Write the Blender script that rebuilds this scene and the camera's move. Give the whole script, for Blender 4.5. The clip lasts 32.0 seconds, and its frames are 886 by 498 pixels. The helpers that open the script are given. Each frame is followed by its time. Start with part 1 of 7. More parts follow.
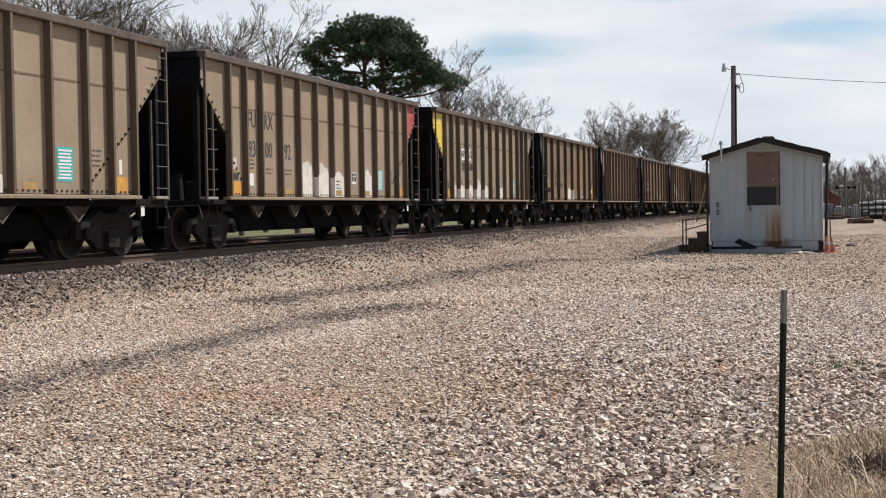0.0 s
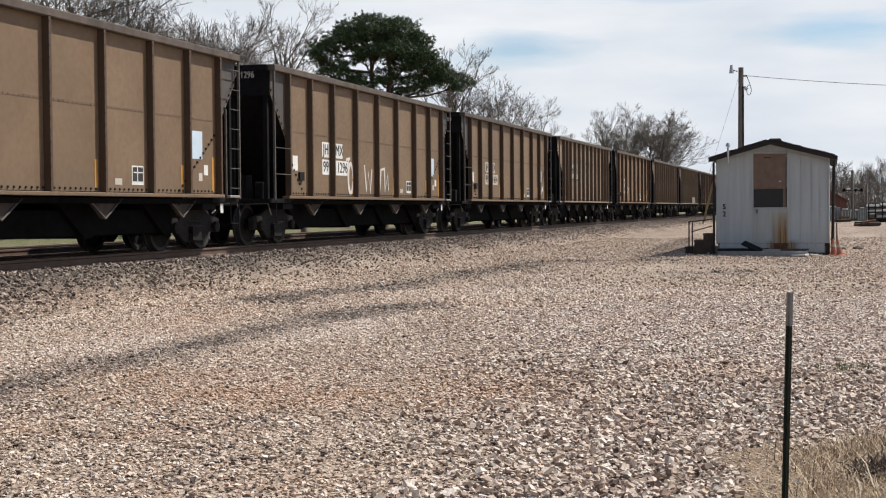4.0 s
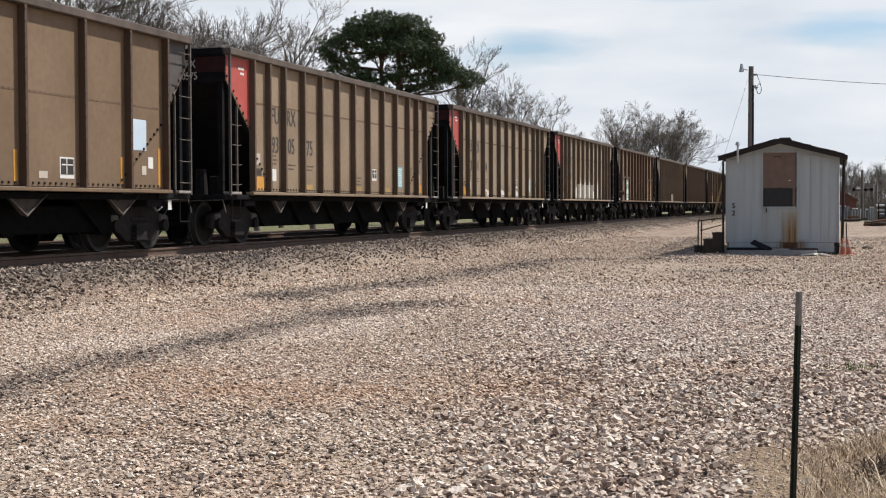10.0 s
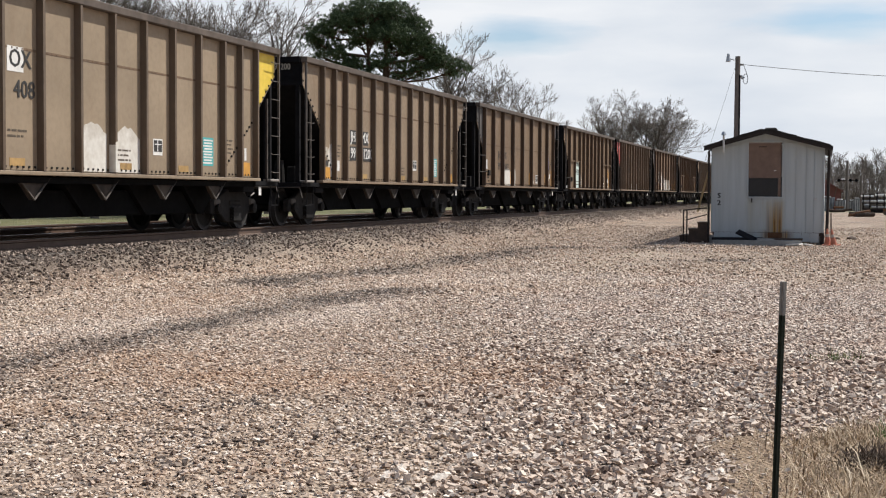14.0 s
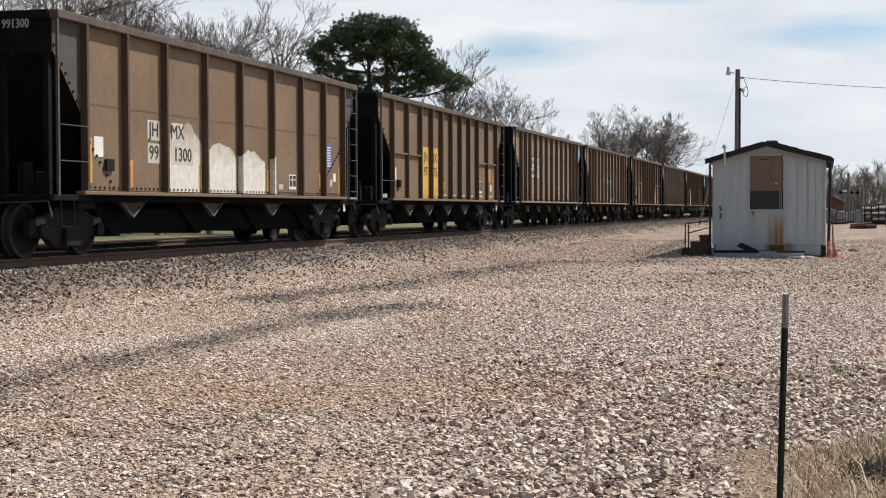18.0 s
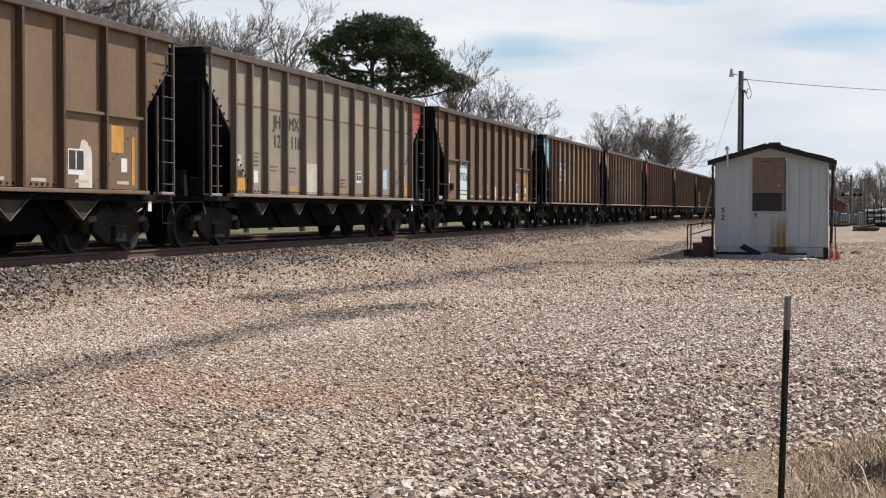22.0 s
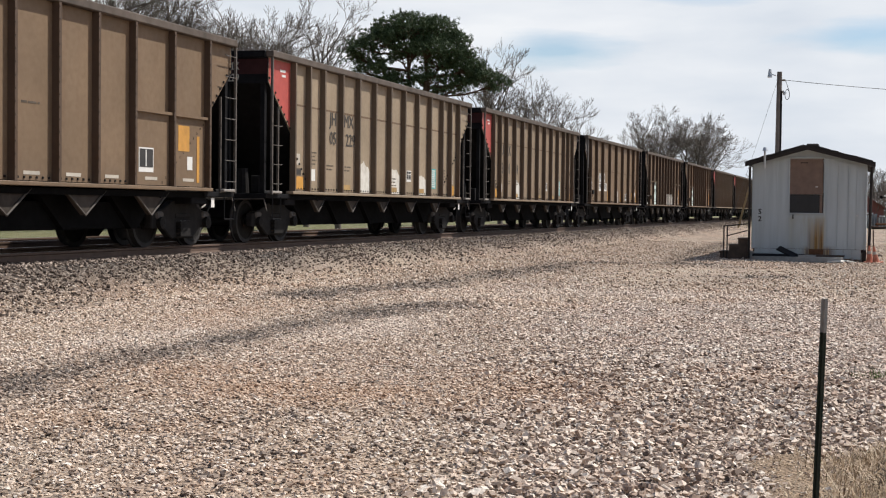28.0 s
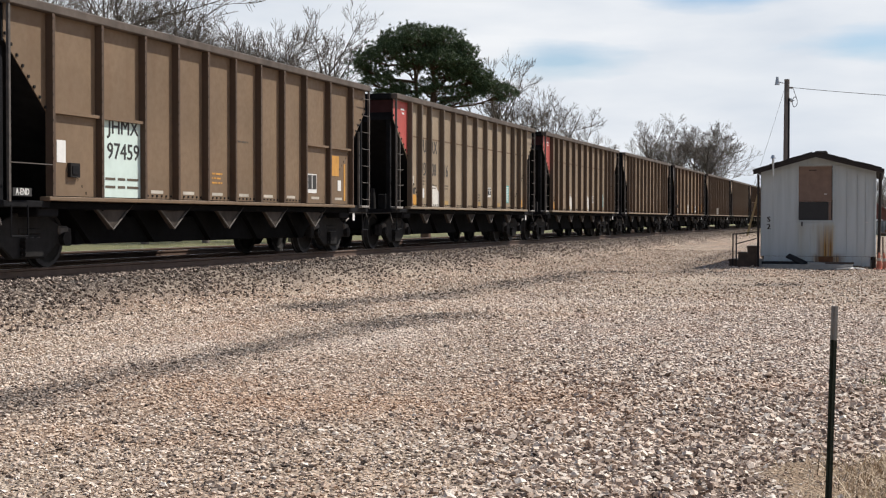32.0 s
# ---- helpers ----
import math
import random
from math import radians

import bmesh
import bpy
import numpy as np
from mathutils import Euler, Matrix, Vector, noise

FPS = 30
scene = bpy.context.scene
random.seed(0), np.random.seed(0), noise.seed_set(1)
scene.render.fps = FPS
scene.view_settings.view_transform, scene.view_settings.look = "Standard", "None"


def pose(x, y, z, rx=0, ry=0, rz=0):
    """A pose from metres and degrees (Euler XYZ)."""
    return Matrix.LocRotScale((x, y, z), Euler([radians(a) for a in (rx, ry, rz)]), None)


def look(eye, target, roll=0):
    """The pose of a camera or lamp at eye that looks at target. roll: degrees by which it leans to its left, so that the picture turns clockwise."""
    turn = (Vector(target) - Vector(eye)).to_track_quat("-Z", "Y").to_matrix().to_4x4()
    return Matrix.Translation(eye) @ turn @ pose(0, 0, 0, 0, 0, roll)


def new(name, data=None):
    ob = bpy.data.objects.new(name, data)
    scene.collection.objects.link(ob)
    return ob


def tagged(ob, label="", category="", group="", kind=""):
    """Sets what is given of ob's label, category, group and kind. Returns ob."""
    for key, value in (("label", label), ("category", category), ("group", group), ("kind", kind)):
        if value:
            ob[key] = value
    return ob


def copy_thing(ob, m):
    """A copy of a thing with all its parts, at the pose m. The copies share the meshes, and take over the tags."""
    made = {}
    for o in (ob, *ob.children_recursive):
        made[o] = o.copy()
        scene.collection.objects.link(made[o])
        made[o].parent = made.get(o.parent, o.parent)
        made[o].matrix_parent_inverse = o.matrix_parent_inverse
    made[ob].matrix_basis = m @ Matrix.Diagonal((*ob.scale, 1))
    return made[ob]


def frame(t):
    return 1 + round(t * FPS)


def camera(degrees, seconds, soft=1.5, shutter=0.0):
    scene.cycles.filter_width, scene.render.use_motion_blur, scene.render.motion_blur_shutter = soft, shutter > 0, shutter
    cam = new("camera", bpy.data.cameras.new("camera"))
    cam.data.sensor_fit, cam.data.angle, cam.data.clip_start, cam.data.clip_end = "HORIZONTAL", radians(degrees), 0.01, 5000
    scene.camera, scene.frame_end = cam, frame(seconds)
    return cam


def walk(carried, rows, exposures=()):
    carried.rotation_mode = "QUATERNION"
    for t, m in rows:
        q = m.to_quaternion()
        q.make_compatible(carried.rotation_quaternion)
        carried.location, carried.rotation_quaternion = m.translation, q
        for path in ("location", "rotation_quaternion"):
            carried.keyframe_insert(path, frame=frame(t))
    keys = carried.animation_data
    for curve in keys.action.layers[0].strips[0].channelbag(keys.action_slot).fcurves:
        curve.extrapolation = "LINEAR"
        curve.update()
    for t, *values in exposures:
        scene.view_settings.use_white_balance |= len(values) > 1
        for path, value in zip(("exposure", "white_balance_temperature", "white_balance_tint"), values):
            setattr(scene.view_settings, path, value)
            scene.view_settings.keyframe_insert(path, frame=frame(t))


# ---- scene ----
# ------------------------------------------------------------------ camera
EYE_Z = 1.45
# seconds, turns about x, y, z in degrees: held in the hand on one spot
PATH = [
    (0.0, 88.36, 0.88, 15.72), (0.5, 88.32, 0.79, 15.82), (1.0, 88.33, 0.65, 15.96), (1.5, 88.31, 0.49, 16.06), (2.0, 88.29, 0.46, 15.99),
    (2.5, 88.37, 0.46, 15.96), (4.5, 88.33, 0.46, 15.99), (5.0, 88.18, 0.21, 15.84), (5.5, 88.06, 0.11, 15.91), (6.0, 88.04, 0.26, 16.01),
    (6.5, 88.19, 0.45, 16.07), (7.0, 88.32, 0.41, 16.09), (7.5, 88.34, 0.40, 16.17), (8.0, 88.38, 0.55, 16.27), (8.5, 88.44, 0.53, 16.28),
    (9.0, 88.40, 0.23, 16.16), (9.5, 88.30, 0.07, 16.21), (10.0, 88.26, 0.20, 16.35), (10.5, 88.24, 0.14, 16.34), (11.0, 88.13, 0.00, 16.21),
    (11.5, 87.95, 0.00, 16.07), (12.0, 87.93, 0.14, 15.81), (12.5, 87.95, 0.03, 15.63), (13.0, 87.92, -0.15, 15.52), (13.5, 87.87, -0.23, 15.66),
    (14.0, 87.74, -0.26, 15.77), (14.5, 87.68, -0.38, 15.73), (16.5, 87.99, 0.06, 16.09), (17.0, 88.07, 0.09, 16.21), (17.5, 88.18, 0.25, 16.23),
    (18.0, 88.37, 0.19, 15.83), (18.5, 88.42, -0.10, 15.61), (19.0, 88.20, 0.01, 15.53), (19.5, 88.06, 0.07, 15.50), (20.0, 88.26, 0.14, 15.72),
    (20.5, 88.44, 0.19, 15.93), (21.0, 88.44, 0.20, 16.10), (21.5, 88.41, 0.08, 16.08), (22.0, 88.38, -0.10, 15.93), (22.5, 88.38, -0.10, 15.84),
    (23.0, 88.30, -0.03, 15.78), (23.5, 88.32, -0.05, 16.13), (24.0, 88.39, 0.02, 16.94), (24.5, 88.41, -0.07, 17.66), (25.0, 88.36, -0.11, 17.96),
    (25.5, 88.32, -0.28, 17.72), (27.5, 88.23, -0.55, 17.42), (28.0, 88.31, -0.63, 17.39), (28.5, 88.32, -0.52, 17.44), (29.0, 88.31, -0.37, 17.46),
    (29.5, 88.40, -0.31, 17.37), (30.0, 88.59, -0.15, 17.47), (30.5, 88.79, 0.12, 17.58), (31.0, 88.92, 0.16, 17.56), (31.5, 88.89, 0.02, 17.56),
    (32.0, 88.76, -0.07, 17.74),
]
cam = camera(35.5, 32.0, 1.15)
walk(cam, [(t, pose(0, 0, EYE_Z, rx, ry, rz)) for t, rx, ry, rz in PATH])

# seconds, metres that the train has rolled
RUN = [
    (0, 0.00), (1, 19.66), (2, 39.26), (3, 58.80), (4, 78.30), (5, 97.74), (6, 117.13), (7, 136.47),
    (8, 155.76), (9, 175.01), (10, 194.21), (11, 213.38), (12, 232.50), (13, 251.58), (14, 270.62), (15, 289.63),
    (16, 308.60), (17, 327.53), (18, 346.44), (19, 365.31), (20, 384.16), (21, 402.97), (22, 421.76), (23, 440.53),
    (24, 459.27), (25, 477.99), (26, 496.69), (27, 515.38), (28, 534.04), (29, 552.69), (30, 571.33), (31, 589.95),
    (32, 608.56),
]
FIRST_END = 25.19   # along the track, the near end of the first whole car at the start
CAR_PITCH = 16.218   # one car from coupler to coupler
# slack of the couplings here and there: car, metres
SLACK = {0: -0.11, 1: 0.17, 2: 0.31, 3: 0.28, 5: 0.05, 6: -0.18, 7: -0.07, 8: -0.03, 9: -0.07, 10: -0.02, 12: -0.15, 14: -0.24, 16: 0.06, 17: 0.06, 20: 0.13, 21: 0.06, 22: 0.22, 23: 0.48, 24: 0.20, 25: 0.05,
         27: -0.25, 28: 0.01, 29: -0.10, 32: -0.15, 33: -0.18, 34: -0.22, 35: -0.27, 36: -0.19, 37: 0.13, 38: 0.36}
TRACK_X = -13.47   # centre line of the main track
RAIL_Z = 0.68      # top of its rails

# ------------------------------------------------------------------ light
SUN_EL, SUN_AZ = 53.0, 43.0     # degrees; azimuth from +x towards +y
sun_dir = Vector((math.cos(radians(SUN_EL)) * math.cos(radians(SUN_AZ)),
                  math.cos(radians(SUN_EL)) * math.sin(radians(SUN_AZ)),
                  math.sin(radians(SUN_EL))))
sun = new("sun", bpy.data.lights.new("sun", "SUN"))
sun.data.energy, sun.data.angle, sun.data.color = 5.0, radians(0.6), (1.0, 0.965, 0.905)
sun.matrix_world = look(sun_dir * 60, (0, 0, 0))

world = bpy.data.worlds.new("sky")
scene.world = world
world.use_nodes = True
wt = world.node_tree
wt.nodes.clear()


def wnode(kind, **props):
    n = wt.nodes.new(kind)
    for k, v in props.items():
        if k == "sky_type": n.sky_type = v
        elif k == "blend_type": n.blend_type = v
        elif k == "data_type": n.data_type = v
        elif k == "operation": n.operation = v
    return n


sky = wnode("ShaderNodeTexSky", sky_type="NISHITA")
sky.sun_disc = False
sky.sun_elevation = radians(SUN_EL)
sky.sun_rotation = radians(90 - SUN_AZ)
sky.air_density, sky.dust_density, sky.ozone_density = 1.0, 0.5, 3.0
wco = wnode("ShaderNodeTexCoord")
wmap = wnode("ShaderNodeMapping")
wmap.inputs["Scale"].default_value = (2.2, 2.2, 8.5)
wmap.inputs["Location"].default_value = (0.35, 0.1, 0.4)
cloud = wnode("ShaderNodeTexNoise")
cloud.inputs["Scale"].default_value, cloud.inputs["Detail"].default_value = 1.5, 9.0
cloud.inputs["Roughness"].default_value = 0.52
cramp = wnode("ShaderNodeValToRGB")
cramp.color_ramp.elements[0].position, cramp.color_ramp.elements[1].position = 0.22, 0.36
tone = wnode("ShaderNodeTexNoise")
tone.inputs["Scale"].default_value, tone.inputs["Detail"].default_value = 3.1, 6.0
tramp = wnode("ShaderNodeValToRGB")
tramp.color_ramp.elements[0].position, tramp.color_ramp.elements[1].position = 0.3, 0.7
tramp.color_ramp.elements[0].color = (6.1, 6.6, 7.3, 1)
tramp.color_ramp.elements[1].color = (7.9, 8.1, 8.4, 1)
# the cloud thins out overhead, and two long openings show the blue
wsep = wnode("ShaderNodeSeparateXYZ")
high = wnode("ShaderNodeMapRange")
high.inputs["From Min"].default_value, high.inputs["From Max"].default_value = 0.22, 0.48
high.inputs["To Min"].default_value, high.inputs["To Max"].default_value = 1.0, 0.08
cover = wnode("ShaderNodeMath", operation="MULTIPLY")
wt.links.new(wco.outputs["Generated"], wsep.inputs["Vector"])
wt.links.new(wsep.outputs["Z"], high.inputs["Value"])
wt.links.new(high.outputs["Result"], cover.inputs[0])
last = cramp.outputs["Color"]
warp = wnode("ShaderNodeTexNoise")
warp.inputs["Scale"].default_value, warp.inputs["Detail"].default_value = 20.0, 7.0
wisp = wnode("ShaderNodeMath", operation="MULTIPLY")
wisp.inputs[1].default_value = 2.6
wstretch = wnode("ShaderNodeMapping")
wstretch.inputs["Scale"].default_value = (0.5, 0.5, 2.4)
wt.links.new(wco.outputs["Generated"], wstretch.inputs["Vector"])
wt.links.new(wstretch.outputs["Vector"], warp.inputs["Vector"])
wt.links.new(warp.outputs["Fac"], wisp.inputs[0])
for place, size in (((-0.212, 0.971, 0.1115), (18.0, 18.0, 85.0)), ((0.012, 0.992, 0.1215), (13.0, 13.0, 70.0)), ((-0.10, 0.985, 0.155), (15.0, 15.0, 90.0))):
    sub = wnode("ShaderNodeVectorMath", operation="SUBTRACT")
    sub.inputs[1].default_value = place
    mul = wnode("ShaderNodeVectorMath", operation="MULTIPLY")
    mul.inputs[1].default_value = size
    far = wnode("ShaderNodeVectorMath", operation="LENGTH")
    add = wnode("ShaderNodeMath", operation="ADD")
    ease = wnode("ShaderNodeMapRange")
    ease.inputs["From Min"].default_value, ease.inputs["From Max"].default_value = 1.35, 2.45
    ease.inputs["To Min"].default_value, ease.inputs["To Max"].default_value = 0.12, 1.0
    hole = wnode("ShaderNodeMath", operation="MULTIPLY")
    wt.links.new(wco.outputs["Generated"], sub.inputs[0])
    wt.links.new(sub.outputs["Vector"], mul.inputs[0])
    wt.links.new(mul.outputs["Vector"], far.inputs[0])
    wt.links.new(far.outputs["Value"], add.inputs[0])
    wt.links.new(wisp.outputs["Value"], add.inputs[1])
    wt.links.new(add.outputs["Value"], ease.inputs["Value"])
    wt.links.new(ease.outputs["Result"], hole.inputs[0])
    wt.links.new(last, hole.inputs[1])
    last = hole.outputs["Value"]
wt.links.new(last, cover.inputs[1])
# clouds are brighter on the sun's side of the sky
side = wnode("ShaderNodeVectorMath", operation="DOT_PRODUCT")
side.inputs[1].default_value = (math.cos(radians(SUN_AZ)), math.sin(radians(SUN_AZ)), 0.0)
glow = wnode("ShaderNodeMapRange")
glow.inputs["From Min"].default_value, glow.inputs["From Max"].default_value = -0.9, 0.15
glow.inputs["To Min"].default_value, glow.inputs["To Max"].default_value = 0.34, 1.0
lit = wnode("ShaderNodeVectorMath", operation="SCALE")
wt.links.new(wco.outputs["Generated"], side.inputs[0])
wt.links.new(side.outputs["Value"], glow.inputs["Value"])
wt.links.new(glow.outputs["Result"], lit.inputs["Scale"])
wt.links.new(tramp.outputs["Color"], lit.inputs[0])
wmix = wnode("ShaderNodeMix", data_type="RGBA")
bg = wnode("ShaderNodeBackground")
bg.inputs["Strength"].default_value = 0.1
wout = wnode("ShaderNodeOutputWorld")
for a, b in ((wco.outputs["Generated"], wmap.inputs["Vector"]), (wmap.outputs["Vector"], cloud.inputs["Vector"]),
             (wmap.outputs["Vector"], tone.inputs["Vector"]), (cloud.outputs["Fac"], cramp.inputs["Fac"]),
             (tone.outputs["Fac"], tramp.inputs["Fac"]), (cover.outputs["Value"], wmix.inputs["Factor"]),
             (sky.outputs["Color"], wmix.inputs["A"]), (lit.outputs["Vector"], wmix.inputs["B"]),
             (wmix.outputs["Result"], bg.inputs["Color"]), (bg.outputs["Background"], wout.inputs["Surface"])):
    wt.links.new(a, b)
scene.view_settings.exposure = 0.17

# ------------------------------------------------------------------ materials


class Nodes:
    """A short hand for building one node material."""

    def __init__(self, name, rough=0.7, metal=0.0, spec=0.4):
        self.mat = bpy.data.materials.new(name)
        self.mat.use_nodes = True
        self.t = self.mat.node_tree
        self.b = self.t.nodes["Principled BSDF"]
        self.b.inputs["Roughness"].default_value = rough
        self.b.inputs["Metallic"].default_value = metal
        self.b.inputs["Specular IOR Level"].default_value = spec
        self.co = self.t.nodes.new("ShaderNodeTexCoord")

    def link(self, a, b):
        self.t.links.new(a, b)

    def put(self, sock, v):
        if isinstance(v, bpy.types.NodeSocket):
            self.link(v, sock)
        else:
            sock.default_value = v

    def noise(self, scale, detail=4.0, rough=0.6, space="Object", stretch=(1, 1, 1)):
        m = self.t.nodes.new("ShaderNodeMapping")
        m.inputs["Scale"].default_value = stretch
        self.link(self.co.outputs[space], m.inputs["Vector"])
        n = self.t.nodes.new("ShaderNodeTexNoise")
        n.inputs["Scale"].default_value, n.inputs["Detail"].default_value, n.inputs["Roughness"].default_value = scale, detail, rough
        self.link(m.outputs["Vector"], n.inputs["Vector"])
        return n.outputs["Fac"]

    def ramp(self, fac, stops):
        r = self.t.nodes.new("ShaderNodeValToRGB")
        e = r.color_ramp.elements
        while len(e) < len(stops):
            e.new(0.5)
        for k, (p, c) in enumerate(stops):
            e[k].position = p
            e[k].color = (*c, 1) if isinstance(c, tuple) else (c, c, c, 1)
        self.link(fac, r.inputs["Fac"])
        return r.outputs["Color"]

    def mix(self, fac, a, b, how="MIX"):
        m = self.t.nodes.new("ShaderNodeMix")
        m.data_type, m.blend_type = "RGBA", how
        self.put(m.inputs["Factor"], fac)
        self.put(m.inputs["A"], a if not isinstance(a, tuple) else (*a, 1))
        self.put(m.inputs["B"], b if not isinstance(b, tuple) else (*b, 1))
        return m.outputs["Result"]

    def math(self, op, a, b=0.0):
        m = self.t.nodes.new("ShaderNodeMath")
        m.operation = op
        self.put(m.inputs[0], a)
        self.put(m.inputs[1], b)
        return m.outputs["Value"]

    def attr(self, name):
        a = self.t.nodes.new("ShaderNodeAttribute")
        a.attribute_name = name
        return a.outputs["Fac"]

    def axis(self, which, space="Object"):
        s = self.t.nodes.new("ShaderNodeSeparateXYZ")
        self.link(self.co.outputs[space], s.inputs["Vector"])
        return s.outputs[which]

    def island(self):
        return self.t.nodes.new("ShaderNodeNewGeometry").outputs["Random Per Island"]

    def random(self):
        return self.t.nodes.new("ShaderNodeObjectInfo").outputs["Random"]

    def bump(self, height, strength=0.3, distance=0.02):
        n = self.t.nodes.new("ShaderNodeBump")
        n.inputs["Strength"].default_value, n.inputs["Distance"].default_value = strength, distance
        self.link(height, n.inputs["Height"])
        self.link(n.outputs["Normal"], self.b.inputs["Normal"])

    def done(self, colour, rough=None):
        self.put(self.b.inputs["Base Color"], (*colour, 1) if isinstance(colour, tuple) else colour)
        if rough is not None:
            self.put(self.b.inputs["Roughness"], rough)
        return self.mat


def plain(name, colour, rough=0.7, metal=0.0, vary=0.25, scale=8.0, bump=0.0, spec=0.4):
    """A plain surface with grain at two scales."""
    n = Nodes(name, rough, metal, spec)
    a = n.noise(scale, 6)
    b = n.noise(scale * 0.13, 3)
    dark = tuple(c * (1 - vary) for c in colour)
    light = tuple(min(1, c * (1 + vary * 0.6)) for c in colour)
    c = n.mix(n.ramp(a, [(0.3, 0.0), (0.7, 1.0)]), dark, light)
    c = n.mix(0.35, c, n.ramp(b, [(0.35, dark), (0.65, light)]))
    if bump:
        n.bump(a, bump, 0.01)
    return n.done(c)


def car_paint(name, colour, grime=0.5):
    """Old freight-car paint: faded, with coal dust, rust streaks down the sheet and dirt along the bottom."""
    n = Nodes(name, 0.7, 0.0, 0.2)
    broad = n.noise(0.55, 4, 0.6)
    grain = n.noise(9.0, 6, 0.65)
    streak = n.noise(1.0, 3, 0.5, stretch=(2.0, 2.6, 0.4))
    c = n.mix(n.ramp(broad, [(0.3, 0.0), (0.75, 1.0)]), tuple(v * 0.82 for v in colour), tuple(min(1, v * 1.16) for v in colour))
    c = n.mix(n.ramp(grain, [(0.42, 0.0), (0.8, 0.32)]), c, tuple(v * 0.6 for v in colour))
    rust = (colour[0] * 0.62, colour[1] * 0.42, colour[2] * 0.30)
    c = n.mix(n.math("MULTIPLY", n.ramp(streak, [(0.54, 0.0), (0.84, 1.0)]), grime * 0.6), c, rust)
    z = n.axis("Z")
    low = n.math("MULTIPLY", n.ramp(n.math("DIVIDE", z, 4.0), [(0.26, 1.0), (0.42, 0.0)]), n.ramp(n.noise(2.2, 5), [(0.35, 0.0), (0.75, 1.0)]))
    c = n.mix(n.math("MULTIPLY", low, 0.55), c, (0.10, 0.075, 0.055))
    n.bump(n.noise(1.1, 3), 0.25, 0.03)
    return n.done(c, n.ramp(grain, [(0.3, 0.5), (0.8, 0.78)]))


PAINT = {
    "tan": car_paint("tan_car_paint", (0.268, 0.198, 0.134)),
    "sand": car_paint("sand_car_paint", (0.303, 0.233, 0.160), 0.35),
    "brown": car_paint("brown_car_paint", (0.192, 0.130, 0.081)),
    "umber": car_paint("umber_car_paint", (0.155, 0.106, 0.067), 0.6),
    "grey": car_paint("grey_car_paint", (0.29, 0.245, 0.192), 0.35),
}
# stakes: the same coats, rustier, and darkened to stand for their shaded faces
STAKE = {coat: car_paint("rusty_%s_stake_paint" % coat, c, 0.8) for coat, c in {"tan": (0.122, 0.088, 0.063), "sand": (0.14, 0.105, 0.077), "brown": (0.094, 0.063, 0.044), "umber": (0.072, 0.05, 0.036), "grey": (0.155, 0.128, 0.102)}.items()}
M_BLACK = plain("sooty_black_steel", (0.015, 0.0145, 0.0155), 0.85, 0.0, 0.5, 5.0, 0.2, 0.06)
M_IRON = plain("dirty_cast_iron", (0.022, 0.020, 0.019), 0.75, 0.0, 0.5, 7.0, 0.3, 0.10)
M_TREAD = plain("worn_wheel_steel", (0.042, 0.038, 0.036), 0.7, 0.0, 0.3, 6.0, 0.0, 0.2)
M_GRAB = plain("scuffed_ladder_steel", (0.105, 0.092, 0.082), 0.7, 0.0, 0.4, 12.0, 0.0, 0.15)
M_SEAM = plain("rusty_seam_paint", (0.17, 0.108, 0.066), 0.8, 0.0, 0.4, 9.0)
M_DUSK = plain("dark_brown_steel", (0.08, 0.067, 0.056), 0.75, 0.0, 0.45, 6.0, 0.2)
# near-black so that the shade under the side sill is in the colour
M_BELLY = plain("shade_black_belly_steel", (0.008, 0.0078, 0.008), 0.9, 0.0, 0.5, 5.0, 0.2, 0.03)
M_CHORD = plain("sooty_top_chord_paint", (0.105, 0.083, 0.068), 0.75, 0.0, 0.5, 2.5, 0.1, 0.2)
M_RIVET = plain("rusted_rivet_steel", (0.05, 0.035, 0.026), 0.8, 0.0, 0.3, 9.0)
# gusset plates darkened for the shadow that the sill casts on them
M_GUSSET = plain("sill_shaded_gusset_steel", (0.062, 0.051, 0.043), 0.8, 0.0, 0.6, 3.5, 0.2, 0.1)
M_SPRING = plain("worn_spring_steel", (0.09, 0.08, 0.072), 0.55, 0.0, 0.3, 9.0, 0.0, 0.3)
M_STEP = plain("scuffed_step_steel", (0.26, 0.235, 0.21), 0.6, 0.0, 0.4, 9.0, 0.1, 0.2)
# darker copies of the corner red and blue, for ends turned from the sun
M_SHADERED = plain("shaded_red_end_paint", (0.050, 0.019, 0.018), 0.8, 0.0, 0.35, 4.0, 0.0, 0.1)
M_SHADEBLUE = plain("shaded_blue_end_paint", (0.016, 0.040, 0.062), 0.8, 0.0, 0.35, 4.0, 0.0, 0.1)
M_COAL = plain("black_coal", (0.014, 0.014, 0.015), 0.5, 0.0, 0.6, 14.0, 0.8)
M_RED = plain("faded_red_paint", (0.42, 0.075, 0.06), 0.6, 0.0, 0.2, 6.0)
M_YELLOW = plain("yellow_paint", (0.70, 0.50, 0.06), 0.6, 0.0, 0.15, 6.0)
M_PANEL = plain("faded_orange_yellow_panel_paint", (0.60, 0.36, 0.075), 0.65, 0.0, 0.2, 4.0)
M_ORANGE = plain("orange_yellow_paint", (0.56, 0.275, 0.055), 0.6, 0.0, 0.35, 4.0)
M_BLUE = plain("light_blue_paint", (0.22, 0.42, 0.56), 0.6, 0.0, 0.2, 6.0)
M_ROYAL = plain("blue_placard_paint", (0.05, 0.10, 0.42), 0.6, 0.0, 0.2, 6.0)
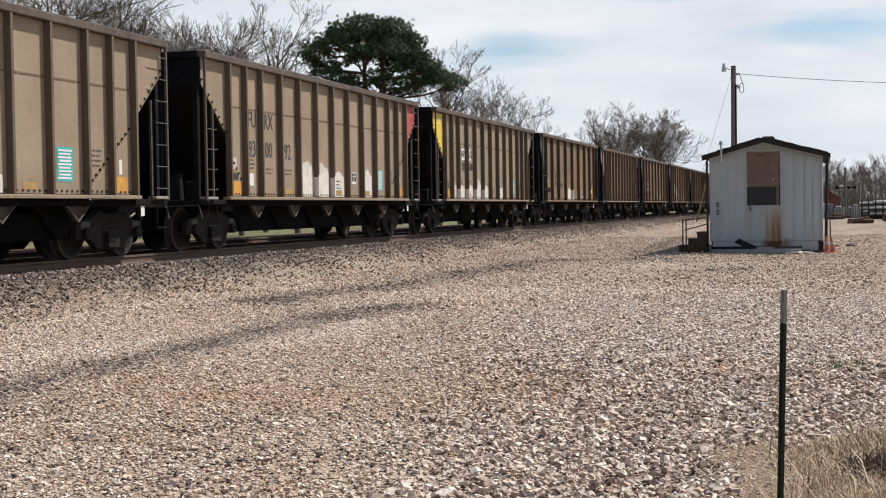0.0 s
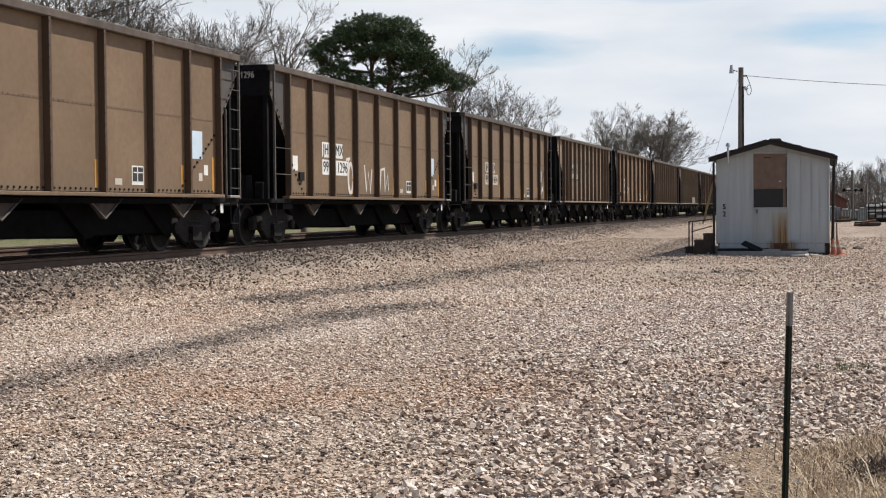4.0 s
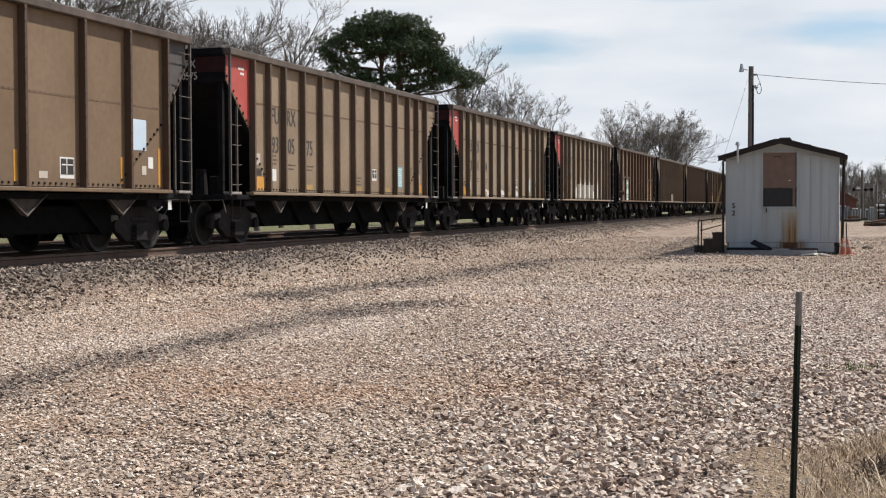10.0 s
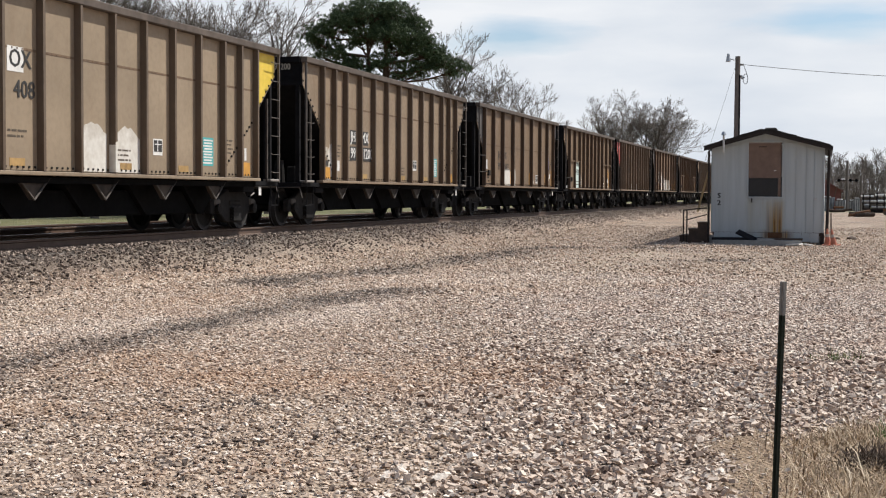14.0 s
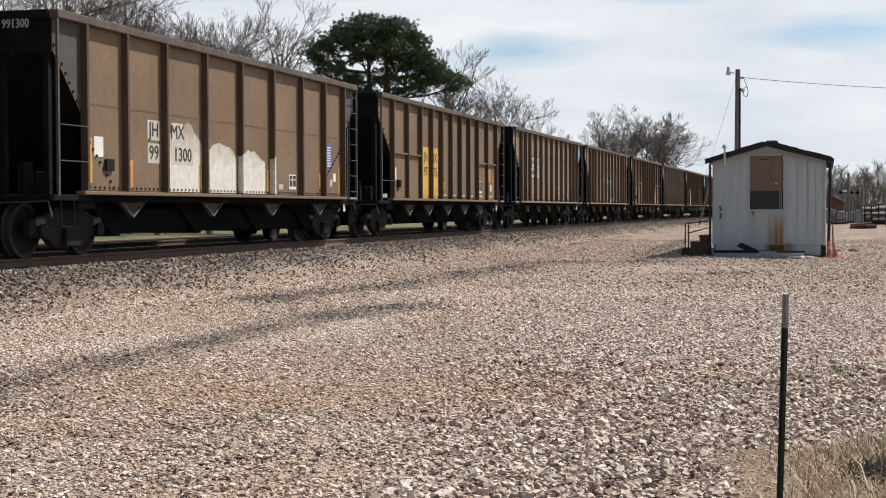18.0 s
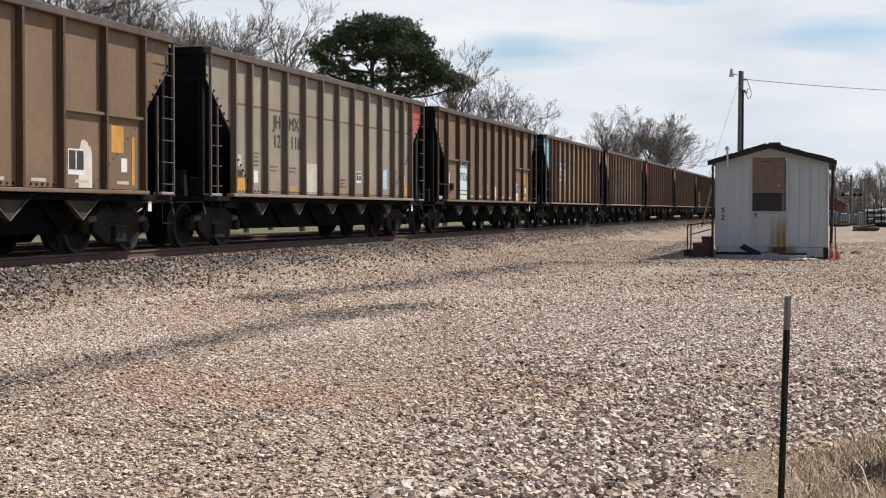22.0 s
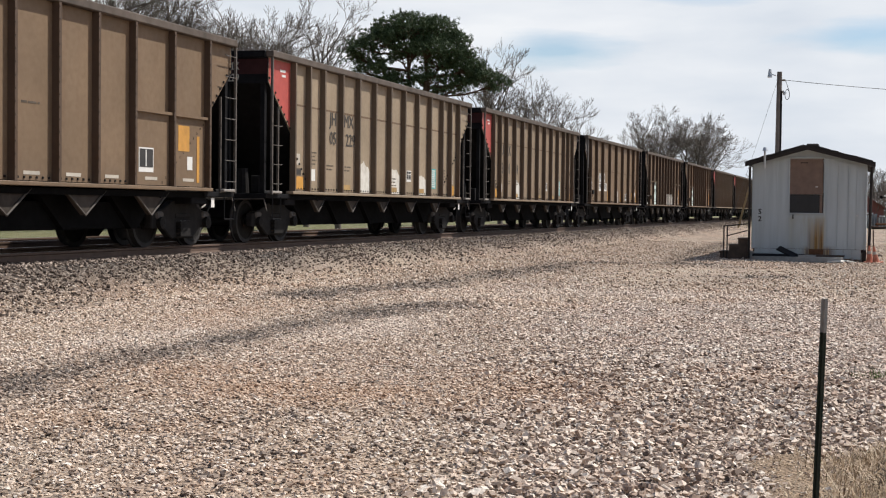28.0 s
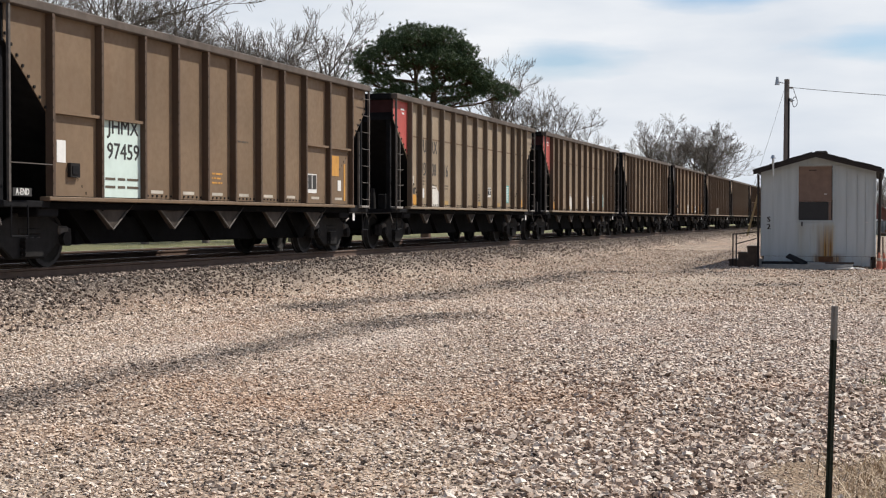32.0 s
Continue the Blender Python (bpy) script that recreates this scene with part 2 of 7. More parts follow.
M_TEAL = plain("teal_placard_paint", (0.07, 0.38, 0.38), 0.6, 0.0, 0.2, 6.0)
M_AQUA = plain("aqua_placard_paint", (0.16, 0.46, 0.54), 0.6, 0.0, 0.2, 6.0)
M_FADEORANGE = plain("worn_orange_paint", (0.42, 0.262, 0.10), 0.7, 0.0, 0.45, 6.0)
M_WHITE = plain("stencil_white_paint", (0.72, 0.70, 0.66), 0.65, 0.0, 0.2, 5.0)
M_PALE = plain("pale_green_panel_paint", (0.58, 0.68, 0.62), 0.65, 0.0, 0.15, 3.0)
M_FADE = plain("bleached_touch_up_paint", (0.48, 0.43, 0.36), 0.7, 0.0, 0.25, 3.0)


def smeared_paint():
    """White touch-up paint, solid along the bottom and rubbed thin towards its upper edge."""
    n = Nodes("smeared_touch_up_paint", 0.7, 0.0, 0.2)
    z = n.math("ADD", n.math("DIVIDE", n.axis("Z"), 4.0), n.math("MULTIPLY", n.math("SUBTRACT", n.noise(3.0, 6, 0.7), 0.5), 0.34))
    c = n.mix(n.ramp(n.noise(7.0, 5, 0.6), [(0.35, 0.0), (0.75, 1.0)]), (0.66, 0.63, 0.57), (0.52, 0.475, 0.41))
    c = n.mix(n.ramp(z, [(0.42, 0.0), (0.58, 0.75)]), c, (0.27, 0.205, 0.148))
    return n.done(c)


M_SMEAR = smeared_paint()
M_LETTER = plain("black_stencil_paint", (0.035, 0.032, 0.03), 0.65, 0.0, 0.3, 5.0)
M_DIM = plain("worn_dark_stencil_paint", (0.095, 0.072, 0.05), 0.7, 0.0, 0.4, 5.0)
M_CYAN = plain("cyan_spray_paint", (0.22, 0.60, 0.62), 0.6, 0.0, 0.3, 3.0)
M_RAIL = plain("rusted_rail_steel", (0.11, 0.068, 0.048), 0.75, 0.0, 0.4, 4.0, 0.2)
M_SHINE = plain("polished_rail_head", (0.35, 0.32, 0.30), 0.3, 0.9, 0.2, 4.0)
M_TIE = plain("creosoted_tie_wood", (0.075, 0.055, 0.042), 0.85, 0.0, 0.5, 6.0, 0.5)


def part(name, bm, mat, parent=None, label=""):
    me = bpy.data.meshes.new(name)
    bm.to_mesh(me)
    bm.free()
    me.materials.append(mat)
    ob = new(name, me)
    ob.parent = parent
    if label:
        ob["label"] = label
    return ob


def empty(name):
    ob = new(name)
    ob.empty_display_size = 0.3
    return ob


def box(bm, x0, x1, y0, y1, z0, z1, bevel=0.0):
    v = [bm.verts.new((x, y, z)) for x in (x0, x1) for y in (y0, y1) for z in (z0, z1)]
    fs = [bm.faces.new([v[i] for i in f]) for f in ((0, 1, 3, 2), (4, 6, 7, 5), (0, 4, 5, 1), (2, 3, 7, 6), (0, 2, 6, 4), (1, 5, 7, 3))]
    if bevel:
        bmesh.ops.bevel(bm, geom=list({e for f in fs for e in f.edges}), offset=bevel, segments=1, affect="EDGES")
    return bm


def boxed(x0, x1, y0, y1, z0, z1, bevel=0.0):
    return box(bmesh.new(), x0, x1, y0, y1, z0, z1, bevel)


def prism(bm, outline, x0, x1, along="X"):
    """An outline in (y, z), from x0 to x1; or one in (x, z) drawn out along y."""
    a = [bm.verts.new((x0, y, z) if along == "X" else (y, x0, z)) for y, z in outline]
    b = [bm.verts.new((x1, y, z) if along == "X" else (y, x1, z)) for y, z in outline]
    n = len(outline)
    bm.faces.new(a[::-1])
    bm.faces.new(b)
    for i in range(n):
        bm.faces.new((a[i], a[(i + 1) % n], b[(i + 1) % n], b[i]))
    bmesh.ops.recalc_face_normals(bm, faces=bm.faces[:])
    return bm


def rod(bm, a, b, r, sides=6, r2=None):
    a, b = Vector(a), Vector(b)
    q = (b - a).to_track_quat("Z", "Y")
    rings = []
    for p, rad in ((a, r), (b, r if r2 is None else r2)):
        rings.append([bm.verts.new(p + q @ Vector((rad * math.cos(k * math.tau / sides), rad * math.sin(k * math.tau / sides), 0))) for k in range(sides)])
    for k in range(sides):
        bm.faces.new((rings[0][k], rings[0][(k + 1) % sides], rings[1][(k + 1) % sides], rings[1][k]))
    bm.faces.new(rings[0][::-1])
    bm.faces.new(rings[1])
    return bm


def lathe(bm, profile, at, sides=20):
    """A profile of (x, radius) turned about the x axis at the given place."""
    rings = [[bm.verts.new((at[0] + x, at[1] + r * math.cos(k * math.tau / sides), at[2] + r * math.sin(k * math.tau / sides))) for k in range(sides)] for x, r in profile]
    for p, q in zip(rings, rings[1:]):
        for k in range(sides):
            bm.faces.new((p[k], p[(k + 1) % sides], q[(k + 1) % sides], q[k]))
    bm.faces.new(rings[0][::-1])
    bm.faces.new(rings[-1])
    bmesh.ops.recalc_face_normals(bm, faces=bm.faces[:])
    return bm
# ------------------------------------------------------------------ ground, track
# wheel tracks worn dark into the gravel: points, half width, strength
TRAILS = [([(-6.45, 7.0), (-6.59, 9.8), (-6.55, 11.0), (-6.66, 12.6), (-6.67, 14.1), (-6.78, 15.9), (-6.6, 18.2), (-6.15, 19.6)], 0.48, 1.0),
          ([(-8.9, 20.4), (-8.74, 21.4), (-8.2, 24.4), (-7.9, 27.3), (-7.8, 32.0), (-7.75, 36.0), (-6.6, 37.7), (-4.9, 38.1), (-4.2, 38.3)], 0.7, 1.1),
          ([(-3.9, 30.7), (-3.0, 31.0), (-2.0, 31.3)], 0.5, 1.2),
          ([(-5.2, 38.6), (-5.6, 43.0), (-5.9, 49.0), (-6.9, 67.0)], 0.5, 0.7)]
# tinted spreads of the gravel: middle, reach in x and y, strength
OCHRE = [(-4.2, 10.0, 1.7, 0.9, 0.9), (-2.9, 10.8, 0.9, 1.2, 0.6), (-5.6, 10.8, 0.8, 0.6, 0.7), (-5.0, 8.2, 1.2, 0.5, 0.5), (-8.4, 17.5, 0.5, 2.0, 0.5)]
CHALK = [(-5.75, 15.6, 0.55, 1.7, 0.9), (-7.7, 13.4, 0.6, 2.2, 0.55), (-3.6, 23.8, 2.4, 1.1, 0.9), (-6.0, 24.0, 1.3, 2.6, 0.5)]


def spread_amount(blobs, x, y):
    """How far a point lies within soft-edged spreads of tinted gravel, 0 to 1."""
    out = np.zeros(x.shape)
    for cx, cy, rx, ry, k in blobs:
        out = np.maximum(out, k * np.exp(-((x - cx) / rx) ** 2 - ((y - cy) / ry) ** 2))
    return out * (0.8 + 0.2 * np.sin(x * 5.1 + y * 2.3) * np.sin(y * 4.4 - x))


def ground_z(x, y):
    """Height of the ground: the ballast bank of the two tracks, then nearly level gravel."""
    z = np.zeros_like(x, dtype=float)
    top = RAIL_Z - 0.17
    bank = np.clip((x + 10.7) / (-11.75 + 10.7), 0, 1)
    back = np.clip((x + 21.2) / (-19.9 + 21.2), 0, 1)
    z = top * np.minimum(bank, back)
    z += 0.025 * np.sin(x * 1.3 + y * 0.31) * np.sin(y * 0.47 - x * 0.4) * (np.abs(x + 4) < 6)
    return z


def trail_amount(x, y):
    """How much a point lies in a dark wheel track across the gravel, 0 to 1."""
    out = np.zeros(x.shape)
    for points, half, strength in TRAILS:
        best = np.full(x.shape, 9.0)
        for (ax, ay), (bx, by) in zip(points, points[1:]):
            dx, dy = bx - ax, by - ay
            u = np.clip(((x - ax) * dx + (y - ay) * dy) / (dx * dx + dy * dy), 0, 1)
            best = np.minimum(best, np.hypot(x - ax - u * dx, y - ay - u * dy))
        wide = half + 0.12 * np.sin(y * 0.8 + 1.0) ** 2 + 0.20 * np.sin(x * 7.0 + y * 3.1) * np.sin(y * 5.3)
        wide += 0.50 * np.exp(-((y - 18.3) / 1.9) ** 2)
        out = np.maximum(out, np.clip(1.15 - best / wide, 0, 1) * strength * (0.72 + 0.28 * np.sin(y * 2.3 + x * 1.7) * np.sin(y * 0.9 + 2) + 0.22 * np.sin(x * 11.0 - y * 4.0) * np.sin(y * 7.7 + x * 3.0)))
    return np.clip(out, 0, 1)


def spaced(stops):
    """Coordinates that run through (start, step) stops."""
    out = []
    for (a, step), (b, _) in zip(stops, stops[1:]):
        out += list(np.arange(a, b - 1e-6, step))
    return np.array(out + [stops[-1][0]])


def mesh_from(name, verts, faces, mat, attrs=None, smooth=False):
    me = bpy.data.meshes.new(name)
    verts, faces = np.asarray(verts, np.float32), np.asarray(faces, np.int32)
    k = faces.shape[1]
    me.vertices.add(len(verts))
    me.vertices.foreach_set("co", verts.ravel())
    me.loops.add(faces.size)
    me.loops.foreach_set("vertex_index", faces.ravel())
    me.polygons.add(len(faces))
    me.polygons.foreach_set("loop_start", np.arange(0, faces.size, k, dtype=np.int32))
    me.polygons.foreach_set("use_smooth", np.full(len(faces), smooth))
    me.update(calc_edges=True)
    for key, values in (attrs or {}).items():
        a = me.attributes.new(key, "FLOAT", "POINT")
        a.data.foreach_set("value", np.asarray(values, np.float32))
    me.materials.append(mat)
    return new(name, me)


def ground_material():
    n = Nodes("gravel_and_grass_ground", 0.9, 0, 0.25)
    x = n.axis("X")
    y = n.axis("Y")
    g1 = n.noise(14, 6, 0.7)
    g2 = n.noise(0.5, 5, 0.6)

    def pebbles(scale, stops, gap):
        """Close-packed stones: a tone for each cell and dark joints between them."""
        v = n.t.nodes.new("ShaderNodeTexVoronoi")
        v.inputs["Scale"].default_value = scale
        n.link(n.co.outputs["Object"], v.inputs["Vector"])
        sep = n.t.nodes.new("ShaderNodeSeparateColor")
        n.link(v.outputs["Color"], sep.inputs["Color"])
        tone = n.ramp(sep.outputs["Red"], stops)
        return n.mix(n.ramp(v.outputs["Distance"], [(0.34, 0.0), (0.62, 1.0)]), tone, gap), v.outputs["Distance"]

    small, d1 = pebbles(34.0, [(0.0, (0.20, 0.14, 0.10)), (0.35, (0.46, 0.34, 0.245)), (0.75, (0.66, 0.52, 0.405)), (1.0, (0.80, 0.70, 0.60))], (0.11, 0.08, 0.06))
    large, d2 = pebbles(15.0, [(0.0, (0.15, 0.105, 0.08)), (0.3, (0.38, 0.28, 0.205)), (0.7, (0.58, 0.455, 0.36)), (1.0, (0.78, 0.68, 0.59))], (0.10, 0.075, 0.06))
    c = n.mix(n.ramp(n.noise(1.1, 5, 0.65), [(0.40, 0.0), (0.60, 1.0)]), small, large)
    c = n.mix(n.math("MULTIPLY", n.ramp(g2, [(0.46, 0.0), (0.62, 1.0)]), 0.35), c, (0.44, 0.26, 0.165))
    # trodden, dusty stretches where the lot is driven over
    dust = n.ramp(n.noise(0.22, 4, 0.6, stretch=(1.6, 0.5, 1)), [(0.50, 0.0), (0.64, 0.6)])
    c = n.mix(dust, c, n.mix(n.ramp(g1, [(0.3, 0.0), (0.7, 1.0)]), (0.36, 0.28, 0.20), (0.56, 0.46, 0.355)))
    # ground below the coarse rock darkened to deepen the shade in the gaps
    c = n.mix(n.math("MULTIPLY", n.attr("coarse"), 0.85), c, (0.14, 0.104, 0.084))
    # pale, driven-over stretch beyond the coarse heap
    pale = n.math("MULTIPLY", n.ramp(n.math("DIVIDE", y, 100.0), [(0.215, 0.0), (0.23, 0.6), (0.30, 0.4), (0.38, 0.1)]), n.ramp(n.noise(0.35, 4, 0.6, stretch=(1, 0.4, 1)), [(0.35, 0.25), (0.6, 1.0)]))
    c = n.mix(pale, c, n.mix(n.ramp(n.noise(22, 4, 0.7), [(0.32, 0.0), (0.62, 1.0)]), (0.36, 0.28, 0.205), (0.60, 0.495, 0.385)))
    # mottling of the driven-over lot, a hand's breadth across
    c = n.mix(n.math("MULTIPLY", n.ramp(n.noise(5.5, 6, 0.8), [(0.44, 0.0), (0.62, 1.0)]), 0.28), c, (0.27, 0.20, 0.148))
    # darker damp streaks and bare spots of the far lot
    streak = n.math("MULTIPLY", n.ramp(n.noise(0.9, 6, 0.75, stretch=(0.8, 0.35, 1)), [(0.52, 0.0), (0.66, 0.6)]), n.ramp(n.math("DIVIDE", y, 100.0), [(0.17, 0.0), (0.24, 1.0)]))
    c = n.mix(streak, c, (0.20, 0.15, 0.115))
    c = n.mix(n.math("MULTIPLY", n.attr("ochre"), 0.6), c, (0.44, 0.27, 0.165))
    c = n.mix(n.math("MULTIPLY", n.attr("chalk"), 0.6), c, (0.68, 0.575, 0.49))
    worn = n.math("MULTIPLY", n.attr("trail"), n.ramp(n.noise(4.0, 5, 0.7), [(0.32, 0.15), (0.6, 0.85)]))
    c = n.mix(worn, c, (0.09, 0.075, 0.065))
    side = n.math("ADD", n.math("MULTIPLY", n.math("MULTIPLY", x, -1.0), 0.05), n.math("MULTIPLY", n.math("SUBTRACT", g2, 0.5), 0.08))
    ballast = n.ramp(side, [(0.543, 0.0), (0.592, 1.0)])
    grey, d3 = pebbles(19.0, [(0.0, (0.035, 0.028, 0.025)), (0.5, (0.13, 0.108, 0.094)), (1.0, (0.30, 0.255, 0.22))], (0.022, 0.018, 0.016))
    c = n.mix(ballast, c, grey)
    dirt = n.mix(n.ramp(n.noise(9, 6, 0.7), [(0.3, 0.0), (0.7, 1.0)]), (0.16, 0.105, 0.066), (0.36, 0.26, 0.172))
    c = n.mix(n.attr("dirt"), c, dirt)
    far_x = n.math("MULTIPLY", n.math("MULTIPLY", x, -1.0), 0.02)
    grass = n.ramp(n.math("ADD", far_x, n.math("MULTIPLY", n.math("SUBTRACT", g2, 0.5), 0.05)), [(0.405, 0.0), (0.43, 1.0)])
    straw = n.mix(n.ramp(n.noise(0.9, 6, 0.7), [(0.35, 0.0), (0.65, 1.0)]), (0.085, 0.098, 0.036), (0.21, 0.185, 0.092))
    c = n.mix(grass, c, straw)
    far_y = n.ramp(n.math("DIVIDE", y, 400.0), [(0.30, 0.0), (0.36, 1.0)])
    c = n.mix(far_y, c, straw)
    n.bump(d1, 0.9, -0.03)
    return n.done(c)


def dirt_amount(x, y):
    """The bare soil and straw at the corner by the fence post."""
    top = np.clip((8.65 + 0.5 * (x + 0.6) + 0.15 * np.sin(x * 9) - y) / 0.5 + 0.3, 0, 1)
    return top * np.clip((x + 0.50 + 0.15 * (y - 6.83) - 0.06 * np.sin(y * 6)) / 0.25 + 0.4, 0, 1)


def coarse_amount(x, y):
    """The heap of coarse broken rock round the fence post, 0 to 1."""
    edge = np.interp(y, [6.0, 7.7, 10.0, 13.0, 17.0, 20.0, 23.0], [-1.75, -2.15, -2.55, -3.1, -4.5, -4.6, -4.3]) + 0.22 * np.sin(y * 1.9)
    return np.clip(0.5 + (x - edge) * 0.45, 0, 1) * np.clip(0.5 + (22.2 + 0.42 * (x + 2.5) + 0.25 * np.sin(x * 2.9) - y) * 0.9, 0, 1) * np.clip((y - 5.2) / 0.8, 0, 1) * np.clip((3.6 - x) / 0.8, 0, 1)


def build_ground():
    xs = spaced([(-900, 150), (-300, 40), (-100, 10), (-30, 1.0), (-22, 0.25), (6, 1.0), (20, 10), (100, 40), (300, 150), (900, 1)])
    ys = spaced([(-1200, 300), (-300, 60), (-60, 10), (-10, 1.0), (4, 0.25), (46, 1.0), (100, 10), (300, 60), (1500, 250), (3000, 1)])
    gx, gy = np.meshgrid(xs, ys)
    gz = ground_z(gx, gy)
    nx, ny = len(xs), len(ys)
    idx = np.arange(nx * ny).reshape(ny, nx)
    faces = np.stack([idx[:-1, :-1], idx[:-1, 1:], idx[1:, 1:], idx[1:, :-1]], -1).reshape(-1, 4)
    ob = mesh_from("ground", np.stack([gx, gy, gz], -1).reshape(-1, 3), faces, ground_material(), {"trail": trail_amount(gx, gy).ravel(), "dirt": dirt_amount(gx, gy).ravel(), "coarse": np.clip(coarse_amount(gx, gy) * 2 - 0.9, 0, 1).ravel(), "ochre": spread_amount(OCHRE, gx, gy).ravel(), "chalk": spread_amount(CHALK, gx, gy).ravel()}, True)
    return tagged(ob, "pinkish tan gravel lot beside a grey ballast bank and grass", "ground", kind="structure")


build_ground()


def build_track(cx, label, count=150):
    tr = empty("railway_track")
    tagged(tr, label, "railway track", kind="structure")
    for s in (-1, 1):
        bm = bmesh.new()
        c = cx + s * 0.7535
        prof = [(-0.075, -0.17), (0.075, -0.17), (0.07, -0.15), (0.012, -0.13), (0.012, -0.05), (0.036, -0.035), (0.036, -0.004), (0.03, 0.0), (-0.03, 0.0), (-0.036, -0.004), (-0.036, -0.035), (-0.012, -0.05), (-0.012, -0.13), (-0.07, -0.15)]
        a = [bm.verts.new((c + x, -760, RAIL_Z + z)) for x, z in prof]
        b = [bm.verts.new((c + x, 900, RAIL_Z + z)) for x, z in prof]
        for i in range(len(prof)):
            bm.faces.new((a[i], a[(i + 1) % len(prof)], b[(i + 1) % len(prof)], b[i]))
        bmesh.ops.recalc_face_normals(bm, faces=bm.faces[:])
        me_ob = part("rail", bm, M_RAIL, tr)
        me_ob.data.materials.append(M_SHINE)
        me_ob.data.polygons[7].material_index = 1
    rng = random.Random(5)
    tie = boxed(-1.3, 1.3, -0.11, 0.11, -0.18, 0.0, 0.012)
    first = part("tie", tie, M_TIE, tr)
    y = 8.0
    first.location = (cx, y, RAIL_Z - 0.165)
    for k in range(1, count):
        y += 0.5
        t = new("tie", first.data)
        t.parent = tr
        t.location = (cx + rng.uniform(-0.04, 0.04), y + rng.uniform(-0.02, 0.02), RAIL_Z - 0.165 + rng.uniform(-0.012, 0.006))
        t.rotation_euler = (0, 0, rng.uniform(-0.02, 0.02))
    return tr


build_track(TRACK_X, "main track with rusted rails on creosoted wooden ties")
build_track(TRACK_X - 4.0, "second empty track with rusty rails on wooden ties", 90)

# ------------------------------------------------------------------ freight cars
HALF = 1.60        # outer face of the stakes
SHEET = 1.468      # outer face of the side sheet
TOP, SILL = 3.98, 1.02
END = 7.28         # end of the body from the car's middle
BOGIE = 6.00       # middle of a bogie from the car's middle
KINDS = {
    "a": dict(stakes=[0, 1.12, 2.24, 3.34, 4.45, 5.28, 6.10], ledge=False, seam=True, pockets=[-4.45, -2.3, -0.1, 2.1, 4.3], end=7.28),
    "b": dict(stakes=[0, 1.13, 2.25, 3.40, 4.75, 6.11], ledge=True, seam=False, pockets=[-4.2, -2.15, 0.0, 2.1, 4.2], end=7.20),
    "c": dict(stakes=[0, 1.69, 3.39, 4.87, 6.23], ledge=False, seam=True, pockets=[-4.45, -1.15, 1.9, 4.8], end=7.12),
}


def both(stakes):
    return sorted({round(s * v, 3) for v in stakes for s in (-1, 1)})


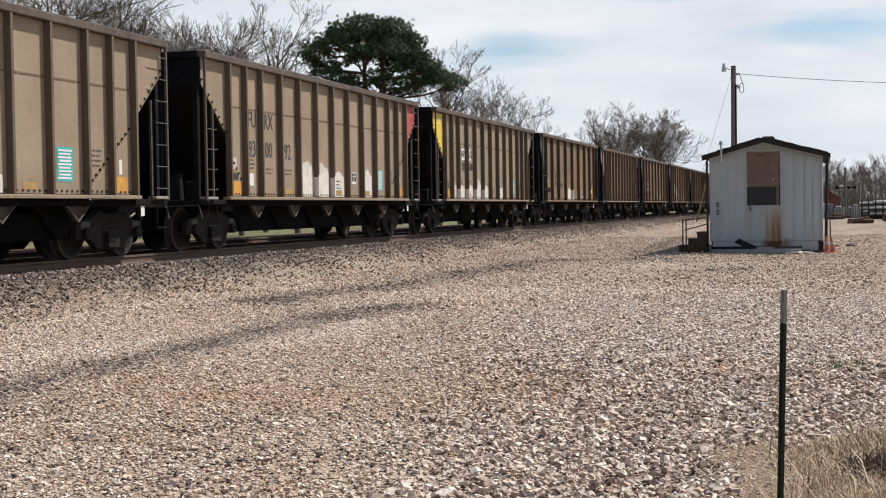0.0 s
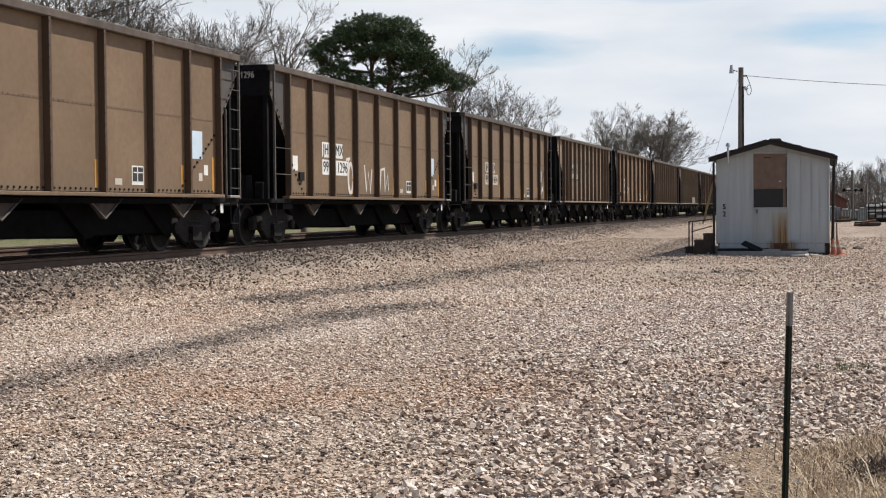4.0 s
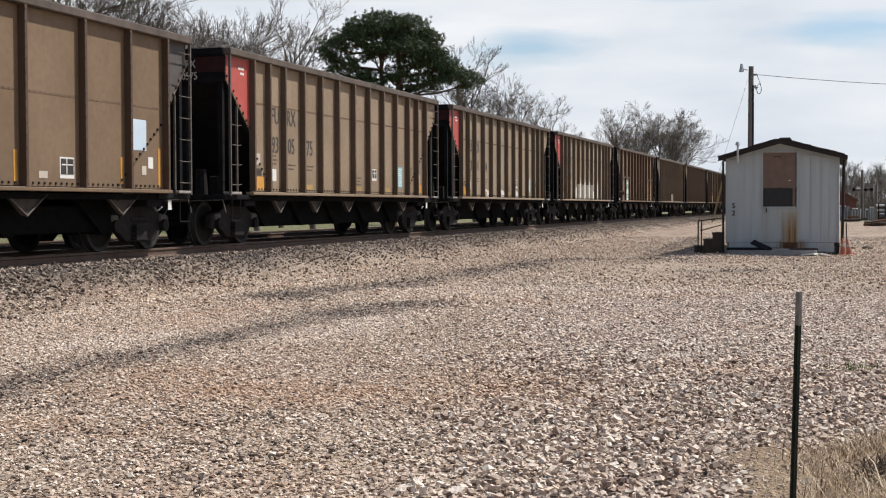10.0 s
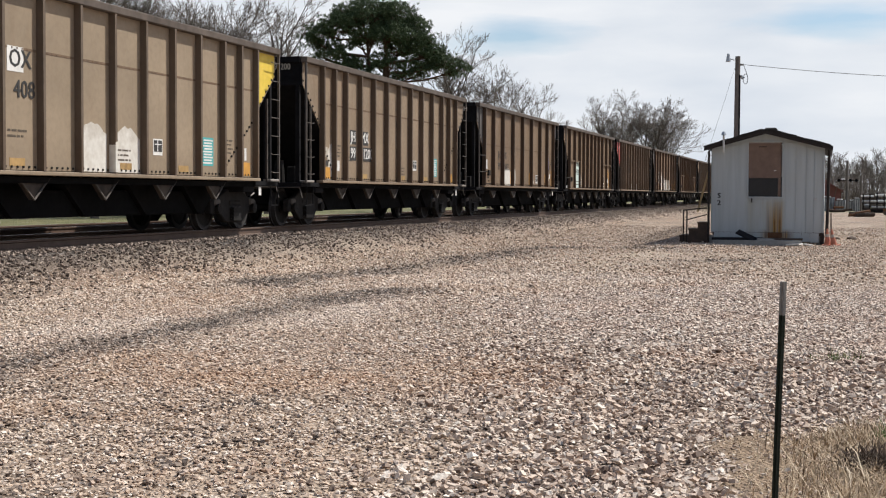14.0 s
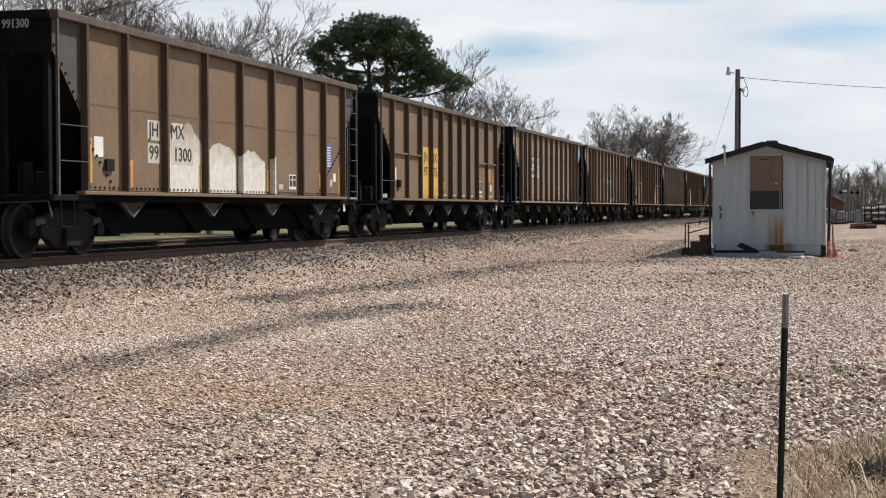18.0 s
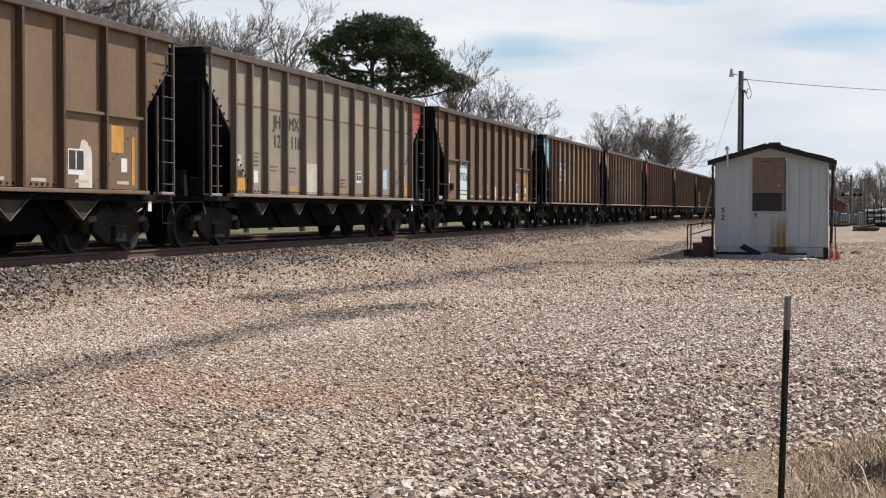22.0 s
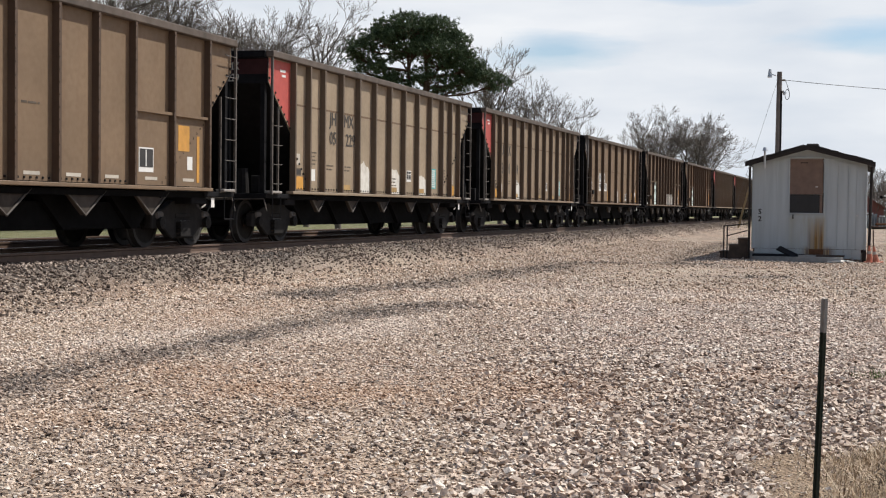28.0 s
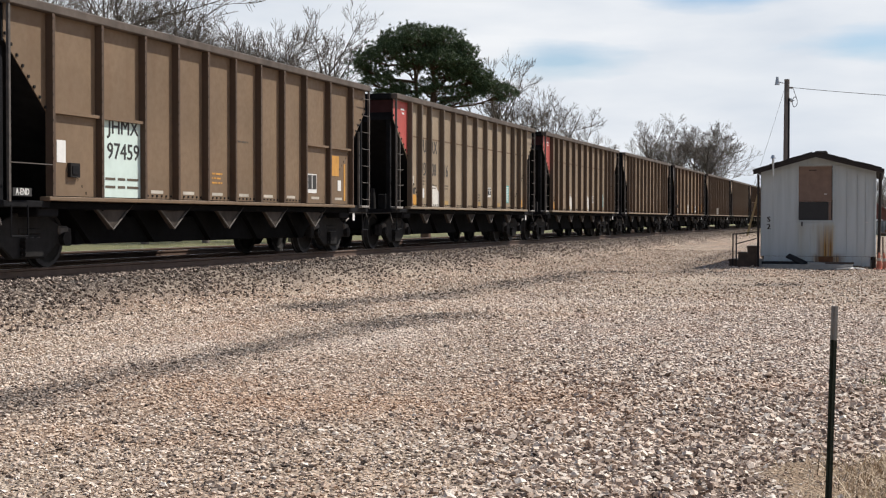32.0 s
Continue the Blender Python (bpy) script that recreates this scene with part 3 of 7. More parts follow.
def build_bogie():
    bog = part("bogie", boxed(-0.95, 0.95, -0.2, 0.2, 0.42, 0.72, 0.03), M_IRON)
    frame_bm = bmesh.new()
    prism(frame_bm, [(-1.16, 0.34), (-1.16, 0.62), (-0.75, 0.70), (-0.35, 0.86), (0.35, 0.86), (0.75, 0.70), (1.16, 0.62), (1.16, 0.34), (0.72, 0.36), (0.42, 0.16), (-0.42, 0.16), (-0.72, 0.36)], 0.93, 1.08)
    bmesh.ops.bevel(frame_bm, geom=frame_bm.edges[:], offset=0.02, segments=1, affect="EDGES")
    side = part("side_frame", frame_bm, M_IRON, bog)
    other = new("side_frame", side.data)
    other.parent = bog
    other.location = (-2.01, 0, 0)
    for s in (-1, 1):
        bm = bmesh.new()
        prism(bm, [(-0.24, 0.2)] + [(-0.24 + 0.02 * (k % 2), 0.2 + 0.04 * k) for k in range(1, 8)] + [(0.24 - 0.02 * (k % 2), 0.48 - 0.04 * k) for k in range(0, 8)], s * 1.0 - 0.07, s * 1.0 + 0.07)
        sp = part("spring_nest", bm, M_IRON, bog)
        sp.location = (s * 0.1, 0, 0)
    for y in (-0.89, 0.89):
        # paler than the bogie iron, so that the adapter looks like a sunlit block
        part("bearing_adapter", boxed(0.92, 1.12, y - 0.13, y + 0.13, 0.52, 0.66, 0.03), M_GRAB, bog)
        part("bearing_cap", lathe(bmesh.new(), [(-0.03, 0.10), (0.02, 0.115), (0.03, 0.05)], (1.15, y, 0.457), 12), M_IRON, bog)
    coil = bmesh.new()
    for y in (-0.16, 0.0, 0.16):
        for k in range(6):
            lo = 0.24 + 0.045 * k
            rod(coil, (1.11, y - 0.065, lo), (1.11, y + 0.065, lo + 0.02), 0.011, 5)
    part("coil_spring", coil, M_SPRING, bog)
    part("friction_wedge", boxed(1.0, 1.10, -0.30, 0.30, 0.52, 0.64, 0.03), M_IRON, bog)
    for y in (-0.36, 0.36):
        beam = boxed(-0.78, 0.78, y - 0.06, y + 0.06, 0.34, 0.48, 0.015)
        for s in (-1, 1):
            box(beam, s * 0.73 - 0.05, s * 0.73 + 0.05, y * 1.22 - 0.03, y * 1.22 + 0.03, 0.30, 0.56)
        part("brake_beam", beam, M_BLACK, bog)
    prof = [(-1.16, 0.06), (-1.14, 0.105), (-0.92, 0.105), (-0.915, 0.085), (-0.80, 0.085), (-0.795, 0.14), (-0.775, 0.14), (-0.785, 0.36), (-0.80, 0.385), (-0.80, 0.452), (-0.70, 0.457), (-0.685, 0.485), (-0.655, 0.485), (-0.66, 0.39), (-0.70, 0.36), (-0.70, 0.15), (-0.66, 0.14), (-0.65, 0.085)]
    full = prof + [(-x, r) for x, r in reversed(prof)]
    for y in (-0.89, 0.89):
        bm = lathe(bmesh.new(), full, (0, 0, 0), 18)
        for s in (-1, 1):
            for k in range(3):
                a = k * math.tau / 3
                rod(bm, (s * 1.15, 0.05 * math.cos(a), 0.05 * math.sin(a)), (s * 1.185, 0.05 * math.cos(a), 0.05 * math.sin(a)), 0.016, 6)
        w = part("wheelset", bm, M_IRON, bog)
        w.data.materials.append(M_TREAD)
        for p in w.data.polygons:
            r = math.hypot(p.center[1], p.center[2])
            if r > 0.40 and abs(p.center[0]) < 0.81:
                p.material_index = 1
        w.location = (0, y, 0.457)
        w["spins"] = y
    return bog


def build_car(kind):
    K = KINDS[kind]
    END = K["end"]
    car = empty("hopper_car")
    paint = PAINT["tan"]
    stakes = both(K["stakes"])
    first, last = stakes[0], stakes[-1]
    cut_top, cut_low = 3.36, 2.38
    for s, nm in ((1, "side_sheet"), (-1, "side_sheet")):
        bm = bmesh.new()
        prism(bm, [(-END, TOP - 0.08), (-END, cut_top), (first - 0.02, cut_low), (first - 0.02, SILL + 0.1), (last + 0.02, SILL + 0.1), (last + 0.02, cut_low), (END, cut_top), (END, TOP - 0.08)], s * SHEET - 0.006, s * SHEET + 0.006)
        part(nm, bm, paint, car)
        chord = bmesh.new()
        box(chord, s * (HALF - 0.075) - 0.085, s * (HALF - 0.075) + 0.085, -END - 0.03, END + 0.03, TOP - 0.14, TOP, 0.015)
        part("top_chord", chord, M_CHORD, car, "soot-darkened top chord")
        sill = bmesh.new()
        box(sill, s * (HALF - 0.09) - 0.09, s * (HALF - 0.09) + 0.09, first - 0.12, last + 0.12, SILL + 0.02, SILL + 0.085, 0.01)
        part("side_sill", sill, paint, car)
        # web blackened to stand for the shadow below the sill
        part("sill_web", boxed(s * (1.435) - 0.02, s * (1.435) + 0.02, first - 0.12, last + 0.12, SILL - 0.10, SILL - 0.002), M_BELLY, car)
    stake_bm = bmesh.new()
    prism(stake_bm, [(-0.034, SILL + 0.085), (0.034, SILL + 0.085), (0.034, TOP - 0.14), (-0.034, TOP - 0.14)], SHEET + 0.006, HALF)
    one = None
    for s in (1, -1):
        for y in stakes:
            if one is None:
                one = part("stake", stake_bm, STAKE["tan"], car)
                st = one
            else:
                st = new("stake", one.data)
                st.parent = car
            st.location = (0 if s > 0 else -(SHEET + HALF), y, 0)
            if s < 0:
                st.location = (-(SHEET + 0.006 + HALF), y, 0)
    # riveted seams and ledges
    if K["seam"]:
        bm = bmesh.new()
        zs = 2.95 if kind == "a" else 2.55
        box(bm, SHEET + 0.006, SHEET + 0.010, first, last, zs, zs + 0.04)
        for k in range(int((last - first) / 0.14)):
            y = first + 0.07 + k * 0.14
            box(bm, SHEET + 0.010, SHEET + 0.017, y - 0.013, y + 0.013, zs + 0.008, zs + 0.032)
        part("seam_strip", bm, M_SEAM, car)
    if K["ledge"]:
        for y0, y1 in ((first, stakes[1]), (stakes[1], stakes[2]), (stakes[-3], stakes[-2]), (stakes[-2], stakes[-1])):
            bm = bmesh.new()
            prism(bm, [(y0 + 0.05, 2.36), (y1 - 0.05, 2.36), (y1 - 0.05, 2.41), (y0 + 0.05, 2.41)], SHEET + 0.006, HALF - 0.03)
            part("panel_ledge", bm, paint, car)
            bm = bmesh.new()
            prism(bm, [(y0 + 0.05, SILL + 0.1), (y1 - 0.05, SILL + 0.1), (y1 - 0.05, 2.36), (y0 + 0.05, 2.36)], SHEET + 0.006, SHEET + 0.03)
            part("lower_panel", bm, paint, car)
    bm = bmesh.new()
    for k in range(int((last - first) / 0.16)):
        y = first + 0.08 + k * 0.16
        box(bm, SHEET + 0.005, SHEET + 0.022, y - 0.018, y + 0.018, SILL + 0.13, SILL + 0.165)
    tagged(part("sill_rivet", bm, M_IRON, car), kind="stuff")
    if kind != "a":
        bm = bmesh.new()
        for y in stakes:
            for k in range(14):
                z = 1.30 + 0.19 * k
                box(bm, HALF - 0.004, HALF + 0.006, y - 0.028, y - 0.012, z - 0.012, z + 0.012)
                box(bm, SHEET + 0.006, SHEET + 0.020, y + 0.045, y + 0.070, z - 0.013, z + 0.013)
        tagged(part("stake_rivet", bm, M_RIVET, car), kind="stuff")
    # slanting rivet lines of the inner slope sheets
    bm = bmesh.new()
    for s, y0 in ((1, first), (-1, last)):
        reach, high = (1.55, 2.28) if s < 0 else (0.92, 2.02)
        count = 13 if s < 0 else 9
        for k in range(count):
            u = k / (count - 1)
            y, z = y0 + s * (0.10 + reach * u), high - (high - 1.17) * u
            box(bm, SHEET + 0.006, SHEET + 0.03, y - 0.022, y + 0.022, z - 0.022, z + 0.022)
        for k in range(8):
            u = k / 7
            y = s * -END + s * (0.05 + (abs(first) * -1 + END - 0.1) * u)
            z = cut_top - (cut_top - cut_low) * u + 0.06
            box(bm, SHEET + 0.006, SHEET + 0.025, y - 0.022, y + 0.022, z - 0.022, z + 0.022)
    tagged(part("slope_rivet", bm, M_IRON, car), kind="stuff")
    for e in (-1, 1):
        # sloping floor, end wall and the cap over it
        bm = bmesh.new()
        y_in = e * (abs(first) - 1.6)
        a = [(-SHEET + 0.01, e * END, cut_top), (SHEET - 0.01, e * END, cut_top), (SHEET - 0.01, y_in, SILL - 0.1), (-SHEET + 0.01, y_in, SILL - 0.1)]
        top = [bm.verts.new(p) for p in a]
        low = [bm.verts.new((p[0], p[1], p[2] - 0.02)) for p in a]
        bm.faces.new(top)
        bm.faces.new(low[::-1])
        for k in range(4):
            bm.faces.new((top[k], top[(k + 1) % 4], low[(k + 1) % 4], low[k]))
        bmesh.ops.recalc_face_normals(bm, faces=bm.faces[:])
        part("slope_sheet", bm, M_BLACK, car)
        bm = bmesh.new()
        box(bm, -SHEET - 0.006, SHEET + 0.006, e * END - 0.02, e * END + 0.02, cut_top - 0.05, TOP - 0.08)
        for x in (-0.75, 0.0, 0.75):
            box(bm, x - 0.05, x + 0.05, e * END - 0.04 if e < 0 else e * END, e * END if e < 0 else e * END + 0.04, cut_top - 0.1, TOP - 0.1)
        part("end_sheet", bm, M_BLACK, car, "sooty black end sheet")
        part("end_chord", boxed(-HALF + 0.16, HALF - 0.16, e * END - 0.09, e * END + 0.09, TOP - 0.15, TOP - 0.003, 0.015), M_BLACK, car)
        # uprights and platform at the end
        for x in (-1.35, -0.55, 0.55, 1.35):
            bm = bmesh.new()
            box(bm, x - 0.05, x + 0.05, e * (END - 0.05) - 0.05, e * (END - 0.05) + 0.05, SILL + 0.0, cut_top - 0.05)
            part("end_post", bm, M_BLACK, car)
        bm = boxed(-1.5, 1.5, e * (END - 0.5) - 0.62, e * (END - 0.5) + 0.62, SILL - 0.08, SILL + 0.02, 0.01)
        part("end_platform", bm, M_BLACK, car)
        # ladders on the side, near the end, and on the far side
        for s in (1, -1):
            bm = bmesh.new()
            x = s * (HALF - 0.03)
            yo, yi = e * (END + 0.0), e * (END - 0.48)
            box(bm, x - 0.022, x + 0.022, yo - 0.024, yo + 0.024, SILL, TOP - 0.14)
            inner = kind == "a" or e > 0
            if inner and s > 0:
                part("ladder_stile", boxed(x - 0.10, x - 0.06, yi - 0.022, yi + 0.022, SILL, 2.85), M_DUSK, car)
            rungs = 7 if e > 0 else {"a": 4, "b": 1, "c": 2}[kind]
            for k in range(rungs):
                z = 1.25 + 0.40 * k if inner else 1.58 + 0.58 * k
                ye, dip = (yi, 0.012) if inner else (e * (abs(first) + 0.03), 0.0)
                for (ya, za), (yb, zb) in (((yo, z), (yo * 0.85 + ye * 0.15, z - dip)), ((yo * 0.85 + ye * 0.15, z - dip), (yo * 0.15 + ye * 0.85, z - dip)), ((yo * 0.15 + ye * 0.85, z - dip), (ye, z))):
                    rod(bm, (x + s * 0.02, ya, za), (x + s * 0.02, yb, zb), 0.0095, 5)
            part("ladder", bm, M_GRAB, car, "scuffed steel ladder")
            if s > 0 and (kind == "a" or e > 0):
                part("step_plate", boxed(s * (HALF - 0.10) - 0.09, s * (HALF - 0.10) + 0.09, min(e * (END - 0.50), e * END), max(e * (END - 0.50), e * END), SILL + 0.022, SILL + 0.075, 0.01), M_STEP, car, "scuffed pale step plate")
            bm = bmesh.new()
            for dy in (-0.2, 0.2):
                rod(bm, (x, e * (END - 0.25) + dy, SILL - 0.05), (x, e * (END - 0.25) + dy, 0.52), 0.012, 5)
            rod(bm, (x, e * (END - 0.25) - 0.2, 0.52), (x, e * (END - 0.25) + 0.2, 0.52), 0.014, 5)
            part("stirrup_step", bm, M_BLACK, car)
        bm = bmesh.new()
        box(bm, -0.16, 0.16, e * (END - 0.3) - 0.5, e * (END - 0.3) + 0.5, 0.72, 0.96)
        rod(bm, (0, e * (END + 0.1), 0.86), (0, e * 7.95, 0.86), 0.085, 8)
        box(bm, -0.17, 0.17, e * 7.86 - 0.12, e * 7.86 + 0.12, 0.72, 1.0, 0.03)
        part("coupler", bm, M_IRON, car)
        part("draft_pocket", boxed(-0.62, 0.62, e * (END - 0.75) - 0.55, e * (END - 0.75) + 0.55, 0.52, 0.94, 0.02), M_BLACK, car)
        part("body_bolster", boxed(-1.42, 1.42, e * BOGIE - 0.28, e * BOGIE + 0.28, 0.80, SILL - 0.08, 0.02), M_BLACK, car)
        lever = rod(bmesh.new(), (-1.45, e * (END + 0.12), 0.93), (-0.2, e * (END + 0.14), 0.90), 0.014, 5)
        rod(lever, (0.2, e * (END + 0.14), 0.90), (1.45, e * (END + 0.12), 0.93), 0.014, 5)
        rod(lever, (1.45, e * (END + 0.12), 0.93), (1.52, e * (END + 0.12), 0.68), 0.014, 5)
        part("uncoupling_lever", lever, M_DUSK, car)
        if e > 0:
            part("marker_plate", boxed(1.455, 1.463, 6.42, 6.55, 0.74, 0.92), M_WHITE, car, "small white marker plate below the sill")
            pipe = rod(bmesh.new(), (1.42, 6.10, 0.73), (1.42, 6.26, 0.79), 0.016, 6)
            part("brake_pipe", pipe, M_STEP, car)
        part("air_hose", rod(bmesh.new(), (0.35, e * (END + 0.35), 0.8), (0.3, e * 7.85, 0.45), 0.025, 6), M_BLACK, car)
        if e < 0:
            bm = rod(bmesh.new(), (0.75, e * (END - 0.35), SILL + 0.02), (0.75, e * (END - 0.35), SILL + 0.55), 0.14, 10, 0.11)
            box(bm, 1.0, 1.2, e * (END - 0.3) - 0.1, e * (END - 0.3) + 0.1, SILL + 0.02, SILL + 0.4, 0.02)
            part("brake_gear", bm, M_IRON, car)
    # belly: centre sill, hoppers and the outlet doors that show as points below the sill;
    # the sill's shadow is put into the near-black colour of frame and hoppers
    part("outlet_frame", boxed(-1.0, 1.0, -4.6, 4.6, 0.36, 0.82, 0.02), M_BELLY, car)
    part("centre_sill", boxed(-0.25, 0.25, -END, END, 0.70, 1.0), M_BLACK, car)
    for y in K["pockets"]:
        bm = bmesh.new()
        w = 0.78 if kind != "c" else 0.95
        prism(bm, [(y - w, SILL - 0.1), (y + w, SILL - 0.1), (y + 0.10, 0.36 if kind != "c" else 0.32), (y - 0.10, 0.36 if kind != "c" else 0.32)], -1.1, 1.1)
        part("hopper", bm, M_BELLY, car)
    for y in K["pockets"]:
        bm = bmesh.new()
        w, d = {"a": (0.44, 0.36), "b": (0.60, 0.42), "c": (0.56, 0.36)}[kind]
        prism(bm, [(y - w, SILL - 0.0), (y + w, SILL - 0.0), (y + 0.03, SILL - d), (y - 0.03, SILL - d)], 1.36, 1.42)
        plates = len(bm.faces)
        for s in (-1, 1):
            rod(bm, (1.44, y + s * w, SILL - 0.02), (1.44, y, SILL - d), 0.018, 5)
        gusset = part("hopper_gusset", bm, M_GUSSET, car)
        # rims in a lighter steel, as edges that catch the sun
        gusset.data.materials.append(M_DUSK)
        for k in range(plates, len(gusset.data.polygons)):
            gusset.data.polygons[k].material_index = 1
    bm = bmesh.new()
    grid = 14
    rng = random.Random(3)
    vs = [[bm.verts.new((x, y, TOP - 0.55 + rng.uniform(-0.07, 0.07) + 0.25 * math.cos(x) * math.cos(y * 0.9))) for x in np.linspace(-SHEET + 0.02, SHEET - 0.02, 7)] for y in np.linspace(-END + 0.05, END - 0.05, grid * 2)]
    for r0, r1 in zip(vs, vs[1:]):
        for k in range(6):
            bm.faces.new((r0[k], r0[k + 1], r1[k + 1], r1[k]))
    part("coal_load", bm, M_COAL, car, "heap of black coal")
    bog = build_bogie()
    bog.parent = car
    bog.location = (0, -BOGIE, 0)
    twin = copy_thing(bog, pose(0, BOGIE, 0))
    twin.parent = car
    return car


CARS = {}
# place in the row, from the one that leaves first; kind of body; coat of paint
ROLL = [
    (-1, "a", "sand"), (0, "a", "sand"), (1, "a", "sand"), (2, "c", "brown"), (3, "a", "tan"), (4, "c", "brown"), (5, "c", "brown"), (6, "c", "brown"),
    (7, "a", "tan"), (8, "c", "brown"), (9, "a", "sand"), (10, "a", "sand"), (11, "c", "brown"), (12, "a", "tan"), (13, "a", "sand"), (14, "a", "sand"), (15, "b", "brown"),
    (16, "a", "sand"), (17, "a", "tan"), (18, "c", "brown"), (19, "b", "brown"), (20, "a", "tan"), (21, "c", "brown"), (22, "b", "brown"), (23, "a", "tan"), (24, "a", "tan"),
    (25, "b", "brown"), (26, "a", "grey"), (27, "b", "brown"), (28, "a", "tan"), (29, "a", "sand"), (30, "a", "tan"), (31, "a", "tan"), (32, "b", "brown"), (33, "a", "sand"),
    (34, "a", "tan"), (35, "c", "brown"), (36, "b", "umber"), (37, "b", "brown"), (38, "a", "sand"), (39, "a", "tan"), (40, "a", "tan"), (41, "c", "brown"), (42, "a", "tan"),
    (43, "a", "sand"), (44, "b", "brown"), (45, "a", "tan"), (46, "a", "tan"), (47, "c", "brown"), (48, "a", "tan"), (49, "a", "tan"),
]


def repaint(ob, coat):
    """Give the tan pieces of one car another coat."""
    for o in ob.children_recursive:
        if o.type == "MESH" and o.material_slots and o.material_slots[0].material in (PAINT["tan"], STAKE["tan"]):
            kit = PAINT if o.material_slots[0].material == PAINT["tan"] else STAKE
            o.material_slots[0].link = "OBJECT"
            o.material_slots[0].material = kit[coat]


def middle(num):
    """Where a car's middle stands along the track at the start."""
    return FIRST_END + CAR_PITCH * num + float(np.interp(num, list(SLACK), list(SLACK.values()))) + END


def build_train():
    proto = {k: build_car(k) for k in "abc"}
    used = set()
    for num, kind, coat in ROLL:
        here = pose(TRACK_X, middle(num), RAIL_Z - 0.005)
        if kind not in used:
            car = proto[kind]
            car.matrix_basis = here
            used.add(kind)
        else:
            car = copy_thing(proto[kind], here)
        CARS[num] = car
        tagged(car, {"sand": "sandy tan", "tan": "dusty tan", "brown": "brown", "umber": "dark brown", "grey": "greyish tan"}[coat] + " steel coal hopper car on rusty rails", "railway car", "coal train")
    for num, kind, coat in ROLL:
        if coat != "tan":
            repaint(CARS[num], coat)


build_train()
# ------------------------------------------------------------------ what is painted on the cars
A_ST = both(KINDS["a"]["stakes"])
B_ST = both(KINDS["b"]["stakes"])
C_ST = both(KINDS["c"]["stakes"])


def words(text, height, mat, squeeze=0.80, bold=0.030):
    """Stencilled words as one thin mesh, centred, reading along +y when seen from the lot."""
    cu = bpy.data.curves.new("lettering", "FONT")
    cu.body, cu.size, cu.align_x, cu.align_y = text, height * 1.38, "CENTER", "CENTER"
    cu.extrude, cu.resolution_u = 0.0008, 2
    tmp = bpy.data.objects.new("tmp", cu)
    me = bpy.data.meshes.new_from_object(tmp)
    bpy.data.objects.remove(tmp)
    bpy.data.curves.remove(cu)
    bm = bmesh.new()
    # the strokes are made bolder by three shifted layers
    for k, (dx, dy) in enumerate(((-bold, 0.0), (bold, 0.3 * bold), (0.0, -0.3 * bold))):
        start = len(bm.verts)
        bm.from_mesh(me)
        bm.verts.ensure_lookup_table()
        for v in bm.verts[start:]:
            v.co = Vector((v.co.x * squeeze + dx * height, v.co.y + dy * height, v.co.z + 0.0004 * k))
    bm.to_mesh(me)
    bm.free()
    me.materials.clear()
    me.materials.append(mat)
    return me


WORDS = {}


def letter(car, text, y, z, height, mat, front=SHEET + 0.010, squeeze=0.80):
    key = (text, height, mat.name, squeeze)
    if key not in WORDS:
        WORDS[key] = words(text, height, mat, squeeze)
    o = new("lettering", WORDS[key])
    o.parent = car
    o.matrix_basis = pose(front, y, z, 90, 0, 90)
    return o


def end_words(car, text, mat, x=0.62, z=3.66, height=0.16):
    """Small white number on the end sheet that faces the lot."""
    for k, row in enumerate(text.split("|")):
        key = (row, height, mat.name)
        if key not in WORDS:
            WORDS[key] = words(row, height, mat)
        o = new("lettering", WORDS[key])
        o.parent = car
        o.matrix_basis = pose(x, -END - 0.045, z - 0.24 * k, 90, 0, 0)


def plate(car, name, y, z, w, h, mat, label="", front=SHEET + 0.007, thick=0.004):
    return part(name, boxed(front, front + thick, y - w / 2, y + w / 2, z - h / 2, z + h / 2), mat, car, label)


def ragged(car, y0, y1, z0, z1, mat, seed, name="bleached_patch", front=SHEET + 0.0065):
    """A patch of touched-up paint with an uneven, rounded top."""
    rng = random.Random(seed)
    n = 9
    top = [(y0 + (y1 - y0) * k / n, z0 + (z1 - z0) * (0.62 + 0.38 * math.sin(math.pi * (0.15 + 0.75 * k / n)) + rng.uniform(-0.06, 0.05))) for k in range(n + 1)]
    bm = prism(bmesh.new(), [(y0, z0)] + [(y1, z0)] + top[::-1], front, front + 0.002)
    return part(name, bm, mat, car, "pale touched-up paint patch")


def sleeve(car, y, z0, z1):
    """Pale paint on the three open faces of a stake."""
    bm = bmesh.new()
    box(bm, HALF, HALF + 0.002, y - 0.036, y + 0.036, z0, z1)
    for s in (-1, 1):
        box(bm, SHEET + 0.009, HALF, y + s * 0.035 - 0.001, y + s * 0.035 + 0.001, z0, z1 + 0.05 * s)
    return part("bleached_patch", bm, M_SMEAR, car, "pale touched-up paint on a stake")


def aci(car, y, z, w=0.36, h=0.30):
    f = plate(car, "identity_label", y, z, w, h, M_WHITE, "white-edged black identity label")
    plate(f, "label_field", y, z + 0.02, w - 0.05, h - 0.09, M_LETTER, "", SHEET + 0.0115)
    plate(f, "label_bar", y - 0.02, z + 0.02, 0.025, h - 0.10, M_WHITE, "", SHEET + 0.016)
    plate(f, "label_bar", y, z + 0.05, w - 0.10, 0.02, M_WHITE, "", SHEET + 0.016)


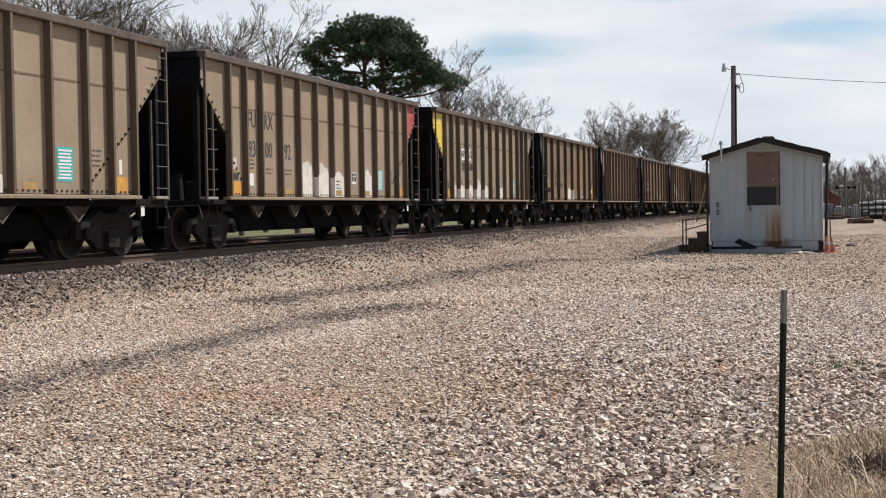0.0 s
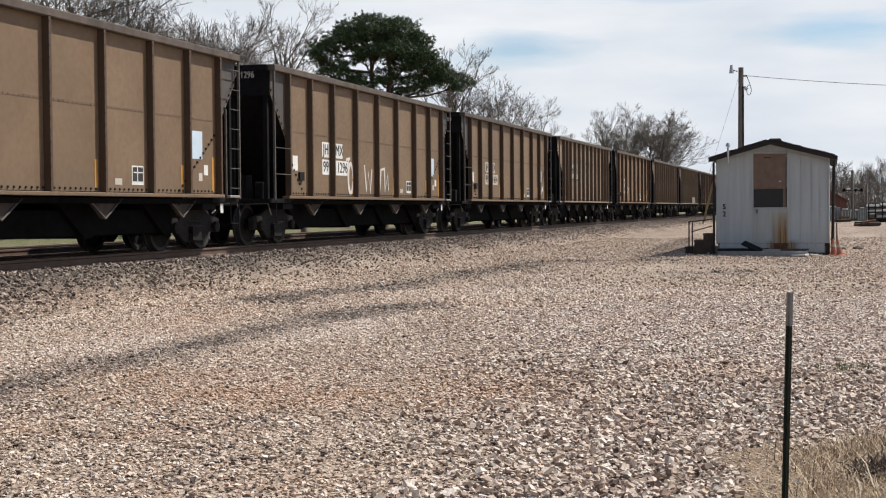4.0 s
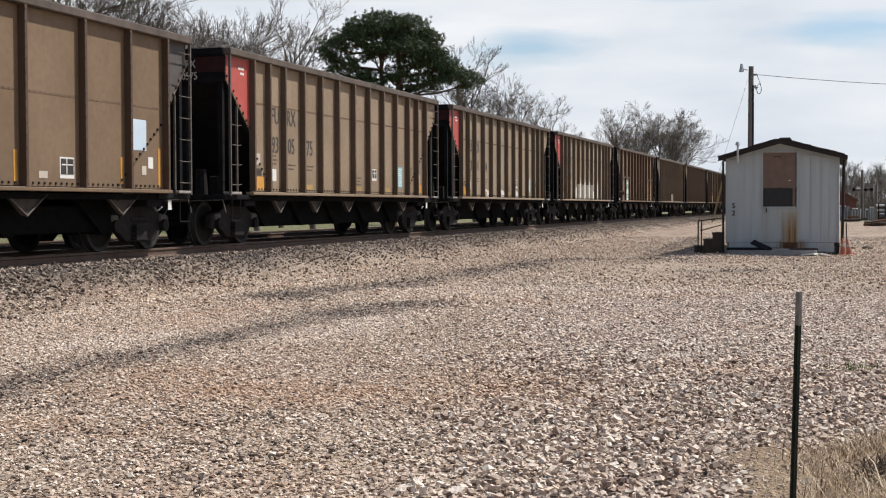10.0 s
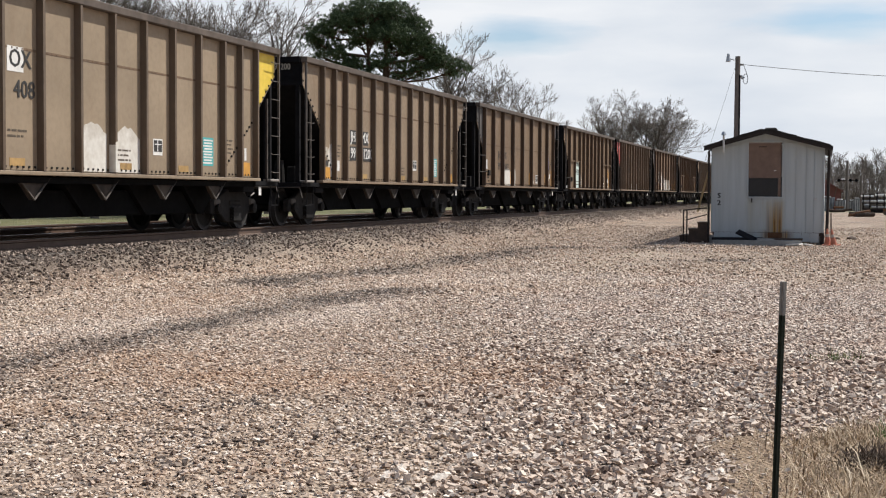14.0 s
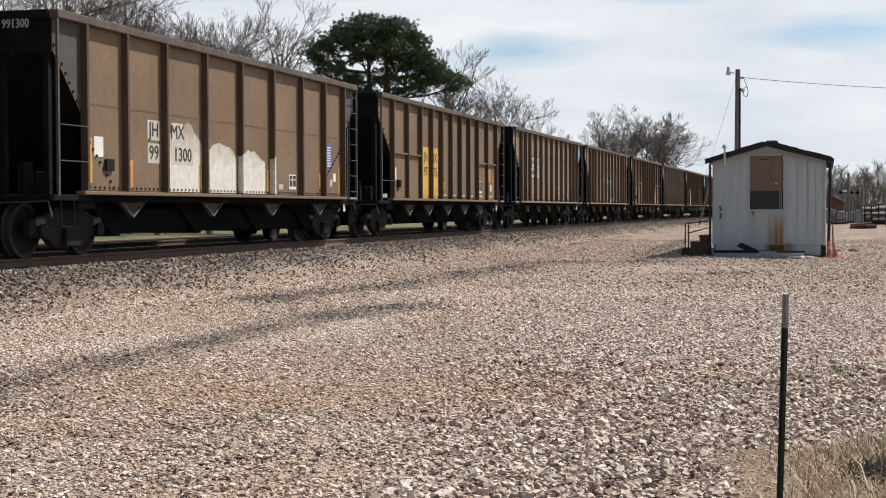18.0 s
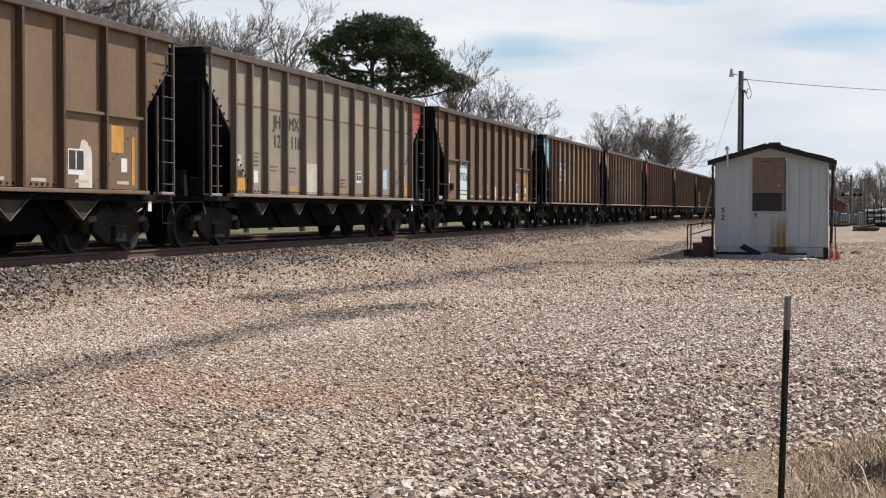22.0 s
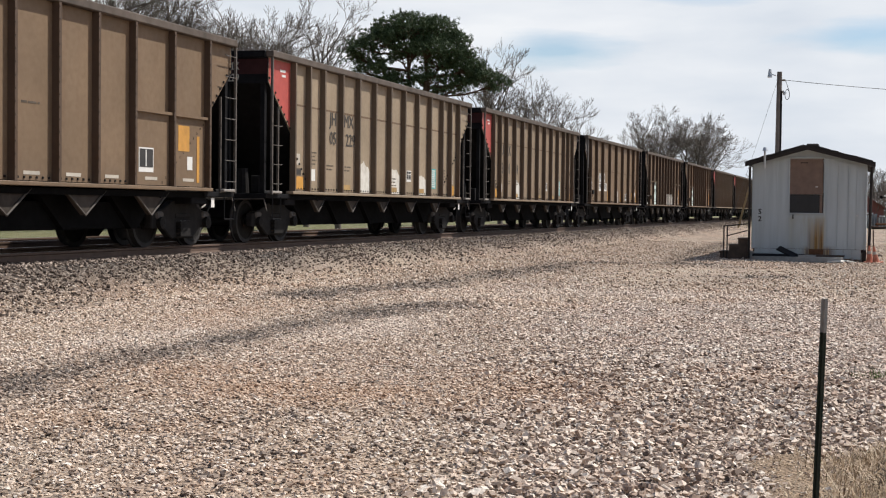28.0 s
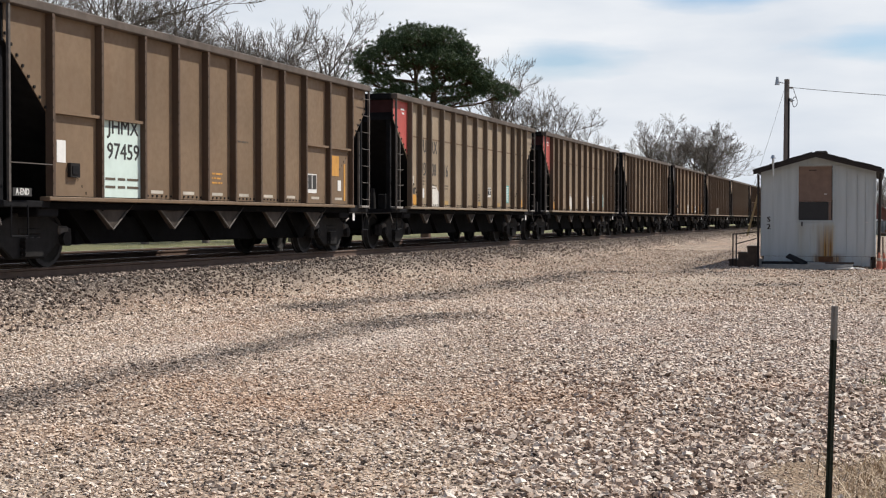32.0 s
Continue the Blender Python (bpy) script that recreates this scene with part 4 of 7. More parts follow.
def placard(car, y, z, w, h, mat, bars=6):
    p = plate(car, "placard", y, z, w, h, mat, "coloured notice placard with unreadable rows")
    bm = bmesh.new()
    for k in range(bars):
        zz, half = z + h * (0.40 - 0.8 * k / (bars - 1)), w * (0.41 - 0.06 * (k % 2))
        box(bm, SHEET + 0.012, SHEET + 0.016, y - 0.01 * (k % 3) - half, y - 0.01 * (k % 3) + half, zz - h * 0.027, zz + h * 0.027)
    part("text_block", bm, M_WHITE, p)


def small_print(car, y, z, rows, w=0.42, mat=None):
    bm = bmesh.new()
    for k in range(rows):
        half, zz = w * (1 - 0.16 * (k % 2)) / 2, z - 0.085 * k
        x = y - w / 2
        # short bars of uneven length, as words in a row
        for q, share in enumerate(((0.34, 0.5, 0.16), (0.2, 0.3, 0.5), (0.55, 0.25, 0.2))[(k + int(abs(y) * 7)) % 3]):
            box(bm, SHEET + 0.007, SHEET + 0.011, x, x + 2 * half * share - 0.035, zz - 0.016, zz + 0.016)
            x += 2 * half * share
    part("text_block", bm, mat or M_DIM, car)


def corner_patch(car, kind, mat, far=False):
    """The painted upper corner of the side beyond the last stake, and of the end sheet."""
    s = 1 if far else -1
    first = both(KINDS[kind]["stakes"])[0]
    a, b = -END + 0.03, first - 0.05
    zl = lambda y: 3.36 + (2.38 - 3.36) * (y + END) / (first + END)
    out = [(s * -a if far else a, TOP - 0.16), (s * -b if far else b, TOP - 0.16), (s * -b if far else b, zl(b) + 0.03), (s * -a if far else a, zl(a) + 0.03)]
    part("corner_patch", prism(bmesh.new(), out, SHEET + 0.0065, SHEET + 0.009), mat, car, "brightly painted upper corner")
    if not far:
        plate(car, "text_bar", -6.55, 3.62, 0.28, 0.05, M_WHITE, "", SHEET + 0.010)
        plate(car, "text_bar", -6.50, 3.52, 0.18, 0.05, M_WHITE, "", SHEET + 0.010)
        # end band: the shade of the car end is put into its colour
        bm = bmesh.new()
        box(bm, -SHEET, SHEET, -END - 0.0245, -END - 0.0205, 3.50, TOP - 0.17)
        part("end_band", bm, {M_RED: M_SHADERED, M_BLUE: M_SHADEBLUE}.get(mat, M_BLACK), car, "painted band on the end sheet, coloured dark as in shade")


def dress_a(car, seed, orange=True, white_plate=-4.88):
    """Markings that the thirteen-stake cars share."""
    rng = random.Random(seed)
    aci(car, 1.74, 1.62)
    plate(car, "data_plate", 1.28, 1.66, 0.16, 0.17, M_WHITE)
    placard(car, 3.86, 1.60, 0.50, 0.56, M_AQUA if seed in (12, 13, 20, 30) else (M_BLUE if seed == 26 else M_TEAL), 9)
    small_print(car, -4.86, 1.98, 4, 0.44)
    small_print(car, 4.86, 1.86, 4, 0.40)
    small_print(car, -2.8, 1.72, 2, 0.55)
    small_print(car, -3.85, 1.72, 2, 0.45)
    small_print(car, 0.5, 1.52, 3, 0.5)
    if orange:
        plate(car, "corner_block", -5.69, 1.29, 0.56, 0.28, M_ORANGE, "orange paint block")
        plate(car, "corner_block", 5.69, 1.29, 0.46, 0.28, M_ORANGE, "orange paint block")
        for y in (-2.8, 0.55, 2.8):
            plate(car, "edge_mark", y + rng.uniform(-0.08, 0.08), 1.24, 0.42, 0.12, M_FADEORANGE)
    frame_box = plate(car, "stencil_box", -5.69, 1.53, 0.30, 0.16, M_DIM)
    plate(frame_box, "stencil_field", -5.69, 1.53, 0.22, 0.10, M_LETTER, "", SHEET + 0.0115)
    plate(car, "card_holder", -5.72, 1.80, 0.22, 0.24, M_FADE)
    if white_plate is not None:
        plate(car, "data_plate", white_plate, 1.48, 0.26, 0.26, M_WHITE, "small white data plate")
    plate(car, "card_holder", 5.68, 1.60, 0.10, 0.26, M_WHITE)


def dress_b(car, pale, number):
    """Markings of the eleven-stake cars: the big number panel and the row of white dashes."""
    f = SHEET + 0.031
    if pale:
        y = (B_ST[1] + B_ST[2]) / 2 + 0.05
        p = plate(car, "number_panel", y, 1.76, 1.20, 1.28, M_PALE, "pale green number panel", f)
        letter(car, "JHMX", y + 0.05, 2.26, 0.25, M_LETTER, f + 0.006, 1.12)
        letter(car, number, y + 0.05, 1.86, 0.27, M_LETTER, f + 0.006, 1.10)
        for z in (1.42, 1.29):
            for dy, w in ((-0.36, 0.30), (-0.02, 0.22), (0.34, 0.36)):
                plate(p, "text_bar", y + dy, z, w, 0.04, M_DIM, "", f + 0.005)
    else:
        y0, y1, y2 = B_ST[2], B_ST[3], B_ST[4]
        for a, b, t1, t2 in ((y0, y1, "JH", number[:2]), (y1, y2 - 0.12, "MX", number[2:])):
            y = (a + b) / 2
            p = plate(car, "number_panel", y - 0.06, 1.90, b - a - 0.05, 1.56, M_PANEL, "faded yellow number panel")
            letter(car, t1, y + (0.16 if t1 == "JH" else 0.02), 2.36, 0.29, M_LETTER, SHEET + 0.012, 1.0)
            letter(car, t2, y + (0.16 if t1 == "JH" else 0.02), 1.92, 0.29, M_LETTER, SHEET + 0.012, 1.0)
            for z in (1.36, 1.24):
                plate(p, "text_bar", y, z, 0.7, 0.05, M_ORANGE, "", SHEET + 0.0115)
    for a, b in zip(B_ST, B_ST[1:]):
        y = (a + b) / 2
        front = f if (y < B_ST[2] or y > B_ST[-3]) else SHEET + 0.007
        if y > B_ST[2]:
            plate(car, "edge_dash", y, 1.235, 0.42, 0.055, M_FADE, "", front)
    plate(car, "card_plate", -5.78, 1.80, 0.24, 0.34, M_WHITE, "white card plate", f)
    h = plate(car, "lock_box", -5.48, 1.52, 0.26, 0.22, M_IRON, "", f, 0.06)
    plate(h, "lock_lid", -5.48, 1.52, 0.17, 0.13, M_BLACK, "", f + 0.06, 0.012)
    ff = plate(car, "identity_label", 3.90, 1.55, 0.50, 0.42, M_WHITE, "white-edged identity label", f)
    plate(ff, "label_field", 3.90, 1.58, 0.45, 0.31, M_LETTER, "", f + 0.005)
    plate(ff, "label_bar", 3.88, 1.58, 0.03, 0.29, M_WHITE, "", f + 0.0095)
    plate(car, "notice", 5.25, 1.98, 0.42, 0.46, M_ORANGE, "orange-yellow notice placard", f)
    plate(car, "data_plate", 5.48, 1.54, 0.2, 0.24, M_WHITE, "", f)
    plate(car, "edge_mark", 5.80, 1.62, 0.10, 0.85, M_ORANGE, "", f)
    small_print(car, -0.55, 1.62, 3, 0.45, M_ORANGE)
    sign = part("end_sign", boxed(HALF - 0.06, HALF - 0.05, -7.08, -6.62, SILL + 0.08, SILL + 0.20), M_LETTER, car, "black end board with white letters")
    o = letter(car, "A-END", -6.85, SILL + 0.14, 0.10, M_WHITE, HALF - 0.047)
    small_print(car, 0.55, 2.28, 1, 0.5)


def dress_c(car, seed, blue=None):
    """Markings of the nine-stake cars."""
    plate(car, "card_plate", -5.70, 1.86, 0.30, 0.34, M_WHITE, "white card plate")
    h = plate(car, "lock_box", -5.38, 1.56, 0.26, 0.20, M_IRON, "", SHEET + 0.007, 0.05)
    for y, z, high in ((-5.97, 1.62, 0.75), (-4.58, 1.42, 0.50), (-1.84, 1.42, 0.48), (1.55, 1.42, 0.48), (4.72, 1.42, 0.46), (6.07, 1.50, 0.70)):
        plate(car, "edge_mark", y, z, 0.10, high, M_ORANGE)
    aci(car, 2.98, 1.42, 0.42, 0.34)
    plate(car, "data_plate", 2.30, 1.30, 0.24, 0.11, M_FADE)
    if blue:
        placard(car, 5.30, 2.08, 0.46, 0.56, blue, 8)
    else:
        plate(car, "notice", 5.30, 2.06, 0.58, 0.54, M_SKYBOARD, "pale blue-white notice board")
    plate(car, "data_plate", 5.50, 1.44, 0.16, 0.16, M_FADE)
    plate(car, "data_plate", 5.74, 1.58, 0.18, 0.20, M_WHITE)
    for s, y0, y1 in ((-1, -KINDS["c"]["end"] + 0.03, C_ST[0] - 0.05), (1, C_ST[-1] + 0.05, KINDS["c"]["end"] - 0.03)):
        a, b = (y0, y1) if s < 0 else (y1, y0)
        bm = prism(bmesh.new(), [(a, TOP - 0.15), (b, TOP - 0.15), (b, 2.46), (a, 3.38)], SHEET + 0.0065, SHEET + 0.0085)
        part("corner_patch", bm, M_SLATE, car, "dark grey upper corner")


M_SKYBOARD = plain("pale_blue_white_board", (0.52, 0.62, 0.70), 0.5, 0.0, 0.15, 2.0)
M_SLATE = plain("slate_grey_paint", (0.075, 0.065, 0.06), 0.7, 0.0, 0.3, 4.0)


def furx(car, a, b, c, z=2.74, mat=None):
    mat = mat or M_DIMLETTER
    for t, y in (("FU", -4.80), ("RX", -3.90)):
        letter(car, t, y, z, 0.36, mat)
    for t, y in ((a, -4.80), (b, -3.90), (c, -2.80)):
        letter(car, t, y, z - 0.62, 0.36, mat)


M_DIMLETTER = plain("worn_black_stencil_paint", (0.06, 0.05, 0.042), 0.7, 0.0, 0.4, 5.0)


def split_name(car, stake, left, right, n1, n2, z1, z2, height, mat, back=None, gap=0.33):
    """A name and number that run on both sides of one stake, on painted blocks or bare."""
    for t, s, z in ((left, -1, z1), (right, 1, z1), (n1, -1, z2), (n2, 1, z2)):
        w = height * 0.80 * len(t) + 0.05
        y = stake + s * ((0.10 if s < 0 else 0.36) + w / 2)
        if back:
            plate(car, "number_block", y, z, w, height * 1.35, back)
        letter(car, t, y, z, height, mat, SHEET + 0.0135, 1.02)


def stroke(car, pts, width, mat, layer=0, name="spray_stroke"):
    """A sprayed line: a flat ribbon along the points, which are (y, z)."""
    bm = bmesh.new()
    rows = []
    for k, (y, z) in enumerate(pts):
        a, b = pts[max(k - 1, 0)], pts[min(k + 1, len(pts) - 1)]
        d = Vector((b[0] - a[0], b[1] - a[1])).normalized()
        n = Vector((-d.y, d.x)) * width * (0.35 + 0.65 * math.sin(math.pi * (0.1 + 0.8 * k / max(1, len(pts) - 1)))) / 2
        rows.append([bm.verts.new((SHEET + 0.0125 + 0.0012 * layer, y + s * n.x, z + s * n.y)) for s in (-1, 1)] + [bm.verts.new((SHEET + 0.0115 + 0.0012 * layer, y + s * n.x, z + s * n.y)) for s in (-1, 1)])
    for p, q in zip(rows, rows[1:]):
        bm.faces.new((p[0], p[1], q[1], q[0]))
        bm.faces.new((p[2], q[2], q[3], p[3]))
    return part(name, bm, mat, car)


def arc(cy, cz, ry, rz, a0, a1, n=12):
    return [(cy + ry * math.cos(radians(a0 + (a1 - a0) * k / n)), cz + rz * math.sin(radians(a0 + (a1 - a0) * k / n))) for k in range(n + 1)]


def mark_cars():
    kind = {n: k for n, k, _ in ROLL}
    plain_orange = {23, 24, 28}
    for n, k, coat in ROLL:
        if k == "a":
            dress_a(CARS[n], n, orange=n not in plain_orange, white_plate=None if n in (16, 1) else -4.88)
        elif k == "c":
            dress_c(CARS[n], n, M_ROYAL if n in (17, 18, 21) else None)
    C = CARS
    for n, a, b, c in ((0, "93", "00", "92"), (3, "93", "02", "30"), (9, "93", "00", "93"), (12, "93", "05", "75"), (13, "93", "01", "84"), (14, "93", "00", "55"), (34, "93", "01", "69"), (38, "93", "00", "16")):
        furx(C[n], a, b, c)
    red = M_RED
    for n in (12, 13, 14, 20, 30, 33, 34, 38, 39):
        corner_patch(C[n], "a", red)
    for n in (0, 3, 9, 24, 26):
        corner_patch(C[n], "a", red, True)
    corner_patch(C[1], "a", M_YELLOW)
    corner_patch(C[16], "a", M_YELLOW, True)
    corner_patch(C[28], "a", M_BLUE)
    corner_patch(C[10], "a", M_PALEBLUE, True)
    corner_patch(C[23], "a", M_BLUE, True)
    plate(C[24], "edge_mark", 5.86, 1.70, 0.10, 0.85, M_ORANGE)
    a, b = A_ST[4], A_ST[5]
    plate(C[26], "bleached_patch", (a + b) / 2, 1.50, b - a - 0.22, 0.72, M_FADE, "pale rectangular paint patch")
    plate(C[9], "data_plate", -3.86, 1.32, 0.62, 0.28, M_FADE, "large pale stencil plate")
    s3 = A_ST[3]
    split_name(C[1], s3, "AP", "OX", "20", "500", 2.62, 2.20, 0.26, M_LETTER, None)
    split_name(C[7], s3, "AP", "OX", "14", "203", 2.72, 2.26, 0.26, M_WHITE, M_LETTER)
    split_name(C[16], s3, "AP", "OX", "20", "408", 2.80, 2.34, 0.28, M_LETTER, None)
    for n in (1, 16):
        for s in (-1, 1):
            plate(C[n], "number_block", s3 + (s * 0.30 if s < 0 else 0.48), 2.62 if n == 1 else 2.80, 0.44, 0.38, M_WHITE)
    split_name(C[29], s3, "AP", "OX", "14", "201", 2.78, 2.34, 0.29, M_LETTER, None)
    split_name(C[23], s3, "JH", "MX", "40", "97", 2.70, 2.28, 0.26, M_LETTER, M_WHITE)
    split_name(C[28], s3, "JH", "MX", "40", "82", 2.70, 2.26, 0.26, M_LETTER, M_WHITE)
    split_name(C[20], s3, "EC", "GX", "06", "229", 2.70, 2.26, 0.30, M_DIMLETTER)
    split_name(C[30], s3, "EC", "GX", "06", "230", 2.78, 2.34, 0.30, M_DIMLETTER)
    split_name(C[26], s3, "JH", "MX", "12", "118", 2.70, 2.28, 0.30, M_DIMLETTER)
    split_name(C[33], s3, "JH", "MX", "05", "229", 2.78, 2.34, 0.30, M_DIMLETTER)
    for a, b in ((A_ST[2], A_ST[3]), (A_ST[3], A_ST[4])):
        plate(C[10], "number_panel", (a + b) / 2, 2.02, b - a - 0.1, 1.40, M_PALEBLUE, "pale blue number panel")
    split_name(C[10], s3, "JH", "MX", "81", "28", 2.50, 2.08, 0.26, M_LETTER)
    c2 = C_ST[2]
    for n, a, b, mat, back in ((2, "99", "1866", M_DIMLETTER, None), (4, "99", "1468", M_WHITE, M_LETTER), (5, "99", "1296", M_LETTER, M_WHITE), (6, "99", "1464", M_LETTER, M_FADE), (8, "99", "844", M_LETTER, M_FADE),
                               (11, "99", "1048", M_LETTER, M_WHITE), (17, "99", "1200", M_WHITE, M_LETTER), (18, "99", "1682", M_DIMLETTER, None), (21, "99", "1300", M_LETTER, M_FADE), (35, "99", "1978", M_LETTER, M_WHITE)):
        split_name(C[n], c2, "JH", "MX", a, b, 2.24, 1.82, 0.27, mat, back)
        end_words(C[n], "JHMX " + a + b, M_FADE, 0.72, 3.74, 0.15)
    for n, num in ((15, "97591"), (19, "97479"), (27, "97526"), (32, "97399"), (36, "97422"), (37, "97459")):
        dress_b(C[n], True, num)
    for n, num in ((22, "97375"), (25, "9744"), (44, "9758")):
        dress_b(C[n], False, num)
    for n, t in ((1, "APOX"), (7, "APOX|14203"), (13, "FURX|930184"), (12, "FURX|930575"), (16, "APOX"), (20, "ECGX|06229"), (28, "JHMX|4082"), (29, "APOX|14201"), (33, "JHMX|05229"), (34, "FURX|930169"), (14, "FURX|930055")):
        end_words(C[n], t, M_FADE)
    # bleached patches along the bottom, bay by bay
    bays = list(zip(A_ST, A_ST[1:]))
    spots = {0: ((4, 0.8), (5, 0.75), (6, 0.6), (8, 0.7)), 1: ((1, 0.45), (2, 0.4), (3, 0.45), (4, 0.65), (5, 0.45), (7, 0.5)), 14: ((3, 0.6), (4, 0.9), (5, 1.0), (6, 0.95), (7, 0.4), (8, 0.9)), 10: ((7, 0.55), (8, 0.98), (9, 0.25)),
             16: ((2, 0.65), (5, 0.8), (6, 0.75)), 20: ((1, 0.85), (4, 0.35), (6, 0.4)), 33: ((4, 0.7), (6, 0.6), (8, 0.5)), 34: ((3, 0.6),), 3: (), 38: ((2, 0.5),), 39: ((3, 0.6), (6, 0.6)), 42: ((4, 0.6), (5, 0.7)), 13: ((3, 0.2), (5, 0.2), (7, 0.2)), -1: ((7, 0.3),)}
    for n, items in spots.items():
        for j, h in items:
            a, b = bays[j]
            rng = random.Random(n * 31 + j)
            ragged(C[n], a + 0.05 + rng.uniform(0, 0.06), b - 0.05 - rng.uniform(0, 0.12), 1.13, 1.18 + h, M_SMEAR, n * 7 + j)
    for n, items in {2: ((-0.85, -0.05, 0.52), (0.06, 0.75, 0.50)), 18: ((-2.9, -1.8, 0.6), (-1.5, -1.0, 0.65)), 21: ((-3.1, -1.75, 1.25), (-1.58, -0.1, 0.95), (0.08, 1.4, 0.85)), 35: ((0.1, 0.8, 0.65),), 11: ((-2.6, -1.9, 0.5),), 17: ((-5.6, -4.9, 0.85),), 41: ((-1.4, -0.4, 0.6),)}.items():
        for a, b, h in items:
            ragged(C[n], a, b, 1.13, 1.18 + h, M_SMEAR, n * 5 + int(a * 10))
    for n, items in {15: ((0.08, 0.62, 0.55),), 25: ((3.98, 4.40, 0.75),), 19: ((-3.3, -2.6, 0.7), (0.15, 0.7, 0.6)), 27: ((-3.1, -2.9, 0.4), (0.1, 0.7, 0.5), (3.6, 4.2, 0.6)), 32: ((-3.35, -2.45, 0.6), (-2.25, -1.5, 0.9)), 36: ((0.1, 1.05, 0.75), (1.25, 2.2, 0.62), (2.4, 3.3, 0.55))}.items():
        for a, b, h in items:
            ragged(C[n], a, b, 1.13, 1.18 + h, M_SMEAR, n * 5 + int(a * 10), front=SHEET + (0.0315 if abs(a) > 3.45 else 0.0065))
    for n, js in {0: (5, 6), 1: (2, 3, 4, 5), 14: (4, 5, 6, 7), 16: (6,), 10: (8, 9), 42: (5,), 21: (4, 5), 36: (6, 7), 2: (4,)}.items():
        st = {"a": A_ST, "b": B_ST, "c": C_ST}[kind[n]]
        for j in js:
            sleeve(C[n], st[j], 1.13, {1: 1.50, 14: 1.85, 21: 1.95, 36: 1.80}.get(n, 1.65))
    # graffiti: loose looping strokes
    g = C[24]
    for k, (pts, w) in enumerate(((arc(-1.75, 1.75, 0.33, 0.55, 40, 330), 0.10), ([(-1.15, 2.25), (-1.02, 1.7), (-0.95, 1.2)], 0.09), (arc(-0.75, 1.8, 0.25, 0.5, 100, -200), 0.08), (arc(-0.35, 1.85, 0.24, 0.36, 0, 360), 0.10),
                   ([(-0.6, 1.5), (-0.35, 1.15), (-0.1, 1.55)], 0.09), (arc(0.35, 1.8, 0.2, 0.4, 200, -40), 0.09), ([(0.12, 2.2), (0.5, 2.24), (0.9, 2.2), (0.58, 1.75), (0.55, 1.2)], 0.10), (arc(0.85, 1.7, 0.2, 0.5, 80, -200), 0.09),
                   ([(0.5, 1.35), (0.75, 1.15), (0.95, 1.45)], 0.08), ([(1.3, 1.45), (1.36, 1.2), (1.46, 1.45), (1.56, 1.2), (1.66, 1.42), (1.76, 1.22)], 0.05), ([(1.97, 1.45), (2.02, 1.2)], 0.05), (arc(2.12, 1.33, 0.07, 0.1, 120, -120), 0.04))):
        stroke(g, pts, w * 0.75, M_CYAN, k)
    for k, pts in enumerate((arc(-1.75, 1.78, 0.44, 0.66, 40, 330, 20), arc(-0.35, 1.85, 0.36, 0.48, 0, 300, 16), arc(0.85, 1.75, 0.3, 0.62, 90, -180, 16), [(-1.05, 2.32), (-0.6, 2.4), (-0.1, 2.27)], [(0.1, 2.3), (0.5, 2.36), (0.95, 2.3)])):
        stroke(g, pts, 0.05, M_WHITEWASH, 12 + k)
    for k, pts in enumerate(([(-2.3, 2.05), (-2.0, 2.08)], arc(-1.98, 1.58, 0.17, 0.38, 0, 350), [(-0.9, 1.95), (-0.75, 1.25), (-0.6, 1.75), (-0.45, 1.25), (-0.3, 1.85)], [(0.35, 1.25), (0.45, 1.85), (0.75, 1.9), (0.8, 1.3), (1.05, 1.75), (1.1, 1.3)], [(-2.14, 2.05), (-2.15, 1.3)])):
        stroke(C[5], pts, 0.13, M_WHITEWASH, k)
    for pts in ([(-2.0, 1.3), (-2.15, 1.9), (-1.85, 1.95), (-1.75, 1.25)], [(-1.5, 1.75), (-1.3, 1.98), (-1.1, 1.4)]):
        stroke(C[8], pts, 0.06, M_WHITEWASH)


M_PALEBLUE = plain("pale_blue_panel_paint", (0.44, 0.62, 0.63), 0.65, 0.0, 0.15, 3.0)
M_WHITEWASH = plain("chalky_white_overspray", (0.60, 0.56, 0.50), 0.75, 0.0, 0.2, 4.0)
mark_cars()

